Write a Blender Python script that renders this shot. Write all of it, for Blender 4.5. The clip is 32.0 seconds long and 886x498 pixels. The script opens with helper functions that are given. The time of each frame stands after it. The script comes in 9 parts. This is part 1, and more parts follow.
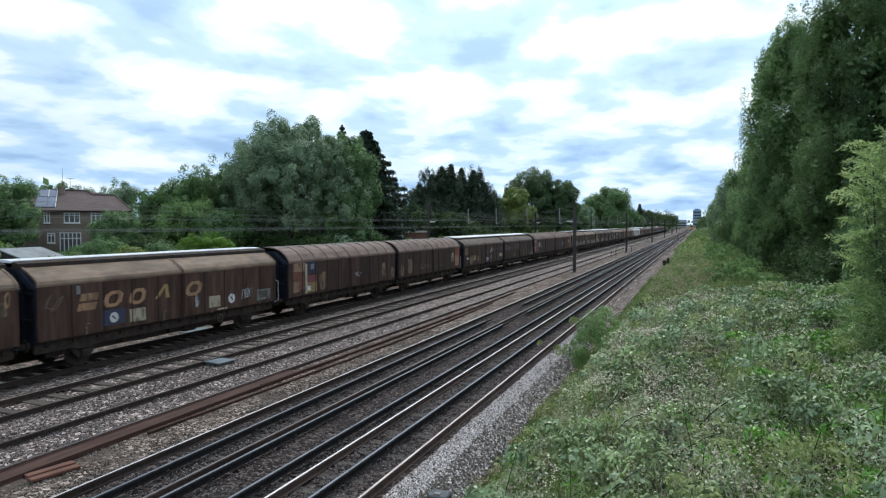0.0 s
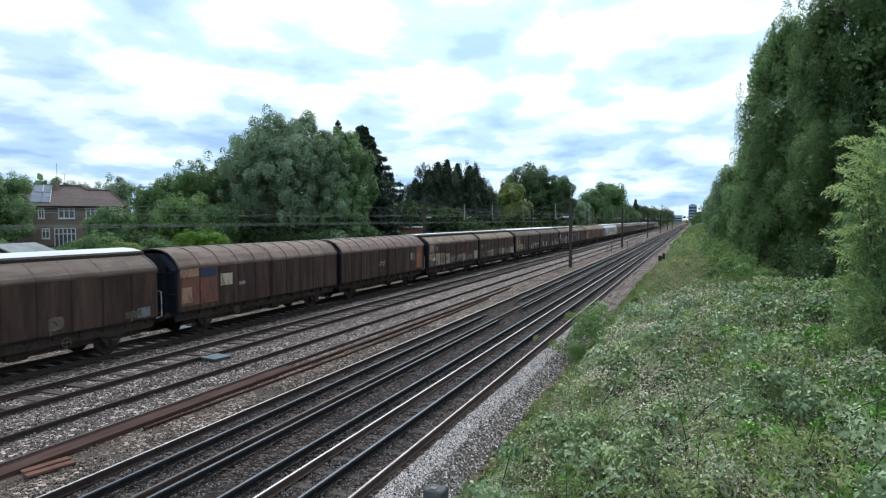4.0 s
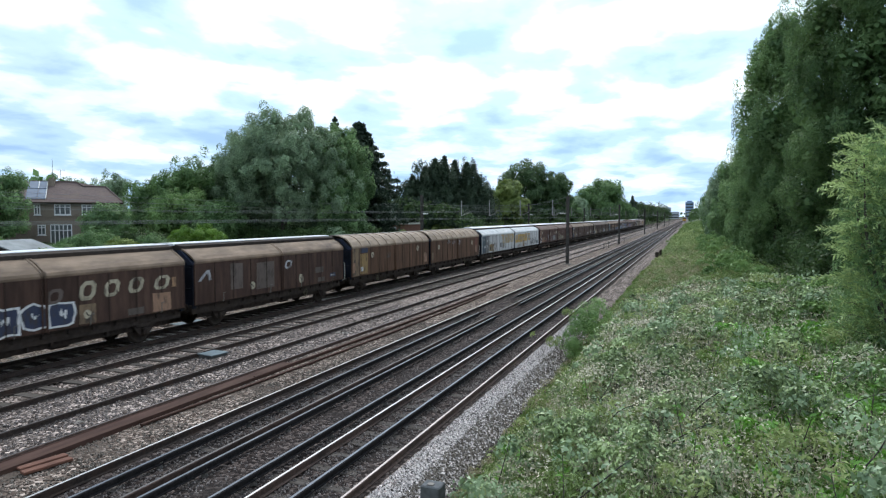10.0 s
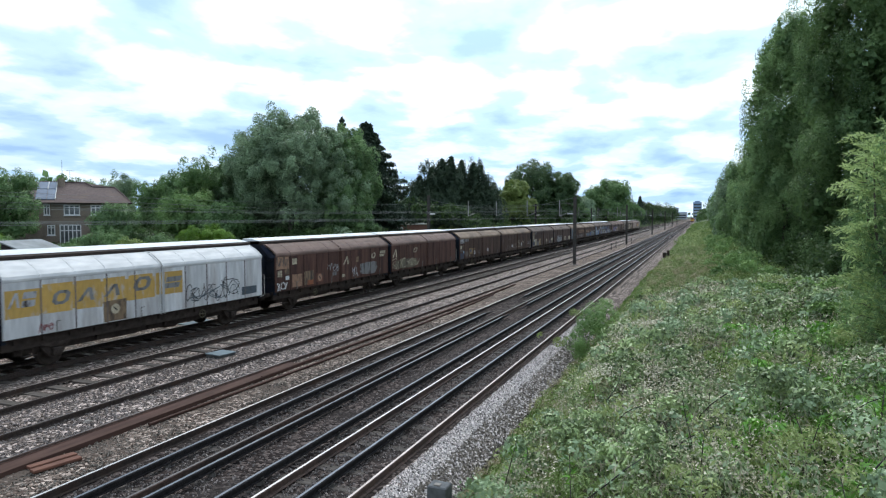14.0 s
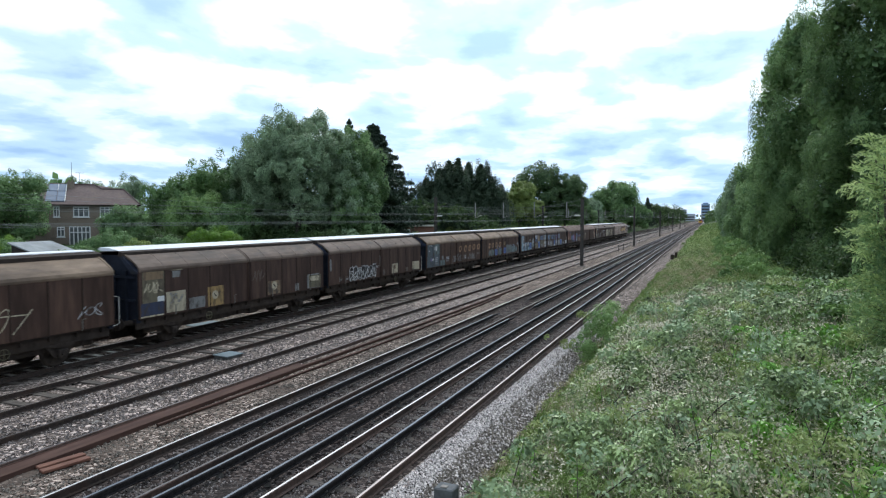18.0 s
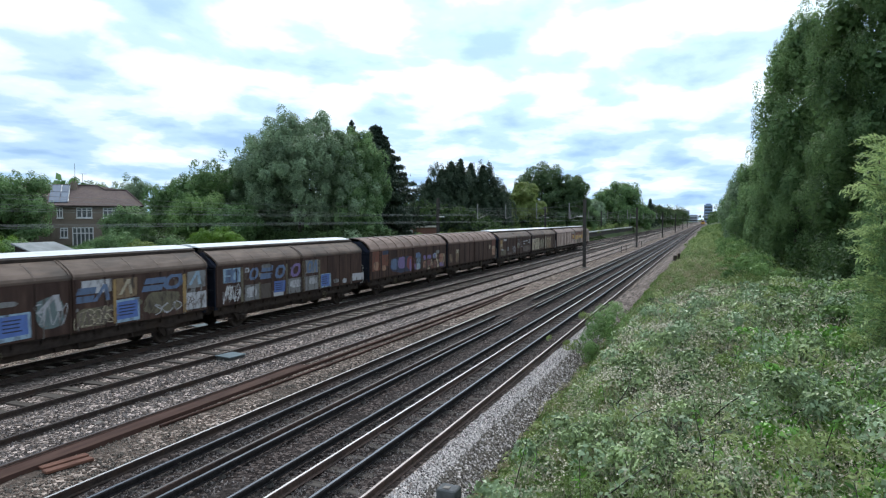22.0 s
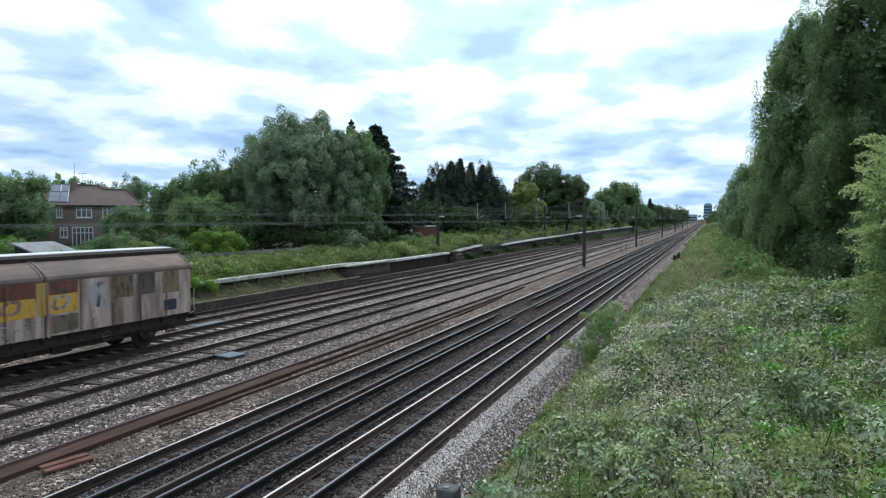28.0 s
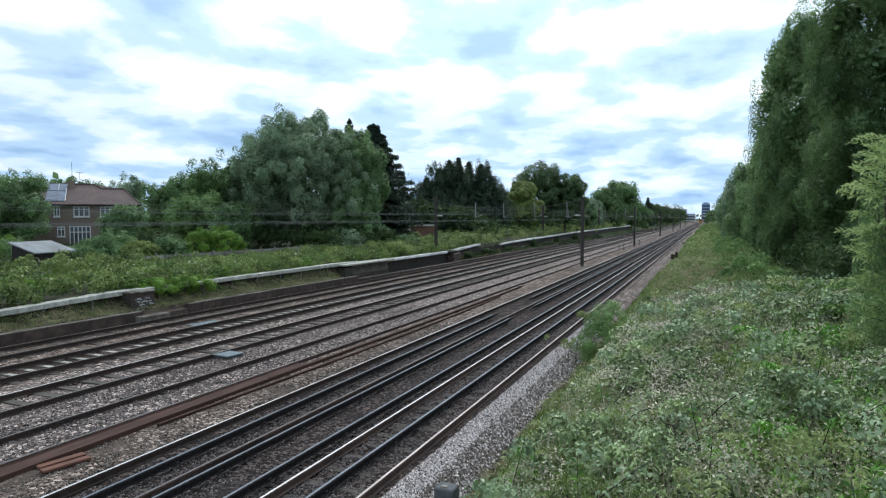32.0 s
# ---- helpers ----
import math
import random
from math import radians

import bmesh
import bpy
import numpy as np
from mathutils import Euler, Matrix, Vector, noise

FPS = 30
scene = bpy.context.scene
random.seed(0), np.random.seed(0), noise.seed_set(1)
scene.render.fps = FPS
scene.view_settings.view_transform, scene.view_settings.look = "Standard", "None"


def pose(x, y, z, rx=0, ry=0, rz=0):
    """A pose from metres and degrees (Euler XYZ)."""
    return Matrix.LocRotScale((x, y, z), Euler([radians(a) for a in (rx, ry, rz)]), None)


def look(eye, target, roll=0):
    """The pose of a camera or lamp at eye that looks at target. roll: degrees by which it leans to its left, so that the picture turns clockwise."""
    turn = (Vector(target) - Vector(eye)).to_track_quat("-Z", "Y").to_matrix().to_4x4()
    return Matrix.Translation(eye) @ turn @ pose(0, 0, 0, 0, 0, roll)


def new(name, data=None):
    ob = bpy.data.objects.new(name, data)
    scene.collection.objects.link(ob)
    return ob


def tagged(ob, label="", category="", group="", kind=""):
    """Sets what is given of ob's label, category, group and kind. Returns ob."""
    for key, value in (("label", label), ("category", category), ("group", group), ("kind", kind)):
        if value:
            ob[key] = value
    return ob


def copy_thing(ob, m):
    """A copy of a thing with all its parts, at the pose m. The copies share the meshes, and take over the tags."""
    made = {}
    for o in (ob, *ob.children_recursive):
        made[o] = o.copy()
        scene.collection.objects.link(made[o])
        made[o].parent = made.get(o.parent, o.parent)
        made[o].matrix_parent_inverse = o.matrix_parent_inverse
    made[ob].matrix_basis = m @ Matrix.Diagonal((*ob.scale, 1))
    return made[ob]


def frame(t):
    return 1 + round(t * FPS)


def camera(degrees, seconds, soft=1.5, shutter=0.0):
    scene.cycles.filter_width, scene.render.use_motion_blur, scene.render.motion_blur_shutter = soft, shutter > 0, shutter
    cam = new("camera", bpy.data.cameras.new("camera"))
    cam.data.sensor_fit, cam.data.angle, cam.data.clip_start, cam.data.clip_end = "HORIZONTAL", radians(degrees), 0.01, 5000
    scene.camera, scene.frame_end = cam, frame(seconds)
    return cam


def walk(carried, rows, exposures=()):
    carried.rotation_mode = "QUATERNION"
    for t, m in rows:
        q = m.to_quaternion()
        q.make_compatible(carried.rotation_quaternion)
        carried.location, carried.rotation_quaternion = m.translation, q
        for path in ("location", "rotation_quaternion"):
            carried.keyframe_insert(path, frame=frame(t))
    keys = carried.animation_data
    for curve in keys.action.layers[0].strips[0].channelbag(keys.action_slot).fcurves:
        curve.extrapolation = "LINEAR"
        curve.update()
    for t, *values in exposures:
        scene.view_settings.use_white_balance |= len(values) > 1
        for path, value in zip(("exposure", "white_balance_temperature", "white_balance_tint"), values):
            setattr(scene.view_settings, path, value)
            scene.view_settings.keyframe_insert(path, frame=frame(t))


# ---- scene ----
# A camera on a fixed stand; only its aim drifts a little.
EYE = (0.0, 0.0, 4.794)
AIM = [  # seconds, degrees below level, degrees turned to the left of the tracks
    (0, 2.206, 22.025), (0.5, 2.306, 21.968), (1, 2.408, 21.897), (1.5, 2.473, 21.838),
    (2, 2.511, 21.795), (2.5, 2.534, 21.744), (3, 2.554, 21.695), (3.5, 2.586, 21.670),
    (5.5, 2.666, 21.693), (6, 2.661, 21.636), (6.5, 2.666, 21.494), (7, 2.702, 21.334),
    (7.5, 2.772, 21.222), (8, 2.841, 21.172), (8.5, 2.882, 21.185), (9, 2.894, 21.239),
    (9.5, 2.903, 21.320), (10, 2.940, 21.416), (10.5, 2.980, 21.506), (11, 2.997, 21.591),
    (11.5, 2.990, 21.675), (12, 2.969, 21.760), (12.5, 2.954, 21.844), (13, 2.947, 21.921),
    (13.5, 2.929, 21.984), (14, 2.910, 22.035), (14.5, 2.905, 22.103), (16.5, 2.838, 22.391),
    (17, 2.790, 22.496), (17.5, 2.765, 22.591), (18, 2.747, 22.666), (18.5, 2.720, 22.728),
    (19, 2.695, 22.784), (19.5, 2.670, 22.809), (20, 2.646, 22.811), (20.5, 2.636, 22.830),
    (21, 2.636, 22.865), (21.5, 2.644, 22.881), (22, 2.663, 22.879), (22.5, 2.677, 22.881),
    (23, 2.683, 22.882), (23.5, 2.684, 22.882), (24, 2.684, 22.882), (24.5, 2.684, 22.874),
    (25, 2.685, 22.865), (25.5, 2.688, 22.882), (27.5, 2.713, 22.870), (28, 2.693, 22.853),
    (28.5, 2.685, 22.826), (29, 2.684, 22.814), (29.5, 2.684, 22.812), (30, 2.687, 22.789),
    (30.5, 2.703, 22.745), (31, 2.730, 22.717), (31.5, 2.755, 22.700), (32, 2.767, 22.688),
]
cam = camera(70.0, 32.0, soft=1.2, shutter=0.14)
walk(cam, [(t, pose(*EYE, 90 - down, 0, left) @ pose(0, 0, 0, 0, 0, -0.05)) for t, down, left in AIM],
     exposures=[(0, -0.06), (3, 0.02), (6, 0.10), (13, 0.15), (19, 0.10), (23, 0.06), (25, 0.02), (32, -0.03)])

# ---------------------------------------------------------------- sky and light
SUN_UP, SUN_TURN = 52.0, -16.0   # degrees above the horizon, degrees to the right of the tracks' way


def make_world():
    w = bpy.data.worlds.new("sky")
    scene.world = w
    w.use_nodes = True
    nt = w.node_tree
    nt.nodes.clear()
    N, Lk = nt.nodes.new, nt.links.new
    out, bg = N("ShaderNodeOutputWorld"), N("ShaderNodeBackground")
    sky = N("ShaderNodeTexSky")
    sky.sky_type, sky.sun_disc = "NISHITA", False
    sky.sun_elevation, sky.sun_rotation = radians(SUN_UP), radians(SUN_TURN)
    sky.air_density, sky.dust_density = 1.0, 1.0
    tc, sep = N("ShaderNodeTexCoord"), N("ShaderNodeSeparateXYZ")
    Lk(tc.outputs["Generated"], sep.inputs[0])

    def calc(op, a, b=None, clamp=False):
        n = N("ShaderNodeMath")
        n.operation, n.use_clamp = op, clamp
        for i, v in enumerate((a, b)):
            if v is None:
                continue
            if isinstance(v, (int, float)):
                n.inputs[i].default_value = v
            else:
                Lk(v, n.inputs[i])
        return n.outputs[0]

    # the cloud deck: a flat layer seen from below, so the puffs flatten towards the horizon
    up = calc("ADD", calc("MAXIMUM", sep.outputs[2], 0.0), 0.19)
    cx, cy = calc("DIVIDE", sep.outputs[0], up), calc("DIVIDE", sep.outputs[1], up)
    comb = N("ShaderNodeCombineXYZ")
    Lk(cx, comb.inputs[0]), Lk(cy, comb.inputs[1])

    def cloud(scale, detail, rough, shift, dist=0.0):
        mp, n = N("ShaderNodeMapping"), N("ShaderNodeTexNoise")
        mp.inputs["Location"].default_value = shift
        mp.inputs["Scale"].default_value = (1.0, 0.85, 1.0)
        n.inputs["Scale"].default_value, n.inputs["Detail"].default_value = scale, detail
        n.inputs["Roughness"].default_value, n.inputs["Distortion"].default_value = rough, dist
        Lk(comb.outputs[0], mp.inputs[0]), Lk(mp.outputs[0], n.inputs[0])
        return n.outputs["Fac"]

    def ramp(fac, stops):
        r = N("ShaderNodeValToRGB")
        r.color_ramp.interpolation = "EASE"
        while len(r.color_ramp.elements) < len(stops):
            r.color_ramp.elements.new(0.5)
        for e, (p, c) in zip(r.color_ramp.elements, stops):
            e.position, e.color = p, (*c, 1)
        Lk(fac, r.inputs[0])
        return r.outputs[0]

    thick = cloud(2.7, 6.0, 0.50, (5.3, 0.4, 0.0), 0.15)
    body = ramp(thick, [(0.30, (0.43, 0.635, 0.90)), (0.44, (0.60, 0.82, 1.06)), (0.53, (0.86, 1.01, 1.14)), (0.63, (1.12, 1.19, 1.25))])
    gaps = cloud(1.1, 4.0, 0.55, (8.4, 5.2, 2.0), 0.3)
    open_sky = ramp(gaps, [(0.62, (0.0, 0.0, 0.0)), (0.70, (0.8, 0.8, 0.8))])
    skl = N("ShaderNodeMix")
    skl.data_type, skl.blend_type = "RGBA", "MULTIPLY"
    skl.inputs[0].default_value = 1.0
    Lk(sky.outputs[0], skl.inputs[6])
    skl.inputs[7].default_value = (0.11, 0.11, 0.11, 1)
    mix = N("ShaderNodeMix")
    mix.data_type = "RGBA"
    Lk(open_sky, mix.inputs[0]), Lk(body, mix.inputs[6]), Lk(skl.outputs[2], mix.inputs[7])
    # the veil round the hidden sun
    sun = Vector((math.sin(radians(SUN_TURN)) * math.cos(radians(SUN_UP)), math.cos(radians(SUN_TURN)) * math.cos(radians(SUN_UP)), math.sin(radians(SUN_UP))))
    dot = N("ShaderNodeVectorMath")
    dot.operation = "DOT_PRODUCT"
    Lk(tc.outputs["Generated"], dot.inputs[0])
    dot.inputs[1].default_value = sun
    glow = calc("POWER", calc("MAXIMUM", dot.outputs["Value"], 0.0), 5.0)
    gain = calc("ADD", calc("MULTIPLY", glow, 0.92), 0.86)
    vm = N("ShaderNodeVectorMath")
    vm.operation = "SCALE"
    Lk(mix.outputs[2], vm.inputs[0]), Lk(gain, vm.inputs[3])
    low = N("ShaderNodeMapRange")
    low.inputs["From Min"].default_value, low.inputs["From Max"].default_value = 0.0, 0.20
    Lk(sep.outputs[2], low.inputs[0])
    air = N("ShaderNodeMix")
    air.data_type = "RGBA"
    Lk(low.outputs[0], air.inputs[0])
    air.inputs[6].default_value, air.inputs[7].default_value = (0.77, 0.87, 0.98, 1), (1, 1, 1, 1)
    haze = N("ShaderNodeVectorMath")
    haze.operation = "MULTIPLY"
    Lk(vm.outputs[0], haze.inputs[0]), Lk(air.outputs[2], haze.inputs[1])
    Lk(haze.outputs[0], bg.inputs[0])
    bg.inputs[1].default_value = 1.10
    Lk(bg.outputs[0], out.inputs[0])
    lamp = bpy.data.lights.new("sun", "SUN")
    lamp.energy, lamp.angle, lamp.color = 1.5, radians(17), (1.0, 0.97, 0.92)
    ob = new("sun", lamp)
    ob.matrix_world = look(sun * 300.0, (0, 0, 0))


make_world()


# ---------------------------------------------------------------- materials
MATS = {}


def surface(name, dark, light, scale=6.0, rough=0.8, bump=0.0, metal=0.0, stretch=(1, 1, 1), grime=None, grime_at=(0.5, 0.7), grime_scale=0.6, vary=0.0, spec=0.4, bump_scale=None):
    """A two-scale surface: a fine grain between two colours, and a broad layer of dirt."""
    if name in MATS:
        return MATS[name]
    m = MATS[name] = bpy.data.materials.new(name)
    m.use_nodes = True
    nt = m.node_tree
    N, Lk = nt.nodes.new, nt.links.new
    b = nt.nodes["Principled BSDF"]
    b.inputs["Roughness"].default_value, b.inputs["Metallic"].default_value = rough, metal
    b.inputs["Specular IOR Level"].default_value = spec
    tc, mp, n1 = N("ShaderNodeTexCoord"), N("ShaderNodeMapping"), N("ShaderNodeTexNoise")
    mp.inputs["Scale"].default_value = stretch
    info = N("ShaderNodeObjectInfo")
    Lk(tc.outputs["Object"], mp.inputs[0])
    if vary:
        off = N("ShaderNodeVectorMath")
        off.operation = "SCALE"
        off.inputs[0].default_value = (31.0, 17.0, 23.0)
        Lk(info.outputs["Random"], off.inputs[3])
        add = N("ShaderNodeVectorMath")
        Lk(mp.outputs[0], add.inputs[0]), Lk(off.outputs[0], add.inputs[1])
        src = add.outputs[0]
    else:
        src = mp.outputs[0]
    Lk(src, n1.inputs[0])
    n1.inputs["Scale"].default_value, n1.inputs["Detail"].default_value = scale, 5
    r = N("ShaderNodeValToRGB")
    r.color_ramp.elements[0].position, r.color_ramp.elements[1].position = 0.32, 0.68
    r.color_ramp.elements[0].color, r.color_ramp.elements[1].color = (*dark, 1), (*light, 1)
    Lk(n1.outputs["Fac"], r.inputs[0])
    col = r.outputs[0]
    if grime:
        n2, r2, mx = N("ShaderNodeTexNoise"), N("ShaderNodeValToRGB"), N("ShaderNodeMix")
        n2.inputs["Scale"].default_value, n2.inputs["Detail"].default_value = grime_scale, 7
        n2.inputs["Roughness"].default_value = 0.65
        Lk(src, n2.inputs[0])
        r2.color_ramp.elements[0].position, r2.color_ramp.elements[1].position = grime_at
        Lk(n2.outputs["Fac"], r2.inputs[0])
        mx.data_type = "RGBA"
        Lk(r2.outputs[0], mx.inputs[0]), Lk(col, mx.inputs[6])
        mx.inputs[7].default_value = (*grime, 1)
        col = mx.outputs[2]
    if vary:
        hs, ma = N("ShaderNodeHueSaturation"), N("ShaderNodeMapRange")
        ma.inputs["To Min"].default_value, ma.inputs["To Max"].default_value = 1 - vary, 1 + vary
        Lk(info.outputs["Random"], ma.inputs[0]), Lk(ma.outputs[0], hs.inputs["Value"]), Lk(col, hs.inputs["Color"])
        col = hs.outputs[0]
    Lk(col, b.inputs["Base Color"])
    if bump:
        bn, n3 = N("ShaderNodeBump"), N("ShaderNodeTexNoise")
        n3.inputs["Scale"].default_value, n3.inputs["Detail"].default_value = bump_scale or scale * 2, 4
        Lk(src, n3.inputs[0])
        bn.inputs["Strength"].default_value, bn.inputs["Distance"].default_value = 0.7, bump
        Lk(n3.outputs["Fac"], bn.inputs["Height"]), Lk(bn.outputs[0], b.inputs["Normal"])
    return m


def foliage(name, dark, light, through_light=0.38, rough=0.55, patches=0.45, spread=0.30, gloss=0.3):
    """Leaves: each leaf its own tone, with light that passes through."""
    if name in MATS:
        return MATS[name]
    m = MATS[name] = bpy.data.materials.new(name)
    m.use_nodes = True
    nt = m.node_tree
    N, Lk = nt.nodes.new, nt.links.new
    b, out = nt.nodes["Principled BSDF"], nt.nodes["Material Output"]
    geo, r, n, tc = N("ShaderNodeNewGeometry"), N("ShaderNodeValToRGB"), N("ShaderNodeTexNoise"), N("ShaderNodeTexCoord")
    n.inputs["Scale"].default_value, n.inputs["Detail"].default_value = patches, 3
    Lk(tc.outputs["Object"], n.inputs[0])
    mx = N("ShaderNodeMath")
    mx.operation = "MULTIPLY_ADD"
    Lk(geo.outputs["Random Per Island"], mx.inputs[0])
    mx.inputs[1].default_value = spread
    sh = N("ShaderNodeMath")
    sh.operation = "MULTIPLY_ADD"
    Lk(n.outputs["Fac"], sh.inputs[0])
    sh.inputs[1].default_value, sh.inputs[2].default_value = 1.6, -0.52
    Lk(sh.outputs[0], mx.inputs[2])
    r.color_ramp.elements[0].position, r.color_ramp.elements[1].position = 0.05, 0.95
    r.color_ramp.elements[0].color, r.color_ramp.elements[1].color = (*dark, 1), (*light, 1)
    Lk(mx.outputs[0], r.inputs[0]), Lk(r.outputs[0], b.inputs["Base Color"])
    b.inputs["Roughness"].default_value, b.inputs["Specular IOR Level"].default_value = rough, gloss
    tr, ms = N("ShaderNodeBsdfTranslucent"), N("ShaderNodeMixShader")
    Lk(r.outputs[0], tr.inputs[0])
    ms.inputs[0].default_value = through_light
    Lk(b.outputs[0], ms.inputs[1]), Lk(tr.outputs[0], ms.inputs[2]), Lk(ms.outputs[0], out.inputs[0])
    return m


def stones(name, tones, size=0.055, dirt=(0.05, 0.045, 0.04), dirt_at=(0.5, 0.72), bump=0.03):
    """Ballast: cells of broken stone, each its own tone, with patches of brake dust and soil."""
    m = MATS[name] = bpy.data.materials.new(name)
    m.use_nodes = True
    nt = m.node_tree
    N, Lk = nt.nodes.new, nt.links.new
    b = nt.nodes["Principled BSDF"]
    b.inputs["Roughness"].default_value, b.inputs["Specular IOR Level"].default_value = 0.95, 0.05
    tc, v = N("ShaderNodeTexCoord"), N("ShaderNodeTexVoronoi")
    v.inputs["Scale"].default_value, v.inputs["Randomness"].default_value = 1 / size, 1.0
    Lk(tc.outputs["Object"], v.inputs["Vector"])
    sp, r = N("ShaderNodeSeparateColor"), N("ShaderNodeValToRGB")
    Lk(v.outputs["Color"], sp.inputs[0])
    while len(r.color_ramp.elements) < len(tones):
        r.color_ramp.elements.new(0.5)
    for i, (e, c) in enumerate(zip(r.color_ramp.elements, tones)):
        e.position, e.color = i / (len(tones) - 1), (c[0] * 1.08, c[1] * 1.01, c[2] * 0.98, 1)
    Lk(sp.outputs[0], r.inputs[0])
    n2, r2, mx = N("ShaderNodeTexNoise"), N("ShaderNodeValToRGB"), N("ShaderNodeMix")
    n2.inputs["Scale"].default_value, n2.inputs["Detail"].default_value = 0.7, 8
    Lk(tc.outputs["Object"], n2.inputs[0])
    r2.color_ramp.elements[0].position, r2.color_ramp.elements[1].position = dirt_at
    Lk(n2.outputs["Fac"], r2.inputs[0])
    mx.data_type = "RGBA"
    Lk(r2.outputs[0], mx.inputs[0]), Lk(r.outputs[0], mx.inputs[6])
    mx.inputs[7].default_value = (*dirt, 1)
    Lk(mx.outputs[2], b.inputs["Base Color"])
    bn = N("ShaderNodeBump")
    bn.inputs["Strength"].default_value, bn.inputs["Distance"].default_value = 1.0, bump
    bn.invert = True
    Lk(v.outputs["Distance"], bn.inputs["Height"]), Lk(bn.outputs[0], b.inputs["Normal"])
    return m


BALLAST_GREY = stones("ballast_grey", [(0.021, 0.018, 0.016), (0.082, 0.070, 0.064), (0.187, 0.163, 0.149), (0.609, 0.536, 0.501)], size=0.065, dirt=(0.108, 0.087, 0.075), dirt_at=(0.50, 0.78))
BALLAST_OLD = stones("ballast_brown", [(0.020, 0.015, 0.013), (0.081, 0.064, 0.056), (0.175, 0.143, 0.121), (0.518, 0.449, 0.402)], size=0.065, dirt=(0.096, 0.075, 0.063), dirt_at=(0.42, 0.66))
# dirty ballast with the shade under the train put into its tones
BALLAST_TRAIN_SHADE = stones("ballast_train_shade", [(0.022, 0.017, 0.015), (0.058, 0.046, 0.038), (0.105, 0.083, 0.072), (0.236, 0.196, 0.173)], dirt=(0.042, 0.032, 0.026), dirt_at=(0.38, 0.62))
# darkened overall, which takes in the shade along the conductor rails
BALLAST_DARK = stones("ballast_dark", [(0.014, 0.012, 0.0115), (0.030, 0.025, 0.024), (0.054, 0.046, 0.044), (0.145, 0.125, 0.118)], size=0.065, dirt=(0.036, 0.031, 0.029), dirt_at=(0.48, 0.74))
def chips(name, dark, light):
    """Single stones, each its own grey."""
    m = MATS[name] = bpy.data.materials.new(name)
    m.use_nodes = True
    nt = m.node_tree
    b = nt.nodes["Principled BSDF"]
    b.inputs["Roughness"].default_value, b.inputs["Specular IOR Level"].default_value = 0.95, 0.05
    geo, r = nt.nodes.new("ShaderNodeNewGeometry"), nt.nodes.new("ShaderNodeValToRGB")
    r.color_ramp.elements[0].color, r.color_ramp.elements[1].color = (*dark, 1), (*light, 1)
    nt.links.new(geo.outputs["Random Per Island"], r.inputs[0]), nt.links.new(r.outputs[0], b.inputs["Base Color"])
    return m


STONE_PALE, STONE_BROWN = chips("stone_pale", (0.022, 0.018, 0.017), (0.86, 0.78, 0.75)), chips("stone_brown", (0.03, 0.025, 0.021), (0.26, 0.225, 0.195))
STONE_MID = chips("stone_mid", (0.046, 0.039, 0.037), (0.28, 0.243, 0.23))
EARTH = surface("earth", (0.022, 0.026, 0.014), (0.06, 0.062, 0.03), scale=1.5, rough=1.0, grime=(0.05, 0.045, 0.03), bump=0.05)
SOIL = surface("bank_soil", (0.045, 0.034, 0.025), (0.10, 0.078, 0.056), scale=2.5, rough=1.0, grime=(0.06, 0.06, 0.035), grime_scale=0.8, bump=0.04)
MEADOW = surface("meadow", (0.04, 0.066, 0.022), (0.085, 0.115, 0.04), scale=0.4, rough=1.0, grime=(0.10, 0.105, 0.05), grime_scale=0.03)
RAIL_RUST = surface("rail_rust", (0.055, 0.036, 0.031), (0.118, 0.074, 0.060), scale=14, rough=0.85, grime=(0.03, 0.022, 0.02), metal=0.0, bump=0.002)
RAIL_DARK = surface("rail_dark", (0.027, 0.021, 0.019), (0.060, 0.044, 0.038), scale=14, rough=0.75, spec=0.2, grime=(0.06, 0.036, 0.027), grime_scale=2.0, bump=0.002)
RAIL_SHINE = surface("rail_polish", (0.60, 0.555, 0.53), (0.78, 0.72, 0.69), scale=30, rough=0.33, metal=1.0, stretch=(1, 0.05, 1))
RAIL_WORN = surface("rail_worn", (0.36, 0.30, 0.275), (0.56, 0.48, 0.445), scale=30, rough=0.36, metal=1.0, stretch=(1, 0.05, 1))
RAIL_DULL = surface("rail_dull", (0.10, 0.085, 0.08), (0.19, 0.165, 0.155), scale=30, rough=0.38, metal=0.9, stretch=(1, 0.05, 1))
COND_TOP = surface("conductor_steel", (0.125, 0.128, 0.145), (0.205, 0.212, 0.235), scale=30, rough=0.34, metal=1.0, stretch=(1, 0.05, 1))
RUST_STRIP = surface("scrap_rust", (0.052, 0.028, 0.022), (0.088, 0.049, 0.039), scale=5, rough=0.85, spec=0.15, stretch=(1, 0.2, 1), grime=(0.05, 0.028, 0.02), bump=0.003)
RUST_RED = surface("rust_red", (0.10, 0.042, 0.028), (0.17, 0.075, 0.05), scale=6, rough=0.85, stretch=(1, 0.3, 1), bump=0.004)
TIMBER = surface("sleeper_timber", (0.034, 0.027, 0.022), (0.095, 0.080, 0.070), scale=5, rough=0.9, stretch=(0.25, 3, 3), grime=(0.05, 0.043, 0.038), vary=0.2, bump=0.006)
TIMBER_GREY = surface("sleeper_weathered", (0.050, 0.041, 0.035), (0.118, 0.100, 0.087), scale=5, rough=0.9, stretch=(0.25, 3, 3), grime=(0.06, 0.05, 0.043), vary=0.2, bump=0.006)
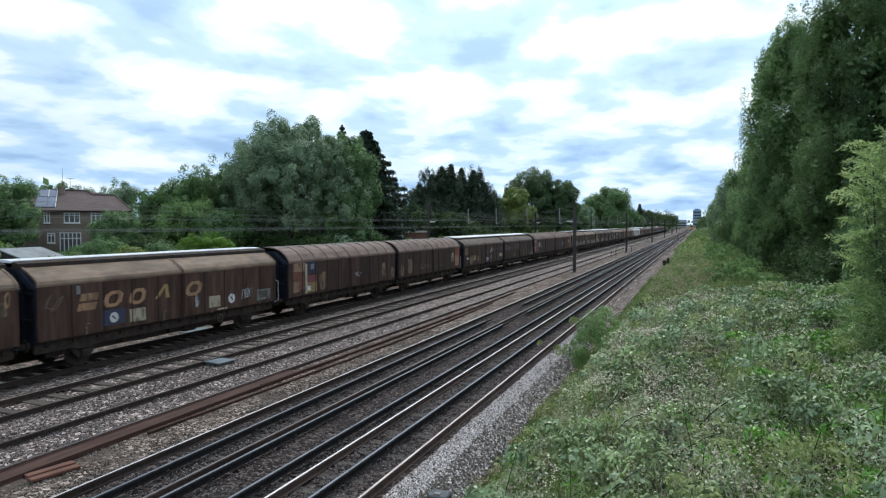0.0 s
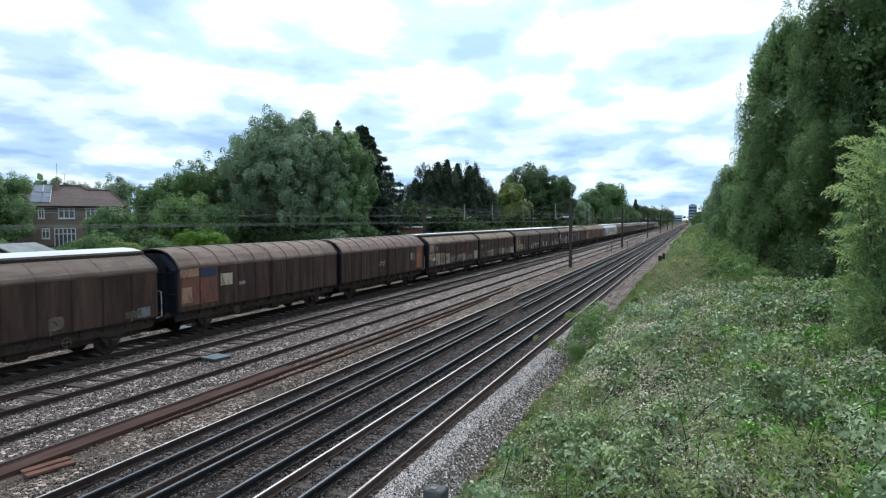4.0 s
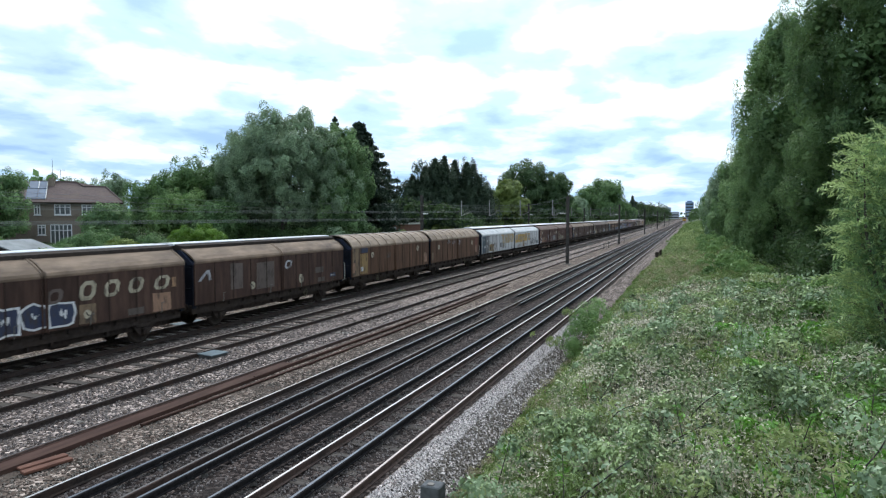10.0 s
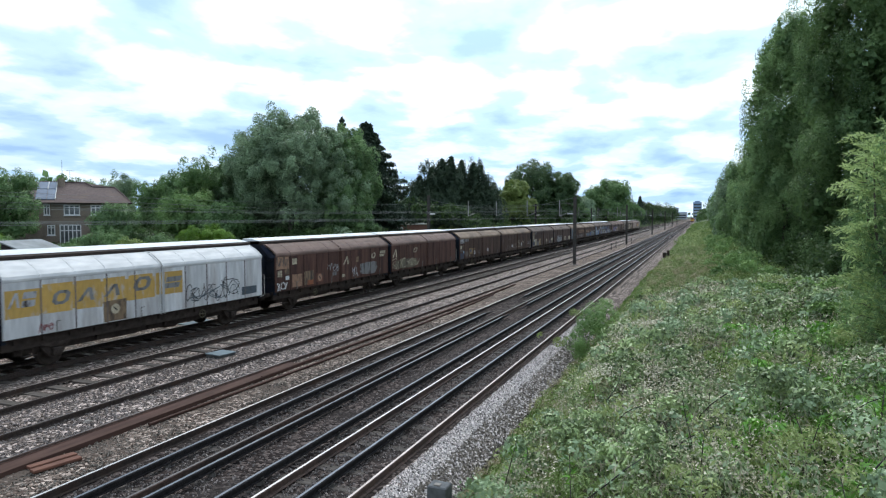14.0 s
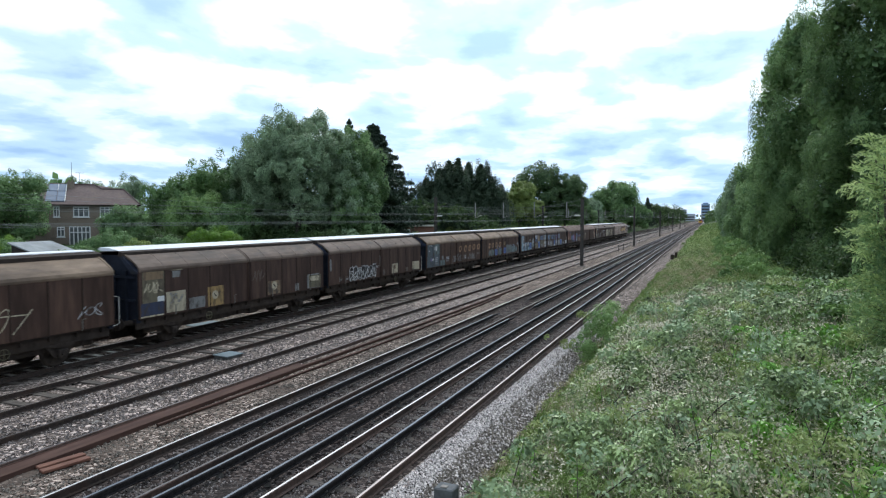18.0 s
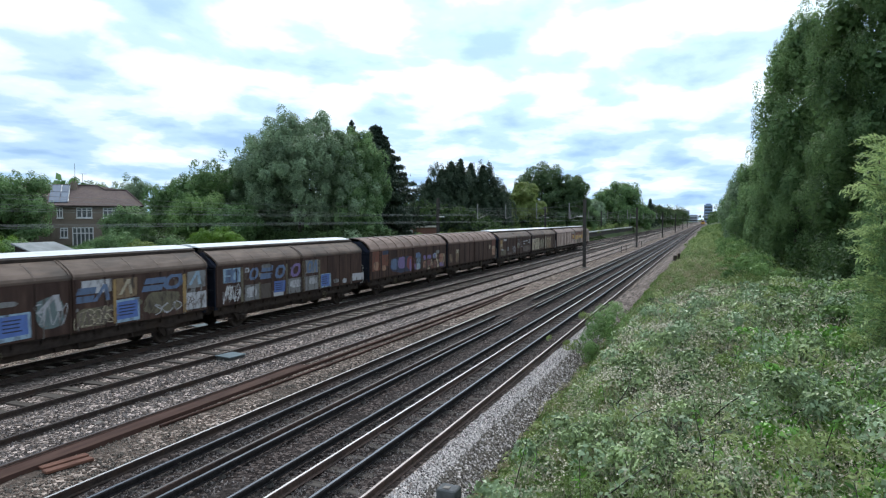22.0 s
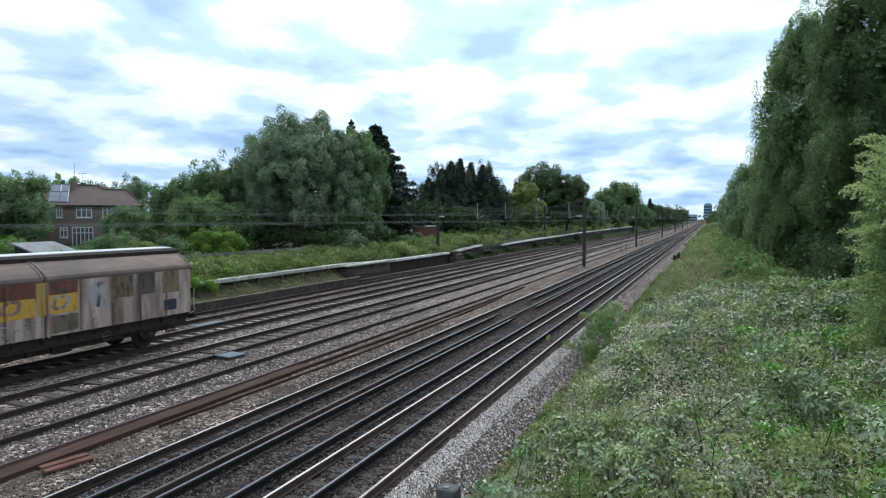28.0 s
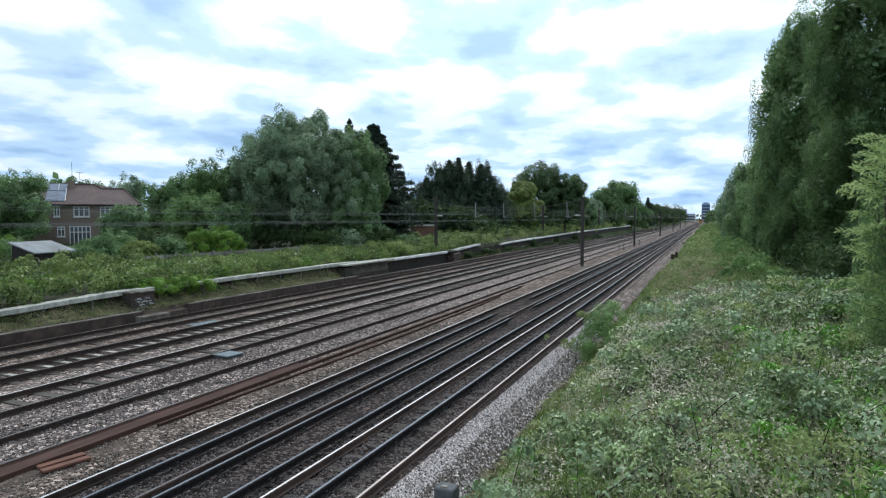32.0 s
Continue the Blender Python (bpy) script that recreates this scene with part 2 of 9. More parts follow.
CONCRETE_DIRTY = surface("sleeper_stained", (0.058, 0.047, 0.039), (0.125, 0.104, 0.089), scale=6, rough=0.9, grime=(0.05, 0.041, 0.034), grime_at=(0.4, 0.62), grime_scale=1.5, vary=0.2, bump=0.003)
CONCRETE = surface("sleeper_concrete", (0.14, 0.125, 0.11), (0.24, 0.22, 0.20), scale=7, rough=0.9, grime=(0.075, 0.06, 0.05), grime_at=(0.4, 0.62), grime_scale=1.5, vary=0.2, bump=0.003)
PALE_PAINT = surface("pale_paint", (0.30, 0.28, 0.25), (0.50, 0.475, 0.43), scale=9, rough=0.85, grime=(0.15, 0.13, 0.11), grime_scale=2.0, vary=0.2)
COND_SIDE = surface("conductor_side", (0.012, 0.011, 0.012), (0.028, 0.025, 0.026), scale=14, rough=0.75, spec=0.1)
POT = surface("insulator_pot", (0.05, 0.045, 0.04), (0.10, 0.09, 0.08), scale=9, rough=0.5)

# ---------------------------------------------------------------- helpers for meshes
def mesh_of(name, verts, faces, material=None, smooth=False):
    me = bpy.data.meshes.new(name)
    me.from_pydata(verts, [], faces)
    if smooth:
        me.polygons.foreach_set("use_smooth", [True] * len(me.polygons))
    if material:
        me.materials.append(material)
    me.update()
    return me


def quads(name, co, material, per=4):
    """A mesh of loose polygons with the same number of corners, from an array of corners."""
    n = len(co) // per
    me = bpy.data.meshes.new(name)
    me.vertices.add(n * per)
    me.vertices.foreach_set("co", np.ascontiguousarray(co, dtype=np.float32).ravel())
    me.loops.add(n * per)
    me.loops.foreach_set("vertex_index", np.arange(n * per, dtype=np.int32))
    me.polygons.add(n)
    me.polygons.foreach_set("loop_start", np.arange(0, n * per, per, dtype=np.int32))
    me.update(calc_edges=True)
    me.materials.append(material)
    return me


class Shape:
    """Collects boxes, tubes, extruded outlines and the like into one mesh."""

    def __init__(self):
        self.v, self.f = [], []

    def add(self, verts, faces):
        k = len(self.v)
        self.v += [tuple(p) for p in verts]
        self.f += [tuple(i + k for i in f) for f in faces]
        return self

    def box(self, x0, x1, y0, y1, z0, z1, bevel=0.0):
        if bevel:
            b = min(bevel, abs(x1 - x0) / 3, abs(y1 - y0) / 3, abs(z1 - z0) / 3)
            rings = [(z0, b), (z0 + b, 0), (z1 - b, 0), (z1, b)]
            vs, fs = [], []
            for z, i in rings:
                vs += [(x0 + b, y0 + i, z), (x1 - b, y0 + i, z), (x1 - i, y0 + b, z), (x1 - i, y1 - b, z),
                       (x1 - b, y1 - i, z), (x0 + b, y1 - i, z), (x0 + i, y1 - b, z), (x0 + i, y0 + b, z)]
            for r in range(3):
                fs += [(8 * r + i, 8 * r + (i + 1) % 8, 8 * r + 8 + (i + 1) % 8, 8 * r + 8 + i) for i in range(8)]
            fs += [tuple(range(7, -1, -1)), tuple(range(24, 32))]
            return self.add(vs, fs)
        vs = [(x, y, z) for z in (z0, z1) for x, y in ((x0, y0), (x1, y0), (x1, y1), (x0, y1))]
        return self.add(vs, [(3, 2, 1, 0), (4, 5, 6, 7), (0, 1, 5, 4), (1, 2, 6, 5), (2, 3, 7, 6), (3, 0, 4, 7)])

    def tube(self, pts, radii, sides=8, cap=True):
        pts = [Vector(p) for p in pts]
        if isinstance(radii, (int, float)):
            radii = [radii] * len(pts)
        vs, fs = [], []
        for i, p in enumerate(pts):
            d = (pts[min(i + 1, len(pts) - 1)] - pts[max(i - 1, 0)]).normalized()
            a = d.cross(Vector((0, 0, 1)) if abs(d.z) < 0.9 else Vector((1, 0, 0))).normalized()
            b = d.cross(a)
            vs += [p + radii[i] * (math.cos(t) * a + math.sin(t) * b) for t in (2 * math.pi * k / sides for k in range(sides))]
        for i in range(len(pts) - 1):
            fs += [(i * sides + k, i * sides + (k + 1) % sides, (i + 1) * sides + (k + 1) % sides, (i + 1) * sides + k) for k in range(sides)]
        if cap:
            fs += [tuple(range(sides - 1, -1, -1)), tuple(range((len(pts) - 1) * sides, len(pts) * sides))]
        return self.add(vs, fs)

    def extrude_y(self, outline, ys, closed=True, cap=True):
        """outline: (x, z) pairs; swept along y through the stations ys."""
        n = len(outline)
        vs = [(x, y, z) for y in ys for x, z in outline]
        fs = []
        for j in range(len(ys) - 1):
            fs += [(j * n + i, j * n + (i + 1) % n, (j + 1) * n + (i + 1) % n, (j + 1) * n + i) for i in range(n if closed else n - 1)]
        if cap and closed:
            fs += [tuple(range(n - 1, -1, -1)), tuple(range((len(ys) - 1) * n, len(ys) * n))]
        return self.add(vs, fs)

    def sweep(self, outline, path):
        """outline: (x, z) pairs, carried through the places (x, y) of path."""
        n = len(outline)
        vs = [(px + x, py, z) for px, py in path for x, z in outline]
        fs = [(j * n + i, j * n + (i + 1) % n, (j + 1) * n + (i + 1) % n, (j + 1) * n + i) for j in range(len(path) - 1) for i in range(n)]
        return self.add(vs, fs + [tuple(range(n - 1, -1, -1)), tuple(range((len(path) - 1) * n, len(path) * n))])

    def ring(self, centre, axis_x=True, r=0.2, w=0.03, sides=14):
        """A flat hoop in the plane across x."""
        cx, cy, cz = centre
        vs, fs = [], []
        for k in range(sides):
            t = 2 * math.pi * k / sides
            for rr, dx in ((r, 0), (r, w), (r - w, w), (r - w, 0)):
                vs.append((cx + dx, cy + rr * math.cos(t), cz + rr * math.sin(t)))
        for k in range(sides):
            j = (k + 1) % sides
            fs += [(4 * k + i, 4 * k + (i + 1) % 4, 4 * j + (i + 1) % 4, 4 * j + i) for i in range(4)]
        return self.add(vs, fs)

    def mesh(self, name, material, smooth=False):
        me = mesh_of(name, self.v, self.f, material, smooth)
        bm = bmesh.new()
        bm.from_mesh(me)
        bmesh.ops.recalc_face_normals(bm, faces=bm.faces)
        bm.to_mesh(me)
        bm.free()
        return me


def part(name, data, parent, label="", at=None):
    ob = new(name, data)
    ob.parent = parent
    if at is not None:
        ob.matrix_basis = at
    return tagged(ob, label)


def thing(name, label, category, group="", kind="", at=None, data=None):
    ob = new(name, data)
    if at is not None:
        ob.matrix_basis = at
    return tagged(ob, label, category, group, kind)


# ---------------------------------------------------------------- the ground
def smooth_line(x, pts):
    return float(np.interp(x, [p[0] for p in pts], [p[1] for p in pts]))


PROFILE = [(-1500, 2.0), (-60, 1.35), (-36, 1.2), (-29.5, 1.05), (-27.5, 0.85), (-27.35, -0.4), (-25.6, -0.42), (-25.2, -0.5), (-4.4, -0.5), (-3.5, -0.45),
           (-2.2, 0.05), (0.0, 0.55), (3.0, 0.95), (8.0, 1.2), (20.0, 1.3), (1500, 2.0)]


def ground_z(x, y=0.0):
    z = smooth_line(x, PROFILE)
    if -27.4 < x < -25.5:      # a grassy slope below the coping, as far as the refuge
        k = min(max((44.0 - y) / 2.5, 0.0), 1.0)
        z = z * (1 - k) + k * smooth_line(x, [(-27.4, 0.50), (-27.1, 0.42), (-26.6, 0.24), (-26.1, 0.12), (-25.95, -0.3), (-25.5, -0.45)])
    if x < -27.3 and y > 66:
        z += 0.5 * min((y - 66) / 12.0, 1.0)
    if x > -3.5:
        far = min(max((y - 30.0) / 30.0, 0.0), 1.0)
        z -= 0.25 * far * min((x + 3.5) / 3.0, 1.0)
    return z


def make_ground():
    xs = [-1500, -600, -250, -120, -90, -70, -60, -50, -42, -36, -32, -29.5, -28.2, -27.5, -27.35, -27.1, -26.8, -26.5, -26.2, -25.9, -25.6, -25.2, -15, -4.4, -3.5, -3, -2.6, -2.2, -1.6, -1, -0.5, 0, 0.7, 1.5, 2.2, 3,
          4, 5.5, 8, 12, 20, 60, 250, 1500]
    ys = [-900, -300, -120, -60, -30, -15, -8] + [i * 2.0 for i in range(-2, 26)] + [55, 60, 70, 80, 95, 110, 140, 180, 240, 320, 450, 700, 1200, 2200, 4000]
    rnd = random.Random(4)
    vs = []
    for y in ys:
        for x in xs:
            rough = 0.12 if (x > -3.2 or x < -28) and abs(x) < 60 else 0.0
            vs.append((x, y, ground_z(x, y) + rnd.uniform(-rough, rough)))
    n = len(xs)
    fs = [(j * n + i, j * n + i + 1, (j + 1) * n + i + 1, (j + 1) * n + i) for j in range(len(ys) - 1) for i in range(n - 1)]
    me = mesh_of("ground", vs, fs, EARTH, True)
    me.materials.append(MEADOW)
    me.materials.append(SOIL)
    for p in me.polygons:
        if abs(p.center.x) > 80 or p.center.y > 34 and p.center.x > -4 or p.center.y > 200:
            p.material_index = 1
        elif -27.4 < p.center.x < -25:
            p.material_index = 2
    thing("ground", "dark earth ground under weeds beside the railway", "ground", kind="structure", data=me)


make_ground()

# rail heads, as distances to the left of the camera
RAILS = {"H": 5.473, "F": 7.000, "C": 8.993, "A": 10.495, "Q": 12.69, "P": 14.19, "M1": 16.12, "M0": 17.62, "T1": 19.51, "T0": 21.02, "B1": 22.72, "B0": 24.22}


def ballast_strip(name, x0, x1, levels, material, label):
    """levels: heights across the strip, from x0 to x1."""
    rnd = random.Random(int(abs(x0) * 100))
    ys = [-60, -30, -10, 0] + [i * 0.8 for i in range(5, 75)] + [i * 5.0 for i in range(13, 40)] + [220, 300, 500, 900, 1600]
    n = len(levels) * 3 - 2
    xs = np.linspace(x0, x1, n)
    zs = np.interp(xs, np.linspace(x0, x1, len(levels)), levels)
    vs = [(x + (rnd.uniform(-0.05, 0.05) if 0 < i < n - 1 else 0), y, z + (rnd.uniform(-0.022, 0.022) if 0 < i < n - 1 else 0)) for y in ys for i, (x, z) in enumerate(zip(xs, zs))]
    fs = [(j * n + i, j * n + i + 1, (j + 1) * n + i + 1, (j + 1) * n + i) for j in range(len(ys) - 1) for i in range(n - 1)]
    thing(name, label, "ballast", kind="structure", data=mesh_of(name, vs, fs, material, True))


ballast_strip("ballast_far_track", -25.7, -21.4, [-0.42, -0.2, -0.2, -0.2, -0.18], BALLAST_OLD, "brown dirty stone ballast under a railway track")
# this strip's darker stone colour imitates shade below the wagons
ballast_strip("ballast_train_track", -21.4, -19.25, [-0.18, -0.2, -0.2, -0.2, -0.19], BALLAST_TRAIN_SHADE, "dirty stone ballast under a railway track, darkened for train shade")
ballast_strip("ballast_timber_track", -19.25, -15.75, [-0.19, -0.17, -0.2, -0.2, -0.14], BALLAST_GREY, "brown grey stone ballast between timber sleepers")
ballast_strip("ballast_grey_track", -15.75, -12.55, [-0.14, -0.10, -0.15, -0.15, -0.12], BALLAST_GREY, "grey clean stone ballast")
ballast_strip("ballast_middle", -12.55, -10.7, [-0.12, -0.13, -0.14, -0.16], BALLAST_OLD, "brown stone ballast between the railway lines")
ballast_strip("ballast_electric_lines", -10.7, -5.30, [-0.15, -0.185, -0.185, -0.155, -0.185, -0.185, -0.16], BALLAST_DARK, "dark stone ballast under electric railway lines")
ballast_strip("ballast_shoulder", -5.30, -3.55, [-0.17, -0.2, -0.32, -0.50, -0.52], BALLAST_GREY, "pale grey stone ballast shoulder beside a rail")


def rail_outline(x, head=0.036, top=0.0, tall=0.155, foot=0.068):
    z = top
    return [(x - head, z - 0.008), (x - head + 0.01, z), (x + head - 0.01, z), (x + head, z - 0.008), (x + head, z - 0.042), (x + 0.011, z - 0.055), (x + 0.011, z - tall + 0.025),
            (x + foot, z - tall + 0.012), (x + foot, z - tall), (x - foot, z - tall), (x - foot, z - tall + 0.012), (x - 0.011, z - tall + 0.025), (x - 0.011, z - 0.055), (x - head, z - 0.042)]


FAR = [-40.0, 0, 40, 100, 300, 900, 1500]


def rail(parent, x, shine, side=None, label="", ys=FAR):
    r = part("rail", Shape().extrude_y(rail_outline(x), ys).mesh("rail", side or RAIL_DARK), parent, label)
    part("running_surface", Shape().box(x - 0.023, x + 0.023, ys[0], ys[-1], 0.0005, 0.003).mesh("running_surface", shine), r)
    return r


def conductor(parent, x, top, spans):
    for y0, y1 in spans:
        sh = Shape().extrude_y([(x - 0.052, top - 0.012), (x - 0.04, top), (x + 0.04, top), (x + 0.052, top - 0.012), (x + 0.052, top - 0.06), (x + 0.03, top - 0.075), (x + 0.03, top - 0.115), (x + 0.062, top - 0.125), (x + 0.062, top - 0.14), (x - 0.062, top - 0.14), (x - 0.062, top - 0.125), (x - 0.03, top - 0.115), (x - 0.03, top - 0.075), (x - 0.052, top - 0.06)], [y0, y1])
        sh.add([(x - 0.035, y0, top), (x + 0.035, y0, top), (x + 0.035, y0 - 1.4, top - 0.10), (x - 0.035, y0 - 1.4, top - 0.10), (x - 0.035, y0, top - 0.1), (x + 0.035, y0, top - 0.1)],
               [(0, 1, 2, 3), (0, 3, 4), (1, 5, 2), (4, 3, 2, 5)])
        sh.add([(x - 0.035, y1, top), (x + 0.035, y1, top), (x + 0.035, y1 + 1.4, top - 0.10), (x - 0.035, y1 + 1.4, top - 0.10), (x - 0.035, y1, top - 0.1), (x + 0.035, y1, top - 0.1)],
               [(0, 3, 2, 1), (0, 4, 3), (1, 2, 5), (4, 5, 2, 3)])
        c = part("conductor_rail", sh.mesh("conductor_rail", COND_SIDE), parent, "dark steel conductor rail on insulators")
        part("contact_face", Shape().box(x - 0.026, x + 0.026, y0, y1, top + 0.0005, top + 0.004).mesh("contact_face", COND_TOP), c)
        pot = Shape().tube([(0, 0, -0.24), (0, 0, -0.17), (0, 0, -0.10)], [0.075, 0.05, 0.06], 8).mesh("insulator", POT)
        y = y0 + 0.8
        while y < min(y1, 68):
            if y > -3:
                part("insulator", pot, c, "dirty ceramic insulator", at=pose(x, y, top))
            y += 2.7


SLEEPER_MESHES = {}


def sleepers(parent, xc, step, wide, material, top, jitter, seed, white_end=False, count=215, y_from=-6.0):
    rnd = random.Random(seed)
    key = (material.name, white_end, wide)
    if key not in SLEEPER_MESHES:
        SLEEPER_MESHES[key] = Shape().box(-1.28, 1.28, -wide / 2, wide / 2, -0.13, 0, 0.012).mesh("sleeper", material)
    me = SLEEPER_MESHES[key]
    if white_end and "cap" not in SLEEPER_MESHES:
        SLEEPER_MESHES["cap"] = Shape().box(-0.36, 0.06, -wide / 2 + 0.035, wide / 2 - 0.035, 0.001, 0.005).mesh("painted_band", PALE_PAINT)
    y = y_from
    for i in range(count):
        m = pose(xc + rnd.uniform(-0.03, 0.03), y + rnd.uniform(-jitter, jitter), top + rnd.uniform(-0.008, 0.006), 0, 0, rnd.uniform(-1, 1))
        s = part("sleeper", me, parent, at=m)
        if white_end and rnd.random() > 0.06:
            part("painted_band", SLEEPER_MESHES["cap"], s, "flaking white painted band")
        y += step
    rest = Shape()
    while y < 420:
        rest.box(xc - 1.28, xc + 1.28, y - wide / 2, y + wide / 2, top - 0.05, top)
        y += step
    tagged(part("sleeper_run", rest.mesh("sleeper_run", material), parent), kind="stuff")


def track(x, label):
    return thing("railway_track", label, "railway track", "tracks of the main line", at=None)


def make_tracks():
    t = track(0, "electric railway track with bright rails and a centre conductor rail")
    rail(t, -RAILS["H"], RAIL_WORN, RAIL_RUST), rail(t, -RAILS["F"], RAIL_SHINE, RAIL_RUST)
    conductor(t, -6.22, 0.045, [(-40, 210)]), conductor(t, -7.46, 0.075, [(-40, 210)])
    sleepers(t, -6.24, 0.72, 0.25, TIMBER, -0.176, 0.03, 1)
    t = track(0, "electric railway track with one dull rail and outer conductor rail")
    rail(t, -RAILS["C"], RAIL_DULL, RAIL_RUST), rail(t, -RAILS["A"], RAIL_SHINE)
    conductor(t, -9.72, 0.045, [(-40, 29.6), (37.2, 210)]), conductor(t, -8.60, 0.06, [(-40, 28.7), (33.5, 210)])
    sleepers(t, -9.745, 0.72, 0.25, TIMBER, -0.186, 0.03, 2)
    t = track(0, "railway track with dark rails deep in pale grey ballast")
    rail(t, -RAILS["Q"], RAIL_DULL, RAIL_RUST), rail(t, -RAILS["P"], RAIL_DULL)
    sleepers(t, -13.44, 0.70, 0.25, CONCRETE, -0.158, 0.02, 3, count=120)
    t = track(0, "railway track with brown rails on weathered timber sleepers")
    rail(t, -RAILS["M1"], RAIL_DULL), rail(t, -RAILS["M0"], RAIL_SHINE)
    sleepers(t, -16.87, 0.78, 0.27, TIMBER_GREY, -0.16, 0.05, 4)
    t = track(0, "railway track on concrete sleepers with white painted bands")
    rail(t, -RAILS["T1"], RAIL_DULL), rail(t, -RAILS["T0"], RAIL_DULL)
    sleepers(t, -20.265, 0.621, 0.25, CONCRETE_DIRTY, -0.168, 0.01, 5, white_end=True, count=240, y_from=-5.53)
    t = track(0, "railway track with dark rails next to a retaining wall")
    rail(t, -RAILS["B1"], RAIL_DULL), rail(t, -RAILS["B0"], RAIL_DULL)
    sleepers(t, -23.47, 0.70, 0.27, CONCRETE_DIRTY, -0.188, 0.01, 6)


make_tracks()

# ---------------------------------------------------------------- the train
TRAIN_X, HALF = -20.264, 5.95


def body_paint(name, dark, light, grime, at=(0.42, 0.66)):
    dark, light, grime = [(c[0] * 1.26, c[1] * 1.04, c[2] * 0.98) for c in (dark, light, grime)]
    return surface(name, dark, light, scale=2.2, rough=0.72, stretch=(1, 2.2, 0.35), grime=grime, grime_at=at, grime_scale=0.8, vary=0.12, bump=0.004, bump_scale=5, spec=0.16)


PAINTS = {
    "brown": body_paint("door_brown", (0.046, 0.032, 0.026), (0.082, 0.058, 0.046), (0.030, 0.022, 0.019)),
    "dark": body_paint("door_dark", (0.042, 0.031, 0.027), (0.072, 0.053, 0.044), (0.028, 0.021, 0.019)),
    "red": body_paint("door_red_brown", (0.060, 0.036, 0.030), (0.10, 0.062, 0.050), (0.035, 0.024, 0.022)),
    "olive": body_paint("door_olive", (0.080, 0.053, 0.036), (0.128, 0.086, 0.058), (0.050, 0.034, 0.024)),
    "white": body_paint("door_white", (0.36, 0.44, 0.475), (0.50, 0.61, 0.65), (0.23, 0.25, 0.25), (0.47, 0.74)),
    "striped": body_paint("door_grey_brown", (0.27, 0.255, 0.235), (0.42, 0.41, 0.38), (0.12, 0.088, 0.068), (0.42, 0.62)),
}
# body paints darkened for ribs, imitating shadow lines at the panel joints
SEAM_SHADE = {k: body_paint("seam_shade_" + k, tuple(v * f for v in c), tuple(v * f * 1.5 for v in c), (0.02, 0.016, 0.015)) for k, c, f in (
    ("brown", (0.05, 0.038, 0.032), 0.42), ("dark", (0.05, 0.038, 0.032), 0.36), ("red", (0.06, 0.036, 0.031), 0.42), ("olive", (0.09, 0.07, 0.05), 0.42), ("white", (0.30, 0.31, 0.33), 0.42), ("striped", (0.18, 0.14, 0.12), 0.42))}
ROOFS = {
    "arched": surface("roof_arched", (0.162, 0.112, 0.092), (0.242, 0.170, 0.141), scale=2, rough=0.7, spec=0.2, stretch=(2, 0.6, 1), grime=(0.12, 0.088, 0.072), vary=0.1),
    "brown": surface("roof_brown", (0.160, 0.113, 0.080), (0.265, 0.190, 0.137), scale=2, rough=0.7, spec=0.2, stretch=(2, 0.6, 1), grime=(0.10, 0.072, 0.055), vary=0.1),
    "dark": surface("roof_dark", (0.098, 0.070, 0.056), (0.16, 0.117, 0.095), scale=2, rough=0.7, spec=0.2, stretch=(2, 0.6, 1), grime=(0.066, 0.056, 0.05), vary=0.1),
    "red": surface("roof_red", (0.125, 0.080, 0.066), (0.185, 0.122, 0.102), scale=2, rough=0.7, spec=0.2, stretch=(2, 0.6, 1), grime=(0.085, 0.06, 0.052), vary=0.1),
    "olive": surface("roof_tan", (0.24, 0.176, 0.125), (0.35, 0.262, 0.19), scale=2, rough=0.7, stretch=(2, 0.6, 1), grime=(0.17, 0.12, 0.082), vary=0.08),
    "white": surface("roof_white", (0.44, 0.45, 0.46), (0.62, 0.62, 0.62), scale=2, rough=0.6, stretch=(2, 0.6, 1), grime=(0.5, 0.48, 0.46), grime_at=(0.6, 0.8)),
    "striped": surface("roof_grey_brown", (0.145, 0.097, 0.081), (0.22, 0.15, 0.127), scale=2, rough=0.7, stretch=(2, 0.6, 1), grime=(0.11, 0.085, 0.075), vary=0.1),
}
RIDGE_PALE = surface("ridge_pale", (0.55, 0.56, 0.58), (0.72, 0.73, 0.74), scale=1.5, rough=0.55, stretch=(2, 0.5, 1), grime=(0.42, 0.40, 0.38), grime_at=(0.55, 0.75))
RIDGE_BROWN = surface("ridge_brown", (0.14, 0.12, 0.11), (0.22, 0.19, 0.175), scale=1.5, rough=0.6, grime=(0.10, 0.085, 0.076))
BLUE_STEEL = surface("end_blue", (0.017, 0.022, 0.040), (0.028, 0.036, 0.064), scale=2.5, rough=0.6, spec=0.2, grime=(0.022, 0.022, 0.026), grime_at=(0.45, 0.66), grime_scale=1.2, vary=0.15)
END_DARK = surface("end_dark", (0.010, 0.012, 0.019), (0.019, 0.023, 0.036), scale=2.5, rough=0.75, spec=0.15, grime=(0.014, 0.012, 0.012), vary=0.2)
BLACK_STEEL = surface("frame_black", (0.027, 0.021, 0.018), (0.054, 0.042, 0.036), scale=5, rough=0.8, spec=0.12, grime=(0.046, 0.033, 0.025), vary=0.1)
WHEEL_STEEL = surface("wheel_brown", (0.030, 0.023, 0.019), (0.056, 0.043, 0.036), scale=6, rough=0.8, spec=0.15)
HANDLE_GREY = surface("handle_grey", (0.10, 0.09, 0.08), (0.20, 0.185, 0.17), scale=8, rough=0.7, grime=(0.06, 0.05, 0.04))
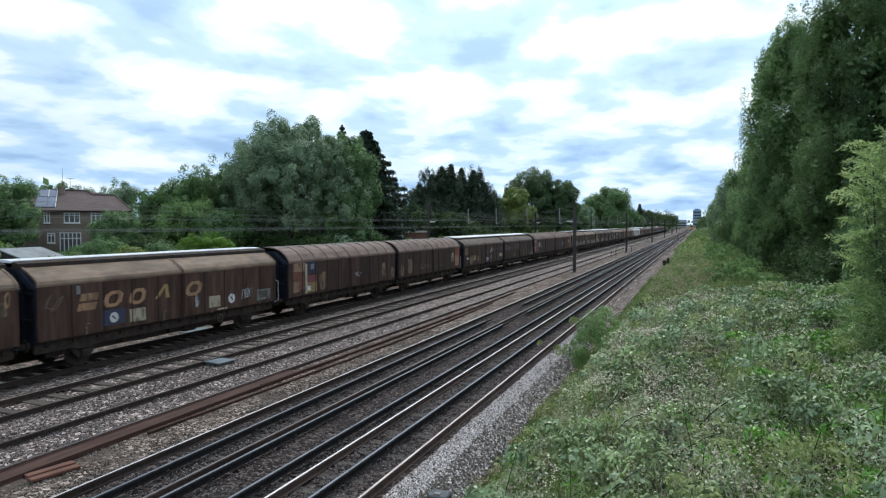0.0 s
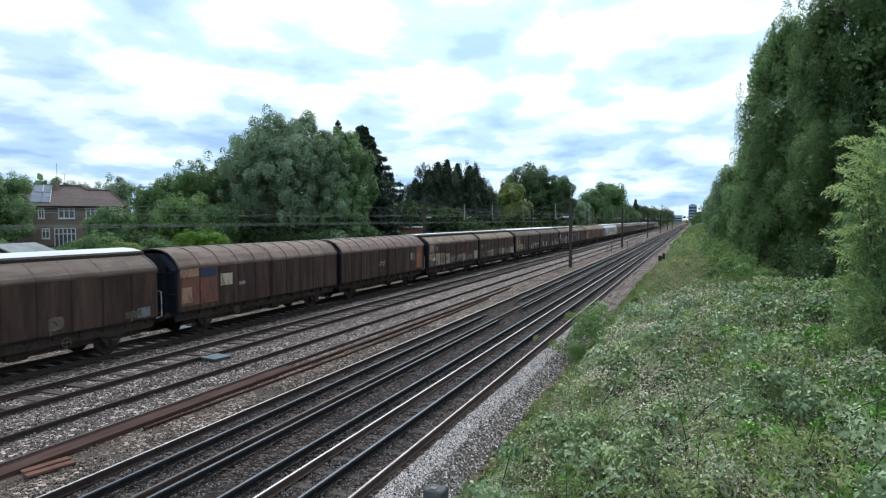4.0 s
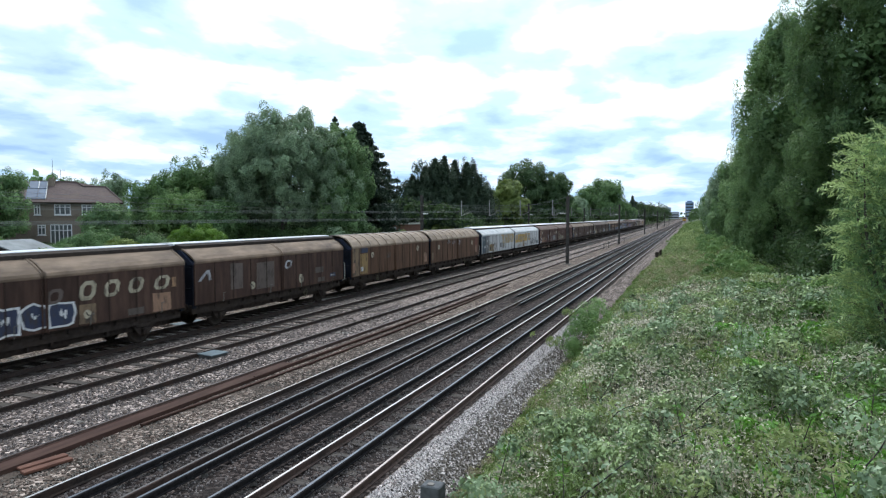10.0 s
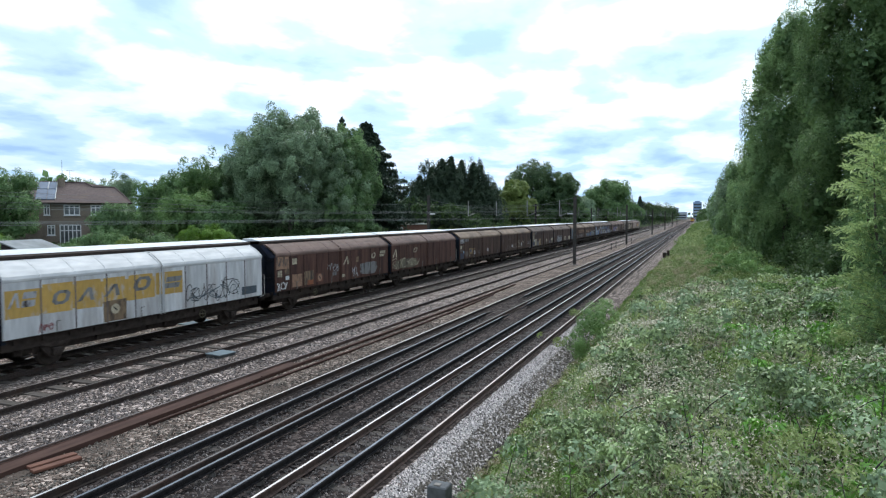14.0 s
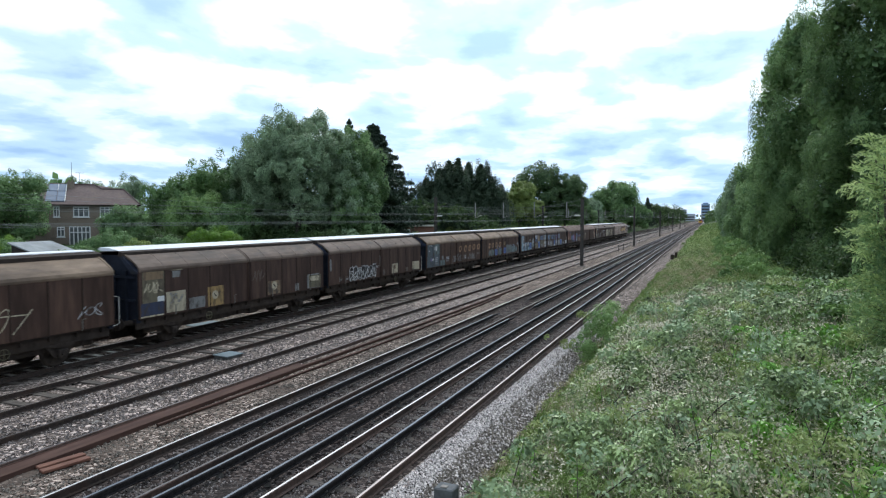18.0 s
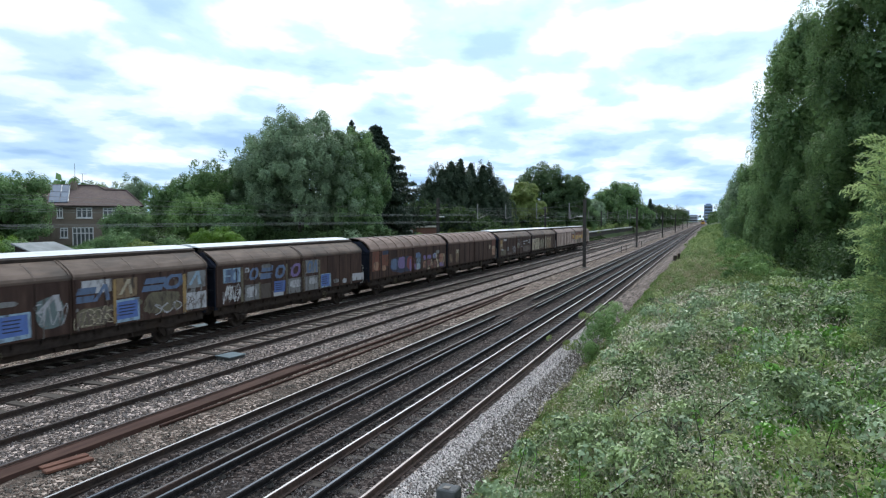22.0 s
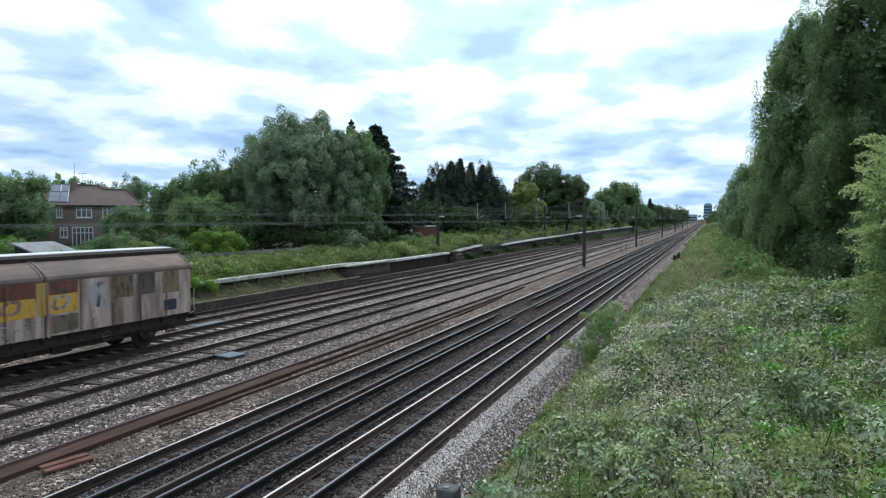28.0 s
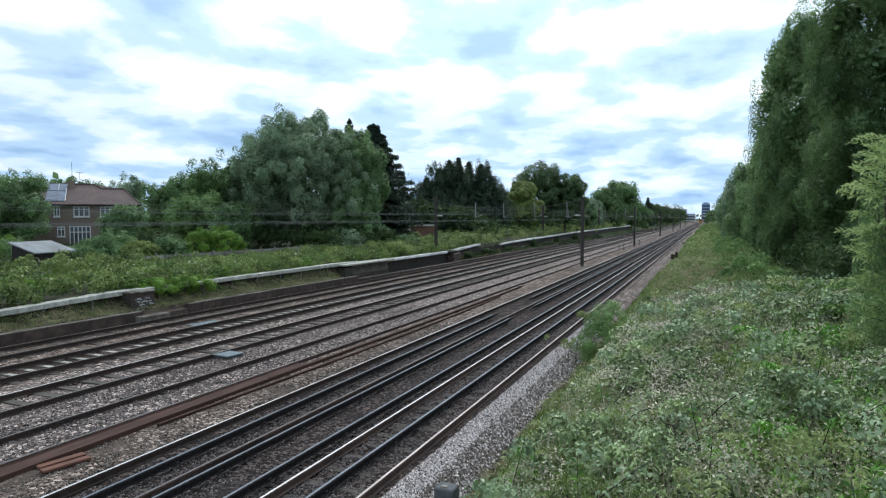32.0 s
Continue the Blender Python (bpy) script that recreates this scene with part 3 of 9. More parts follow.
WHITE_RAIL = surface("handrail_white", (0.45, 0.44, 0.42), (0.62, 0.6, 0.57), scale=8, rough=0.6, grime=(0.2, 0.17, 0.15))
BRASS = surface("brake_wheel_yellow", (0.08, 0.07, 0.045), (0.16, 0.14, 0.085), scale=8, rough=0.7, grime=(0.04, 0.034, 0.026), grime_scale=4)


def worn(name, c, into=(0.05, 0.038, 0.032), at=(0.50, 0.66)):
    return surface("mark_" + name, tuple(v * 0.8 for v in c), c, scale=7, rough=0.75, stretch=(1, 1.6, 0.6), grime=into, grime_at=at, grime_scale=2.6, vary=0.1)


MARKS = {
    "cream": worn("cream", (0.46, 0.40, 0.29)), "buff": worn("buff", (0.36, 0.27, 0.17), at=(0.54, 0.70)), "tan": worn("tan", (0.22, 0.15, 0.09), at=(0.46, 0.62)), "ochre": worn("ochre", (0.34, 0.22, 0.09)),
    "orange": worn("orange", (0.29, 0.10, 0.045)), "rust": worn("rust", (0.17, 0.065, 0.042)), "salmon": worn("salmon", (0.34, 0.20, 0.13)),
    "old_band": worn("old_band", (0.40, 0.275, 0.11), (0.37, 0.37, 0.385), (0.46, 0.60)),
    "band": worn("band", (0.50, 0.315, 0.085), (0.40, 0.40, 0.42), (0.56, 0.74)), "yellow": worn("yellow", (0.60, 0.36, 0.06), at=(0.58, 0.74)), "gold": worn("gold", (0.36, 0.21, 0.115), at=(0.50, 0.68)), "white": worn("white", (0.62, 0.62, 0.62), at=(0.6, 0.75)),
    "silver": worn("silver", (0.42, 0.42, 0.44)), "grey": worn("grey", (0.20, 0.20, 0.20)), "slate": worn("slate", (0.085, 0.11, 0.13), at=(0.56, 0.72)),
    "denim": worn("denim", (0.115, 0.165, 0.27), at=(0.54, 0.72)), "navy": worn("navy", (0.035, 0.045, 0.085)), "blue": worn("blue", (0.09, 0.155, 0.40), (0.13, 0.15, 0.21), (0.54, 0.72)), "sky": worn("sky", (0.27, 0.38, 0.48)),
    "teal": worn("teal", (0.13, 0.17, 0.17)), "purple": worn("purple", (0.20, 0.15, 0.31), at=(0.56, 0.74)), "crimson": worn("crimson", (0.21, 0.066, 0.07), at=(0.56, 0.74)), "black": worn("black", (0.015, 0.015, 0.017)),
    "faded": worn("faded", (0.13, 0.10, 0.085)), "dim": worn("dim", (0.095, 0.078, 0.066)), "olive": worn("olive", (0.15, 0.13, 0.085)),
}
FACE = 1.33     # half the body's width, to the outside of the doors


def make_wagon_kit():
    """The meshes that the wagons share, by roof kind."""
    kit = {}
    ys5 = [HALF * k / 5 for k in range(6)]

    def roof_curve(kind):
        if kind == "ribbed":
            return [(1.335, 2.86), (1.345, 2.93), (1.32, 3.00), (1.12, 3.26), (0.85, 3.47), (0.50, 3.60), (0.16, 3.645)]
        return [(1.335, 2.86), (1.345, 2.93), (1.31, 3.02), (1.17, 3.15), (0.92, 3.32), (0.66, 3.45), (0.58, 3.48)]

    for kind in ("ribbed", "smooth"):
        cur = roof_curve(kind)
        inner = [(x - 0.03, z - 0.03) for x, z in reversed(cur)]
        for half in (0, 1):
            y0, y1 = (-HALF, -0.03) if half == 0 else (0.03, HALF)
            kit[kind, "door", half] = Shape().box(FACE - 0.06, FACE - 0.022, y0, y1, 1.14, 2.87)
            kit["door_panel"] = Shape().box(FACE - 0.023, FACE - 0.012, 0.012, (y1 - y0) / 5 - 0.012, 1.145, 2.865)
            sh = Shape().extrude_y(cur + inner, [y0, y1])
            kit[kind, "roof", half] = sh
        up = 0.028 if kind == "ribbed" else 0.008       # seams or ribs over the roof, and a band at each end
        kit[kind, "roof_rib"] = Shape().extrude_y([(x + up * 0.6, z + up) for x, z in cur[1:]] + [(x, z - 0.01) for x, z in reversed(cur[1:])], [-0.03, 0.03])
        kit[kind, "roof_band"] = Shape().extrude_y([(x + 0.014, z + 0.02) for x, z in cur] + [(x, z - 0.01) for x, z in reversed(cur)], [0.0, 0.07])
    # ridge: a raised, flat top for the smooth roofs, a low cap for the ribbed ones
    kit["smooth", "ridge"] = Shape().extrude_y([(0.60, 3.40), (0.60, 3.44), (-0.42, 3.70), (-0.60, 3.70), (-0.62, 3.40)], [-HALF - 0.12, HALF + 0.12])
    kit["smooth", "gutter"] = Shape().extrude_y([(0.62, 3.42), (0.62, 3.57), (0.46, 3.62), (0.42, 3.42)], [-HALF - 0.1, HALF + 0.1])
    kit["smooth", "deep_gutter"] = Shape().extrude_y([(0.66, 3.42), (0.66, 3.58), (0.40, 3.655), (0.36, 3.42)], [-HALF - 0.1, HALF + 0.1])
    kit["smooth", "thin_top"] = Shape().extrude_y([(0.33, 3.60), (0.31, 3.672), (0.0, 3.695), (-0.50, 3.690), (-0.60, 3.65), (-0.4, 3.6)], [-HALF - 0.1, HALF + 0.1])
    kit["smooth", "top"] = Shape().extrude_y([(0.47, 3.625), (0.0, 3.72), (-0.50, 3.74), (-0.60, 3.66), (-0.4, 3.6)], [-HALF - 0.1, HALF + 0.1])
    kit["ribbed", "top"] = Shape().extrude_y([(0.18, 3.63), (0.16, 3.665), (-0.16, 3.665), (-0.18, 3.63)], [-HALF, HALF])
    far = [(-x, z) for x, z in roof_curve("ribbed")]
    kit["far_side"] = Shape().extrude_y(far[::-1] + [(-1.30, 1.14), (-1.27, 1.14)] + [(x + 0.04, z - 0.04) for x, z in far], [-HALF, HALF])
    core = [(1.26, 1.12), (1.26, 2.86), (0.9, 3.2), (0.55, 3.40), (-0.55, 3.40), (-0.9, 3.2), (-1.26, 2.86), (-1.26, 1.12)]
    kit["body"] = Shape().extrude_y(core, [-HALF + 0.12, HALF - 0.12])
    # one end: a framed bulkhead with posts, a gusset and cross rails
    end = Shape().box(-1.24, 1.24, -0.04, 0.0, 1.0, 2.9)
    end.extrude_y([(1.24, 2.9), (0.56, 3.46), (-0.56, 3.46), (-1.24, 2.9)], [-0.04, 0.0])
    kit["end"] = end
    kit["rib"] = Shape().box(FACE - 0.014, FACE, -0.024, 0.024, 1.14, 2.87, 0.004)
    kit["end_rib"] = Shape().box(FACE - 0.014, FACE, 0.0, 0.065, 1.14, 2.87, 0.004)
    kit["end_post"] = Shape().box(0, 0.07, -0.14, -0.04, 1.0, 2.9)
    kit["end_rail"] = Shape().box(-1.24, 1.24, -0.12, -0.04, 0.0, 0.09)
    kit["gusset"] = Shape().extrude_y([(1.30, 2.88), (1.14, 2.98), (0.62, 3.44), (0.50, 3.44), (0.50, 3.36), (1.05, 2.80), (1.30, 2.80)], [-0.20, -0.02])
    sole = Shape().box(1.02, 1.12, -HALF + 0.05, HALF - 0.05, 0.74, 1.10)
    sole.box(0.98, 1.24, -HALF + 0.02, HALF - 0.02, 1.08, 1.13)
    for y in np.linspace(-HALF + 0.4, HALF - 0.4, 13):
        sole.box(1.10, 1.22, y - 0.03, y + 0.03, 0.92, 1.09)
    kit["solebar"] = sole
    belly = Shape().box(-0.9, 0.9, -HALF + 0.1, HALF - 0.1, 0.86, 1.10)
    belly.box(0.55, 0.85, -1.9, -0.7, 0.48, 0.86, 0.03), belly.box(0.45, 0.8, 0.6, 1.3, 0.42, 0.86, 0.05)
    belly.tube([(0.7, -3.0, 0.72), (0.7, 2.9, 0.72)], 0.04, 6)
    belly.box(0.3, 0.42, -3.2, 3.2, 0.50, 0.80)
    # the far plate is added to hide bright ballast and keep the underside dark
    belly.box(0.86, 0.90, -5.4, 5.4, 0.52, 0.86), belly.box(-0.90, -0.86, -5.4, 5.4, 0.15, 0.86)
    belly.tube([(-0.2, 1.6, 0.64), (-0.2, 2.7, 0.64)], 0.17, 10)
    for y in (-2.6, -0.4, 0.4, 2.5):
        belly.box(0.75, 1.05, y, y + 0.09, 0.55, 0.9)
    kit["underframe"] = belly
    gear = Shape()     # axle guard, box and spring on one corner
    gear.add([(1.0, -0.62, 0.86), (1.0, 0.62, 0.86), (1.0, 0.22, 0.34), (1.0, -0.22, 0.34), (1.05, -0.62, 0.86), (1.05, 0.62, 0.86), (1.05, 0.22, 0.34), (1.05, -0.22, 0.34)],
             [(3, 2, 1, 0), (4, 5, 6, 7), (0, 1, 5, 4), (1, 2, 6, 5), (2, 3, 7, 6), (3, 0, 4, 7)])
    gear.box(0.98, 1.20, -0.15, 0.15, 0.34, 0.62, 0.03)
    for k in range(5):
        gear.box(1.03, 1.13, -0.62 + 0.1 * k, 0.62 - 0.1 * k, 0.76 - 0.025 * k, 0.785 - 0.025 * k)
    gear.tube([(1.2, 0, 0.47), (1.24, 0, 0.47)], 0.08, 10)
    kit["axle_gear"] = gear
    wheel = Shape()
    prof = [(-0.07, 0.48), (-0.05, 0.46), (0.06, 0.455), (0.06, 0.39), (0.02, 0.37), (0.015, 0.14), (0.05, 0.12), (0.05, 0.0)]
    vs, fs, n = [], [], 20
    for i, (x, r) in enumerate(prof):
        vs += [(x, r * math.cos(2 * math.pi * k / n), r * math.sin(2 * math.pi * k / n)) for k in range(n)]
        if i:
            fs += [((i - 1) * n + k, (i - 1) * n + (k + 1) % n, i * n + (k + 1) % n, i * n + k) for k in range(n)]
    wheel.add(vs, fs)
    kit["wheel"] = wheel
    buf = Shape().tube([(0, 0, 0), (0, -0.28, 0)], 0.10, 10).tube([(0, -0.26, 0), (0, -0.46, 0)], 0.07, 10)
    kit["buffer"] = buf
    kit["buffer_head"] = Shape().tube([(0, -0.46, 0), (0, -0.49, 0), (0, -0.51, 0)], [0.20, 0.21, 0.17], 14)
    kit["coupling"] = Shape().box(-0.07, 0.07, -0.62, 0.05, 0.0, 0.12, 0.02).box(-0.12, 0.12, -0.16, -0.04, -0.35, 0.02)
    loop = [(1.22, -0.02, 1.06), (1.30, 0.10, 1.10), (1.30, 0.22, 1.14), (1.30, 0.22, 2.06), (1.30, 0.10, 2.10), (1.22, -0.02, 2.12)]
    kit["handrail"] = Shape().tube(loop, 0.013, 6)
    kit["door_handle"] = Shape().tube([(1.32, 0, 1.12), (1.375, 0, 1.14), (1.375, 0, 1.50), (1.375, 0.13, 1.50)], 0.016, 6)
    kit["door_bar"] = Shape().tube([(1.35, 0, 1.10), (1.365, 0, 2.0), (1.365, 0, 2.85)], 0.02, 6)
    kit["brake_wheel"] = Shape().ring((1.14, 0, 0.78), r=0.17, w=0.022).box(1.15, 1.165, -0.16, 0.16, 0.77, 0.79).box(1.15, 1.165, -0.012, 0.012, 0.62, 0.94)
    kit["step"] = Shape().box(1.06, 1.26, -0.2, 0.2, 0.50, 0.53).box(1.08, 1.10, -0.2, -0.17, 0.5, 0.9).box(1.08, 1.10, 0.17, 0.2, 0.5, 0.9)
    return kit


KIT = make_wagon_kit()
KIT_MESH = {}
WHEELSETS = {-4.15: [], 4.15: []}


def kit_mesh(key, name, material, smooth=False):
    k = (key, material.name)
    if k not in KIT_MESH:
        KIT_MESH[k] = KIT[key].mesh(name, material, smooth)
    return KIT_MESH[k]


def wagon(kind, paint, label, fore, y):
    """kind: smooth or ribbed roof. fore: True for the wagon of a pair whose front end is open. Its middle stands at y at the start."""
    w = thing("covered_wagon", label, "freight wagon", "wagons of the freight train", at=pose(TRAIN_X, y, 0))
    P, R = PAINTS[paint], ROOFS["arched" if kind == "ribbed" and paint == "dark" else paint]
    part("body", kit_mesh("body", "body", BLACK_STEEL), w)
    part("far_side", kit_mesh("far_side", "far_side", P), w)
    for half in (0, 1):
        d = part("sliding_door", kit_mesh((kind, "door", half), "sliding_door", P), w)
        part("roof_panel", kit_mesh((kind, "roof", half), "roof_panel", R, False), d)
        y0, y1 = (-HALF, -0.03) if half == 0 else (0.03, HALF)
        for k in range(5):
            part("panel", kit_mesh("door_panel", "panel", P), d, at=pose(0, y0 + (y1 - y0) * k / 5, 0))
        for k in range(6):
            if k in (0, 5):
                part("roof_band", kit_mesh((kind, "roof_band"), "roof_band", R), d, at=pose(0, y0 if k == 0 else y1 - 0.07, 0))
            elif kind == "ribbed" or paint not in ("brown", "striped"):
                part("roof_rib", kit_mesh((kind, "roof_rib"), "roof_rib", R), d, at=pose(0, y0 + (y1 - y0) * k / 5, 0))
        for k in range(6):
            if 0 < k < 5:
                part("rib", kit_mesh("rib", "rib", SEAM_SHADE[paint]), d, at=pose(0, y0 + (y1 - y0) * k / 5, 0))
            else:
                part("rib", kit_mesh("end_rib", "rib", P), d, at=pose(0, y0 if k == 0 else y1 - 0.065, 0))
    if kind == "smooth":
        thin = paint in ("brown", "striped")
        part("gutter", kit_mesh(("smooth", "deep_gutter" if thin else "gutter"), "gutter", BLACK_STEEL), w, "black roof gutter")
        part("ridge", kit_mesh(("smooth", "thin_top" if thin else "top"), "ridge", RIDGE_PALE), w, "pale metal roof ridge")
    else:
        part("ridge", kit_mesh(("ribbed", "top"), "ridge", RIDGE_BROWN), w)
    for s, r in ((-1, 0), (1, 180)):
        e = part("end_wall", kit_mesh("end", "end_wall", END_DARK), w, "grimy blue black end wall", at=pose(0, s * (HALF - 0.12), 0, 0, 0, r))
        for x in (-1.24, -0.62, 0.0, 0.62, 1.17):
            part("end_post", kit_mesh("end_post", "end_post", END_DARK), e, at=pose(x, 0, 0))
        for z in (1.75, 2.62):
            part("end_rail", kit_mesh("end_rail", "end_rail", END_DARK), e, at=pose(0, 0, z))
        part("gusset", kit_mesh("gusset", "gusset", BLUE_STEEL), e)
        part("gusset", kit_mesh("gusset", "gusset", BLUE_STEEL), e, at=Matrix.Diagonal((-1, 1, 1, 1)))
        for bx in (-0.87, 0.87):
            b = part("buffer", kit_mesh("buffer", "buffer", BLACK_STEEL), w, at=pose(bx, s * (HALF - 0.02), 1.0, 0, 0, r))
            part("buffer_head", kit_mesh("buffer_head", "buffer_head", BLACK_STEEL), b)
        part("coupling", kit_mesh("coupling", "coupling", BLACK_STEEL), w, at=pose(0, s * HALF, 0.98, 0, 0, r))
        part("solebar", kit_mesh("solebar", "solebar", BLACK_STEEL), w, at=pose(0, 0, 0, 0, 0, 0 if s < 0 else 180))
    part("underframe", kit_mesh("underframe", "underframe", BLACK_STEEL), w)
    for wy in (-4.15, 4.15):
        ws = part("wheelset", kit_mesh_axle(), w, at=pose(0, wy, 0.458))
        WHEELSETS[wy].append(ws)
        for wx, r in ((-0.75, 180), (0.75, 0)):
            part("wheel", kit_mesh("wheel", "wheel", WHEEL_STEEL, True), ws, at=pose(wx, 0, 0, 0, 0, r))
        for r in (0, 180):
            part("axle_gear", kit_mesh("axle_gear", "axle_gear", BLACK_STEEL), w, at=pose(0, wy, 0, 0, 0, r))
    side = -1 if fore else 1
    if not fore:
        part("handrail", kit_mesh("handrail", "handrail", WHITE_RAIL), w, "white painted grab rail", at=pose(0, HALF, 0))
    part("brake_wheel", kit_mesh("brake_wheel", "brake_wheel", BRASS), w, "dull yellow hand brake wheel", at=pose(0, side * 2.3, 0))
    for sy in (-5.1, 5.1):
        part("step", kit_mesh("step", "step", BLACK_STEEL), w, at=pose(0, sy, 0))
    if kind == "smooth":
        for hy in (-4.3, -1.0, 1.6, 4.7):
            part("door_handle", kit_mesh("door_handle", "door_handle", HANDLE_GREY), w, "worn grey door handle", at=pose(0, hy, 0))
    for dy in (-0.09, 0.09):
        part("door_bar", kit_mesh("door_bar", "door_bar", P), w, at=pose(0, dy, 0))
    return w


def kit_mesh_axle():
    if "axle" not in KIT_MESH:
        KIT_MESH["axle"] = Shape().tube([(-1.05, 0, 0), (1.05, 0, 0)], 0.08, 10).mesh("wheelset", WHEEL_STEEL)
    return KIT_MESH["axle"]


COATS = {}


def coat(w):
    """Where the next coat of paint on this wagon lies: each one a hair over the last."""
    COATS[w.name] = COATS.get(w.name, 0) + 1
    return FACE - 0.0090 + 0.0004 * COATS[w.name]


def patch(w, s, z, wd, ht, tone):
    """A painted rectangle on the near side: s metres from the front end, z up to its lower edge."""
    y, o, rnd = s - HALF, coat(w), random.Random(int(s * 100 + z * 37))
    j = [rnd.uniform(-0.02, 0.02) * min(1.0, wd, ht * 2) for _ in range(8)]
    vs = [(o, y + j[0], z + j[1]), (o, y + wd / 2, z + j[1] * 0.5), (o, y + wd + j[2], z + j[3]), (o, y + wd + j[4], z + ht + j[5]), (o, y + wd / 2, z + ht + j[5] * 0.5), (o, y + j[6], z + ht + j[7])]
    p = part("paint_patch", mesh_of("paint_patch", vs, [tuple(range(6))], MARKS[tone]), w)
    if tone == "blue" and ht > 0.3:      # lines of writing too small to read
        o = coat(w)
        for k in range(4):
            v, e = z + ht * (0.2 + 0.18 * k), rnd.uniform(0.1, 0.3)
            part("writing_bar", mesh_of("writing_bar", [(o, y + wd * 0.1, v), (o, y + wd * (1 - e), v), (o, y + wd * (1 - e), v + ht * 0.07), (o, y + wd * 0.1, v + ht * 0.07)], [(0, 1, 2, 3)], MARKS["navy"]), p)
    return p


def disc(w, s, z, r, tone):
    y, n, o = s - HALF, 18, coat(w)
    vs = [(o, y + r * math.cos(2 * math.pi * k / n), z + r * math.sin(2 * math.pi * k / n)) for k in range(n)]
    d = part("round_mark", mesh_of("round_mark", vs, [tuple(range(n))], MARKS[tone]), w)
    o = coat(w)
    vs = [(o, y - 0.5 * r, z + 0.3 * r), (o, y + 0.3 * r, z - 0.5 * r), (o, y + 0.5 * r, z - 0.3 * r), (o, y - 0.3 * r, z + 0.5 * r)]
    part("mark_bar", mesh_of("mark_bar", vs, [(0, 1, 2, 3)], MARKS["black"]), d)


def letters(w, s, z, wd, ht, tone):
    """A slanted wedge, hoop or split slab, where a large painted character of a trade mark stood."""
    y, o, k = s - HALF, coat(w), 0.24 * wd
    y, a, form = y - 0.12 * wd, wd, int(s * 7.3 + z * 11) % 4
    c = 0.24
    if form == 0:
        ring = [(0, 0), (0.24, 0), (0.5, 0.74), (0.76, 0), (1, 0), (0.62, 1), (0.38, 1)]
        faces = [(0, 1, 2, 6), (2, 3, 4, 5), (2, 5, 6)]
    elif form == 3:
        ring = [(0, 0), (1, 0), (1, 0.44), (0, 0.44), (0, 0.56), (1, 0.56), (1, 1), (0, 1)]
        faces = [(0, 1, 2, 3), (4, 5, 6, 7)]
    else:
        out = [(c, 0), (1 - c, 0), (1, c), (1, 1 - c), (1 - c, 1), (c, 1), (0, 1 - c), (0, c)]
        ring = out + [(0.5 + (p - 0.5) * 0.50, 0.5 + (q - 0.5) * 0.58) for p, q in out]
        faces = [(i, (i + 1) % 8, 8 + (i + 1) % 8, 8 + i) for i in range(8)]
    part("lettering", mesh_of("lettering", [(o, y + a * p + k * u, z + u * ht) for p, u in ring], faces, MARKS[tone]), w)


def scrawl(w, s, z, wd, ht, tone, n=6, thick=0.035, seed=1):
    """One sprayed line in loops and strokes that nobody can read."""
    rnd = random.Random(seed * 77 + int(s * 10))
    thick, o, pts = min(thick, 0.13 * ht), coat(w), []
    for i in range(n):
        cx, cz = s - HALF + wd * (i + 0.5) / n, z + ht * rnd.uniform(0.42, 0.58)
        rx, rz, ph = wd / n * rnd.uniform(0.35, 0.58), ht * rnd.uniform(0.28, 0.44), rnd.uniform(0, 6.28)
        span, fx, fz = rnd.uniform(3.0, 6.0), rnd.choice((1, 1, 2)), rnd.choice((1, 1, 2))
        pts += [(cx + rx * math.cos(ph + fx * span * k / 11), cz + rz * math.sin(ph * 1.3 + fz * span * k / 11)) for k in range(12)]
    vs, fs = [], []
    for i, (p, q) in enumerate(pts):
        (a, b), (c, d) = pts[max(i - 1, 0)], pts[min(i + 1, len(pts) - 1)]
        L = math.hypot(c - a, d - b) or 1.0
        nx, nz, lay = -(d - b) / L * thick / 2, (c - a) / L * thick / 2, o + 0.0003 * i / len(pts)
        vs += [(lay, p + nx, q + nz), (lay, p - nx, q - nz)]
        if i:
            fs.append((2 * i - 2, 2 * i, 2 * i + 1, 2 * i - 1))
    part("graffiti", mesh_of("graffiti", vs, fs, MARKS[tone]), w, "sprayed graffiti scrawl")


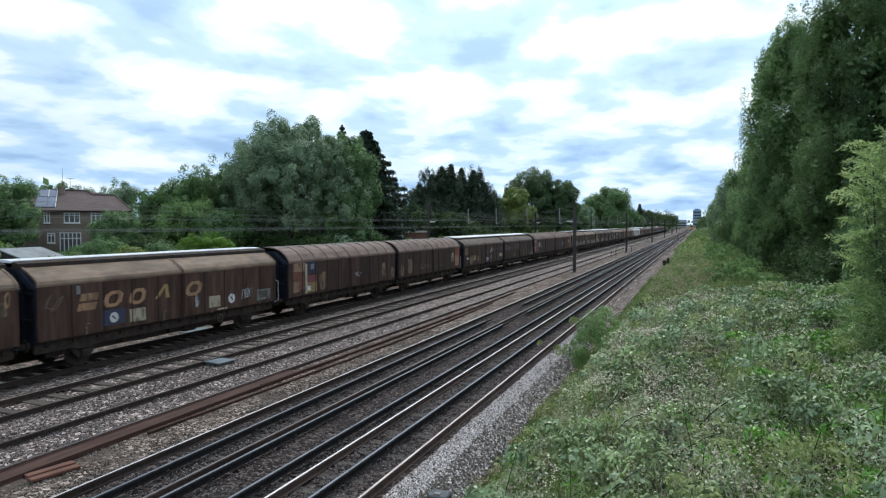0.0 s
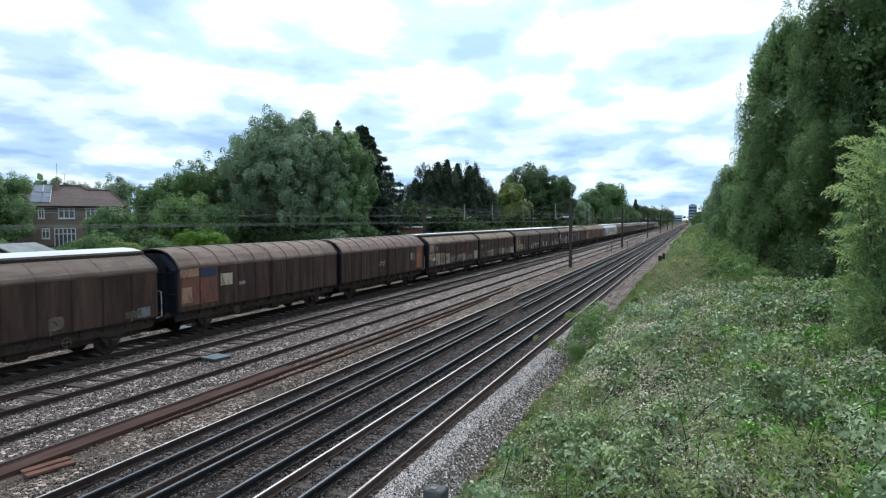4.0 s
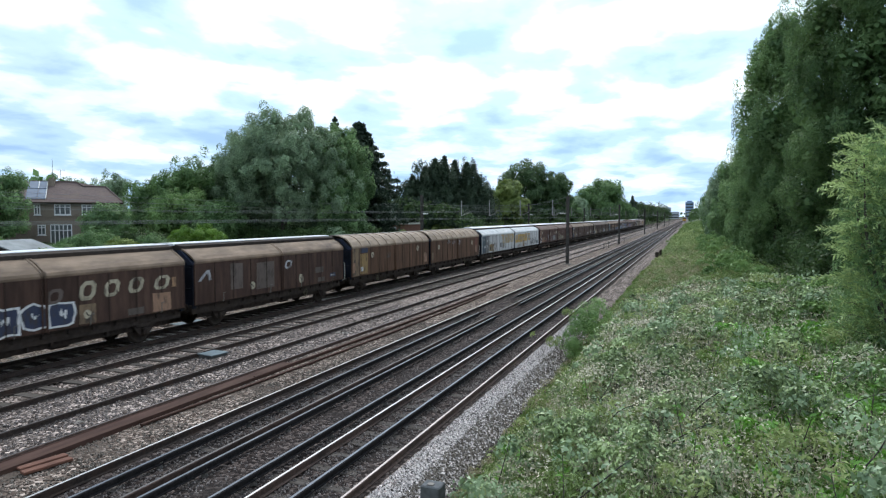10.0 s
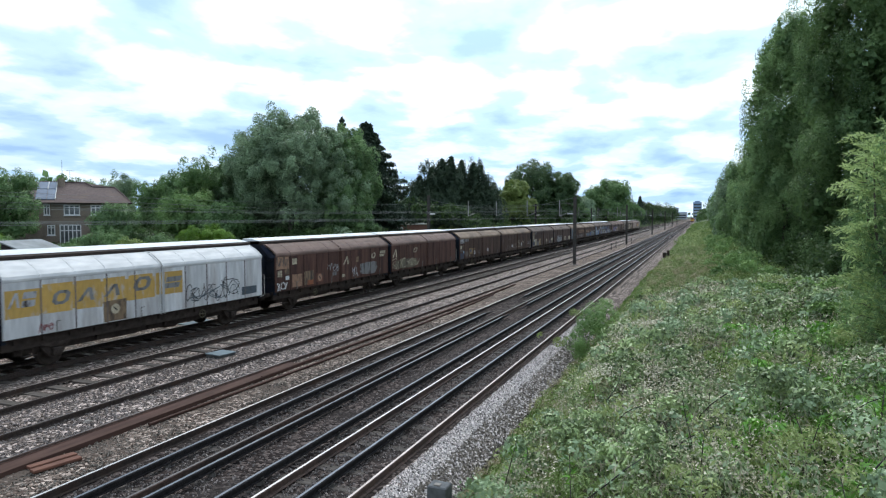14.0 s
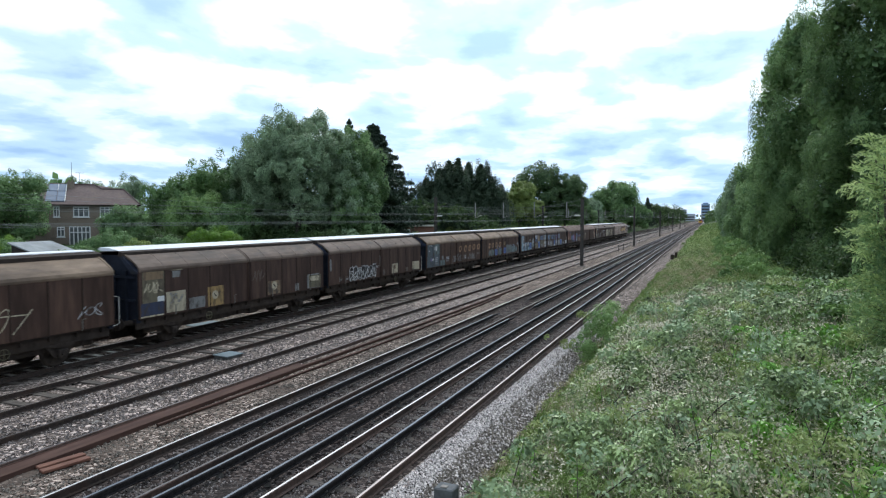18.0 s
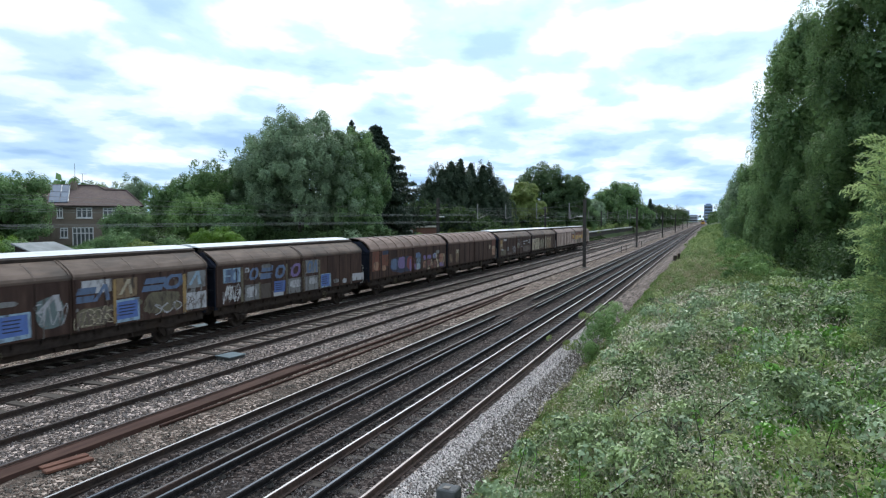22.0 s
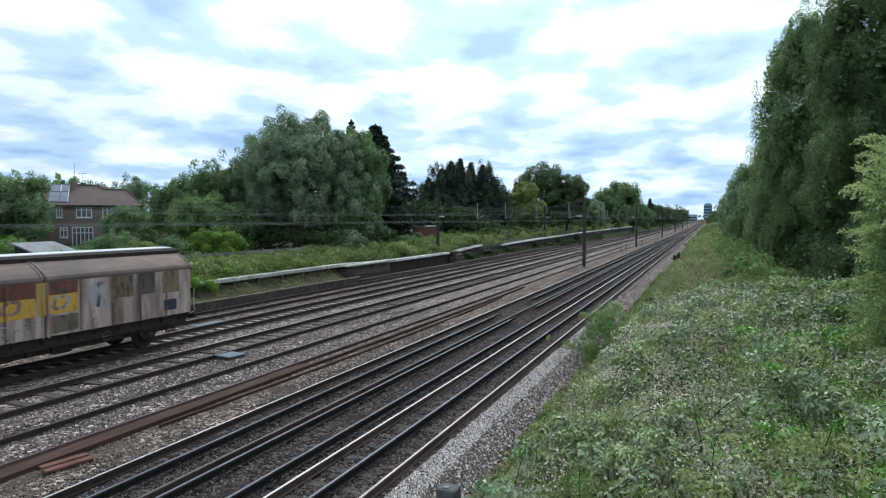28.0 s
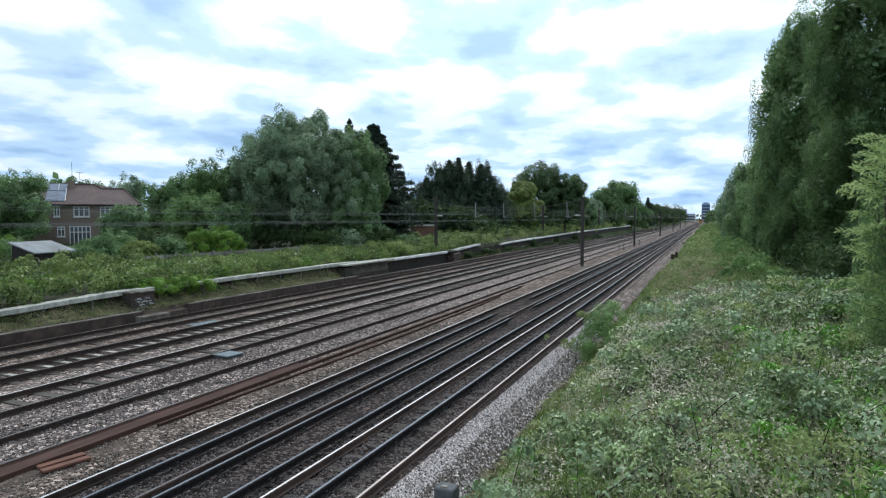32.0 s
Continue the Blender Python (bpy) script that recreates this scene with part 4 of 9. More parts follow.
def bubbles(w, s, z, wd, ht, fill, rim, n=3, seed=1):
    """Fat sprayed balloon forms: a pale outline round a dark filling, with gaps in them."""
    rnd = random.Random(seed * 13 + int(s * 10))
    for i in range(n):
        cy, cz = s - HALF + wd * (i + 0.5) / n, z + ht * rnd.uniform(0.45, 0.55)
        ry, rz, m = wd / n * rnd.uniform(0.52, 0.62), ht * rnd.uniform(0.42, 0.52), 16
        e = [rnd.uniform(0.86, 1.1) * max(abs(math.cos(2 * math.pi * k / m)), abs(math.sin(2 * math.pi * k / m))) ** -0.5 for k in range(m)]
        ring = [(ry * e[k] * math.cos(2 * math.pi * k / m), rz * e[k] * math.sin(2 * math.pi * k / m)) for k in range(m)]
        o = coat(w)
        b = part("balloon_form", mesh_of("balloon_form", [(o, cy + p, cz + q) for p, q in ring], [tuple(range(m))], MARKS[rim]), w, "sprayed balloon shaped graffiti form")
        o = coat(w)
        part("filling", mesh_of("filling", [(o, cy + p * 0.82, cz + q * 0.84) for p, q in ring], [tuple(range(m))], MARKS[fill]), b)
        o = coat(w)
        hole = [(p * 0.26 + ry * 0.08, q * 0.22 + rz * rnd.uniform(-0.25, 0.3)) for p, q in ring]
        part("inner_mark", mesh_of("inner_mark", [(o, cy + p, cz + q) for p, q in hole], [tuple(range(m))], MARKS[rim]), b)


def splash(w, s, z, wd, ht, tone, seed=1, n=18):
    """An uneven sprayed patch with a ragged rim."""
    rnd = random.Random(seed * 31 + int(s * 10))
    cy, cz, o = s + wd / 2 - HALF, z + ht / 2, coat(w)
    vs = []
    for k in range(n):
        t = 2 * math.pi * k / n
        e = rnd.uniform(0.84, 1.04)
        sq = max(abs(math.cos(t)), abs(math.sin(t))) ** -0.65
        vs.append((o, cy + wd / 2 * e * sq * math.cos(t) * 0.88, cz + ht / 2 * e * sq * math.sin(t) * 0.88))
    part("sprayed_patch", mesh_of("sprayed_patch", vs, [tuple(range(n))], MARKS[tone]), w)


def mural(w, s, z, wd, ht, tones, n=40, seed=1):
    """Layers of old sprayed paint: slanted strokes, ragged blots and drips, a part for each tone."""
    rnd = random.Random(seed * 101 + 7)
    for tone in tones:
        o, sh = coat(w), Shape()
        for k in range(n // len(tones)):
            cy, cz, kind = s - HALF + wd * rnd.random(), z + ht * rnd.uniform(0.08, 0.92), rnd.random()
            if kind < 0.3:
                L, a, h = min(ht, 0.9) * rnd.uniform(0.06, 0.18), rnd.choice((1.2, 1.35, 1.75, 0.2, 2.4)) + rnd.uniform(-0.2, 0.2), rnd.uniform(0.018, 0.05)
                dy, dz = L * math.cos(a), L * math.sin(a)
                ring = [(cy - dy - h, cz - dz), (cy - dy + h, cz - dz), (cy + 0.1 * L + h, cz), (cy + dy + h, cz + dz), (cy + dy - h, cz + dz), (cy + 0.1 * L - h, cz)]
            elif kind < 0.7:
                m, r = 9, min(ht, 0.9) * rnd.uniform(0.05, 0.14)
                ring = [(cy + r * rnd.uniform(0.6, 1.25) * math.cos(2 * math.pi * j / m), cz + r * rnd.uniform(0.6, 1.25) * math.sin(2 * math.pi * j / m)) for j in range(m)]
            else:
                h, L = rnd.uniform(0.010, 0.022), ht * rnd.uniform(0.15, 0.4)
                ring = [(cy - h, cz - L), (cy + h, cz - L), (cy + 1.6 * h, cz), (cy - 1.6 * h, cz)]
            lay = o + 0.00035 * k * len(tones) / n
            sh.add([(lay, p, min(max(q, 1.16), 2.84)) for p, q in ring], [tuple(range(len(ring)))])
        tagged(part("graffiti", mesh_of("graffiti", sh.v, sh.f, MARKS[tone]), w, "layers of faded sprayed paint"), kind="stuff")


# the wagons of the train, front to back: roof, paint, what they look like
TRAIN = ([("smooth", "brown", "brown sliding wall freight wagon with worn gold lettering")] * 2 + [("ribbed", "dark", "dark brown freight wagon with a ribbed arched roof")] * 2
         + [("smooth", "dark", "dark brown sliding wall freight wagon with faint lettering")] * 2 + [("ribbed", "dark", "dark brown freight wagon with a ribbed roof and orange end panel")] * 2
         + [("smooth", "brown", "brown grimy freight wagon with scratched graffiti and cream patches")] * 2 + [("smooth", "dark", "dark brown freight wagon with cream painted patches")] * 2
         + [("smooth", "brown", "brown sliding wall freight wagon with pale lettering")] * 2 + [("ribbed", "olive", "tan brown freight wagon with a ribbed arched roof")] * 2
         + [("smooth", "white", "dirty white freight wagon with an ochre band and graffiti")] * 2 + [("smooth", "red", "red brown freight wagon with graffiti and cream patches")] * 2
         + [("smooth", "brown", "dark brown sliding wall freight wagon with round white marks")] * 2 + [("smooth", "dark", "dark brown freight wagon with a silver graffiti tag")] * 2
         + [("smooth", "brown", "brown freight wagon with grey blue panels and worn gold lettering")] * 2 + [("smooth", "dark", "dark freight wagon covered in blue and white graffiti")] * 2
         + [("ribbed", "dark", "brown freight wagon with a ribbed roof and colourful graffiti")] * 2 + [("smooth", "dark", "dark brown freight wagon with pale scratched graffiti")] * 2
         + [("smooth", "striped", "grey brown freight wagon with a worn orange and yellow band")] * 2)
WAGONS, WAGON_Y = [], []


def make_train():
    for i, (kind, paint, label) in enumerate(TRAIN):
        n = i - 1
        pair, second = divmod(n - 1, 2)
        front = 26.30 + 25.42 * pair + (12.46 if second else 0.0)
        WAGON_Y.append(front + HALF)
        WAGONS.append(wagon(kind, paint, label, not second, front + HALF))


make_train()

# ---------------------------------------------------------------- plants
BARK = surface("bark", (0.05, 0.042, 0.034), (0.11, 0.095, 0.078), scale=6, rough=0.95, stretch=(3, 3, 0.6), bump=0.02)
LEAF = {
    "bank": foliage("leaf_bank", (0.028, 0.060, 0.016), (0.35, 0.45, 0.145), 0.25, rough=0.5, patches=0.38, spread=0.42, gloss=0.3),
    "lime": foliage("leaf_lime", (0.082, 0.142, 0.075), (0.44, 0.58, 0.36), spread=0.36),
    "ash": foliage("leaf_ash", (0.066, 0.135, 0.052), (0.31, 0.475, 0.2)),
    "oak": foliage("leaf_oak", (0.032, 0.068, 0.028), (0.155, 0.25, 0.10)),
    "mid": foliage("leaf_mid", (0.058, 0.122, 0.044), (0.25, 0.4, 0.155)),
    "yellow": foliage("leaf_yellow", (0.11, 0.165, 0.04), (0.37, 0.46, 0.145)),
    "bright": foliage("leaf_bright", (0.075, 0.165, 0.02), (0.27, 0.45, 0.075)),
    "spruce": foliage("leaf_spruce", (0.022, 0.040, 0.026), (0.08, 0.12, 0.074), 0.15),
    "cypress": foliage("leaf_cypress", (0.026, 0.047, 0.030), (0.095, 0.14, 0.080), 0.15),
    "willow": foliage("leaf_willow", (0.07, 0.145, 0.056), (0.36, 0.52, 0.22)),
    # the willow leaf again, with deep shade put into its colour
    "willow_shaded": foliage("leaf_willow_shaded", (0.038, 0.086, 0.032), (0.215, 0.335, 0.125)),
    "willow_light": foliage("leaf_willow_light", (0.12, 0.185, 0.06), (0.50, 0.62, 0.26), spread=0.6),
    "bramble": foliage("leaf_bramble", (0.026, 0.054, 0.018), (0.42, 0.54, 0.245), 0.12, rough=0.42, patches=1.0, spread=0.62, gloss=0.45),
    "bramble_grey": foliage("leaf_grey", (0.10, 0.165, 0.075), (0.42, 0.54, 0.31), 0.12, rough=0.42, patches=1.4, spread=0.4, gloss=0.45),
    "bramble_fresh": foliage("leaf_fresh", (0.05, 0.14, 0.016), (0.21, 0.44, 0.07), 0.2, rough=0.4, patches=1.1, spread=0.8, gloss=0.5),
    "grass": foliage("blade_green", (0.08, 0.14, 0.03), (0.24, 0.33, 0.10), 0.3),
    "straw": foliage("blade_straw", (0.24, 0.21, 0.11), (0.46, 0.42, 0.26), 0.3),
    "weed": foliage("leaf_weed", (0.15, 0.21, 0.055), (0.45, 0.52, 0.22), 0.3, patches=1.2),
    "fresh": foliage("leaf_garden", (0.075, 0.15, 0.045), (0.3, 0.46, 0.165)),
    # darkest broad leaf: under trees its colour stands in for their shade
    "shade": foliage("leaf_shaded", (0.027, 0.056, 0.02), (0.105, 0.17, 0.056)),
    "nettle": foliage("leaf_nettle", (0.028, 0.066, 0.016), (0.2, 0.33, 0.09), 0.2, patches=1.1, spread=0.7),
    "fluff": foliage("seed_fluff", (0.44, 0.4, 0.29), (0.86, 0.8, 0.62), 0.2),
    "seed": foliage("seed_head", (0.28, 0.25, 0.17), (0.52, 0.47, 0.36), 0.2),
}
PETAL = surface("petal_white", (0.66, 0.57, 0.46), (0.88, 0.80, 0.68), scale=20, rough=0.6)


def leaf_quads(rng, p, n, size, aspect=0.5, droop=0.0, fold=0.15):
    """Corners of one four-cornered leaf at each point p, facing about n."""
    k = len(p)
    r = rng.normal(size=(k, 3))
    r[:, 2] -= droop
    n = n / (np.linalg.norm(n, axis=1, keepdims=True) + 1e-9)
    t = r - (r * n).sum(1, keepdims=True) * n
    t /= np.linalg.norm(t, axis=1, keepdims=True) + 1e-9
    b = np.cross(n, t)
    s = size[:, None]
    co = np.empty((k, 4, 3))
    co[:, 0], co[:, 2] = p - t * s * 0.5, p + t * s * 0.5 - n * s * fold
    co[:, 1], co[:, 3] = p + b * s * aspect * 0.5 + n * s * fold * 0.5, p - b * s * aspect * 0.5 + n * s * fold * 0.5
    return co.reshape(-1, 3)


def clump_leaves(rng, lobes, clumps, leaves, leaf, clump_r, stretch=(1, 1, 1), aspect=0.55, droop=0.0, core=0.25, ragged=0.18):
    """Leaves in small clumps that sit on the lobes: an uneven crown with gaps."""
    lobes = np.array(lobes, float)
    area = (lobes[:, 3] * lobes[:, 4] + lobes[:, 4] * lobes[:, 5] + lobes[:, 3] * lobes[:, 5])
    which = rng.choice(len(lobes), clumps, p=area / area.sum())
    d = rng.normal(size=(clumps, 3))
    d /= np.linalg.norm(d, axis=1, keepdims=True)
    d[:, 2] = np.where(d[:, 2] < -0.55, -d[:, 2] * 0.6, d[:, 2])
    depth = np.where(rng.random(clumps) < core, rng.uniform(0.35, 0.8, clumps), 1.0 + rng.normal(0, ragged * 0.4, clumps))
    cc = lobes[which, :3] + d * lobes[which, 3:6] * depth[:, None]
    cr = clump_r * rng.uniform(0.55, 1.35, clumps)
    # clumps hidden deep inside another lobe are moved out of the way of the count
    own = rng.choice(clumps, leaves, p=cr ** 2 / (cr ** 2).sum())
    e = rng.normal(size=(leaves, 3)) + 0.45 * d[own] + np.array([0, 0, 0.25])
    e /= np.linalg.norm(e, axis=1, keepdims=True)
    rad = cr[own] * rng.uniform(0.35, 1.08, leaves) ** 0.6
    p = cc[own] + e * rad[:, None] * np.array(stretch)
    n = e + 0.35 * d[own] + rng.normal(0, 0.20, (leaves, 3)) + np.array([0, 0, 0.22])
    return leaf_quads(rng, p, n, leaf * rng.uniform(0.6, 1.4, leaves), aspect, droop)


def trunk_and_limbs(h, r, targets, seed, lean=(0, 0)):
    rnd = random.Random(seed)
    sh = Shape()
    fork = h * 0.34
    base = [(lean[0] * k / 5 + rnd.uniform(-0.08, 0.08) * k / 2, lean[1] * k / 5 + rnd.uniform(-0.08, 0.08) * k / 2, -0.3 + (fork + 0.3) * k / 5) for k in range(6)]
    sh.tube(base, [r * (1.25 if k == 0 else 1 - 0.09 * k) for k in range(6)], 9)
    for tx, ty, tz in targets:
        a, pts = Vector(base[-1 - rnd.randint(0, 1)]), []
        for k in range(5):
            q = a.lerp(Vector((tx, ty, tz)), k / 4)
            pts.append(q + Vector((rnd.uniform(-0.25, 0.25), rnd.uniform(-0.25, 0.25), 0.35 * math.sin(math.pi * k / 4))) * (1 if 0 < k < 4 else 0))
        sh.tube(pts, [r * f for f in (0.55, 0.42, 0.30, 0.20, 0.08)], 7)
    return sh


def tree(name, label, at, h, r, lobes, leaf_kind, clumps, leaves, leaf, clump_r, seed, stretch=(1, 1, 1), aspect=0.55, droop=0.0, core=0.25, category="tree", ragged=0.18, group="", inner=0):
    """lobes: (x, y, z, rx, ry, rz) ellipsoids about the foot that the crown fills."""
    rng = np.random.default_rng(seed)
    t = thing(name, label, category, group, at=pose(*at))
    part("trunk", trunk_and_limbs(h, r, [l[:3] for l in lobes][:9], seed).mesh("trunk", BARK, True), t)
    co = clump_leaves(rng, lobes, clumps, leaves, leaf, clump_r, stretch, aspect, droop, core, ragged)
    if inner:       # the denser twigs and leaves inside the crown
        lb = np.array(lobes, float)[rng.integers(0, len(lobes), inner)]
        d = rng.normal(size=(inner, 3))
        d /= np.linalg.norm(d, axis=1, keepdims=True)
        co = np.concatenate([co, leaf_quads(rng, lb[:, :3] + d * lb[:, 3:6] * rng.uniform(0.2, 0.78, (inner, 1)), d + rng.normal(0, 0.5, (inner, 3)), rng.uniform(0.25, 0.42, inner), 0.7)])
    tagged(part("crown", quads("crown", co, LEAF[leaf_kind]), t), kind="stuff")
    return t


def round_lobes(w, h0, h1, seed, n=9, squash=0.8):
    """A broadleaf crown of about width w between the heights h0 and h1."""
    rnd = random.Random(seed)
    mid, tall = (h0 + h1) / 2, (h1 - h0) / 2
    out = [(0, 0, mid, w * 0.36, w * 0.36, tall * 0.82)]
    for k in range(n):
        a, u = 2 * math.pi * k / n * 2.4 + rnd.uniform(-0.3, 0.3), -0.75 + 1.55 * (k + 0.5) / n
        ring = w * 0.30 * math.sqrt(max(0.12, 1 - u * u)) * rnd.uniform(0.85, 1.2)
        rr = w * rnd.uniform(0.15, 0.22)
        out.append((ring * math.cos(a), ring * math.sin(a), mid + u * tall * 0.78, rr, rr, rr * squash))
    return out


def conifer(name, label, at, h, w, leaf_kind, leaves, seed, leaf=0.28, tiers=26, bare=0.08, taper=1.05):
    """A tapering evergreen: whorls of drooping boughs round a straight stem."""
    rng, rnd = np.random.default_rng(seed), random.Random(seed)
    t = thing(name, label, "tree", at=pose(*at))
    stem = Shape().tube([(0, 0, -0.3), (0.05, 0, h * 0.5), (0, 0.04, h)], [h * 0.018, h * 0.011, 0.02], 8)
    ps, ns = [], []
    per = leaves // (tiers * 7)
    for i in range(tiers):
        z = h * (bare + (1 - bare) * i / tiers)
        L = w / 2 * (1 - i / tiers) ** taper + 0.10
        for k in range(7):
            a = 2 * math.pi * (k / 7 + 0.37 * i) + rnd.uniform(-0.25, 0.25)
            ln = L * rnd.uniform(0.62, 1.18)
            tip = Vector((math.cos(a) * ln, math.sin(a) * ln, z - ln * rnd.uniform(0.05, 0.30) + 0.25))
            if i % 2 == 0:
                stem.tube([(0, 0, z), (tip.x * 0.6, tip.y * 0.6, z + (tip.z - z) * 0.3), tip], [0.05, 0.03, 0.01], 5, False)
            u = rng.uniform(0.12, 1.0, per) ** 0.7
            q = np.outer(u, np.array(tip) - np.array((0, 0, z))) + np.array((0, 0, z))
            spread = ln * 0.20 * (1.15 - u)[:, None] + 0.06
            ps.append(q + rng.normal(size=(per, 3)) * spread * np.array([1, 1, 0.55]))
            ns.append(rng.normal(size=(per, 3)) + np.array([math.cos(a) * 0.9, math.sin(a) * 0.9, 0.5]))
    lead = rng.random(per * 4)
    ps.append(np.stack([rng.normal(0, 0.10, per * 4) * (1.1 - lead), rng.normal(0, 0.10, per * 4) * (1.1 - lead), h * (0.90 + 0.10 * lead)], 1)), ns.append(rng.normal(size=(per * 4, 3)))
    p, n = np.concatenate(ps), np.concatenate(ns)
    part("trunk", stem.mesh("trunk", BARK), t)
    tagged(part("crown", quads("crown", leaf_quads(rng, p, n, leaf * rng.uniform(0.6, 1.4, len(p)), 0.42, 0.6), LEAF[leaf_kind]), t), kind="stuff")
    return t


def bush(name, label, at, lobes, leaf_kind, clumps, leaves, leaf, clump_r, seed, category="bush", stem=0.06, **kw):
    rng = np.random.default_rng(seed)
    t = thing(name, label, category, at=pose(*at))
    for l in lobes:
        part("stem", Shape().tube([(l[0] * 0.3, l[1] * 0.3, -0.2), (l[0] * 0.6, l[1] * 0.6, l[2] * 0.5), (l[0], l[1], l[2])], [stem, stem * 0.7, stem * 0.25], 6).mesh("stem", BARK), t)
    tagged(part("leaves", quads("leaves", clump_leaves(rng, lobes, clumps, leaves, leaf, clump_r, **kw), LEAF[leaf_kind]), t), kind="stuff")
    return t


def thicket(name, label, region, height, leaf_kind, count, leaf, seed, lumps=0.5, aspect=0.6, tall=0.0, category="thicket"):
    """Low growth over the ground: leaves over a lumpy canopy and down into it. region: array of x, y."""
    rng = np.random.default_rng(seed)
    x, y = region(rng, count)
    g = np.array([ground_z(a, b) for a, b in zip(x, y)])
    top = height(x, y)
    lump = np.array([noise.noise((a * 0.9, b * 0.9, seed)) + 0.5 * noise.noise((a * 2.3, b * 2.3, seed + 5)) for a, b in zip(x, y)])
    top = top * (1 + lumps * lump)
    z = g + top * np.where(rng.random(count) < 0.7, rng.uniform(0.82, 1.0, count), rng.uniform(0.1, 0.85, count)) + tall * rng.exponential(0.3, count)
    n = rng.normal(0, 0.8, (count, 3)) + np.array([0, -0.3, 0.9])
    me = quads(name, leaf_quads(rng, np.stack([x, y, z], 1), n, (leaf(x, y) if callable(leaf) else leaf) * rng.uniform(0.6, 1.4, count), aspect), LEAF[leaf_kind])
    return thing(name, label, category, kind="stuff", data=me)


def tower_lobes(w, h, seed, levels=7, low=1.2):
    """A tall crown that hangs down to the ground: lumps all round a stack."""
    rnd = random.Random(seed)
    out = []
    for i in range(levels):
        u = (i + 0.5) / levels
        z = low + (h - low) * u
        wide = w / 2 * (0.86 + 0.20 * math.sin(math.pi * min(1, u * 1.25))) * (0.62 + 0.38 * min(1.0, u / 0.36)) * (1.0 if u < 0.66 else math.sqrt(max(0.12, 1 - ((u - 0.66) / 0.36) ** 2)))
        dz = (h - low) / levels
        out.append((0, 0, z, wide * 0.55, wide * 0.55, dz * 0.95))
        for k in range(6):
            a = 2 * math.pi * (k / 6 + 0.5 * (i % 2) / 6) + rnd.uniform(-0.3, 0.3)
            rr = wide * rnd.uniform(0.28, 0.50)
            out.append((wide * 0.66 * math.cos(a), wide * 0.66 * math.sin(a), z + rnd.uniform(-0.4, 0.4) * dz, rr, rr, dz * rnd.uniform(0.6, 0.95)))
    return out


def hummocks(name, label, region, height, leaf_kind, clumps, per, leaf, radius, seed, aspect=0.6, category="thicket", flat=0.75, lumps=0.55):
    """Low growth in rounded tufts, each a dome of leaves, over the ground."""
    rng = np.random.default_rng(seed)
    x, y = region(rng, clumps)
    g = np.array([ground_z(a, b) for a, b in zip(x, y)])
    lump = np.array([noise.noise((a * 0.45, b * 0.45, seed)) + 0.6 * noise.noise((a * 1.3, b * 1.3, seed + 5)) for a, b in zip(x, y)])
    r = (radius(x, y) if callable(radius) else radius) * rng.uniform(0.55, 1.4, clumps)
    zc = g + np.clip(height(x, y) * (1 + lumps * lump), 0.03, None) - r * flat * 0.8
    own = np.repeat(np.arange(clumps), per)
    k = len(own)
    e = rng.normal(size=(k, 3)) + np.array([0, -0.25, 0.55])
    e /= np.linalg.norm(e, axis=1, keepdims=True)
    p = np.stack([x, y, zc], 1)[own] + e * (r[own] * rng.uniform(0.55, 1.1, k) ** 0.7)[:, None] * np.array([1, 1, flat])
    n = e + rng.normal(0, 0.85, (k, 3)) + np.array([0, 0, 0.3])
    size = (leaf(p[:, 0], p[:, 1]) if callable(leaf) else leaf) * rng.uniform(0.55, 1.5, k)
    return thing(name, label, category, kind="stuff", data=quads(name, leaf_quads(rng, p, n, size, aspect), LEAF[leaf_kind]))

# ---------------------------------------------------------------- beyond the tracks
COPING = surface("coping_pale", (0.33, 0.33, 0.29), (0.56, 0.55, 0.49), scale=5, rough=0.9, grime=(0.16, 0.16, 0.13), grime_at=(0.52, 0.72), grime_scale=1.2, vary=0.15, bump=0.006)
WALL_DARK = surface("wall_brick_dark", (0.035, 0.030, 0.026), (0.075, 0.062, 0.052), scale=4, rough=0.95, grime=(0.035, 0.04, 0.025), grime_scale=0.7, vary=0.2, bump=0.01)
# brown brick, darkened in colour for the shaded face of the wall
WALL_SHADE_BROWN = surface("wall_brick_brown", (0.026, 0.022, 0.019), (0.055, 0.046, 0.039), scale=4, rough=0.95, grime=(0.03, 0.027, 0.021), grime_scale=0.4, vary=0.2, bump=0.01)
KERB_DARK = surface("trough_dark", (0.046, 0.033, 0.027), (0.086, 0.063, 0.051), scale=3, rough=0.9, grime=(0.03, 0.026, 0.022), vary=0.15, bump=0.006)
KERB_TOP = surface("kerb_top", (0.10, 0.088, 0.075), (0.19, 0.17, 0.145), scale=3, rough=0.9, grime=(0.06, 0.052, 0.042), grime_at=(0.45, 0.6), grime_scale=1.2, vary=0.2, bump=0.006)
WALL_X = -27.2


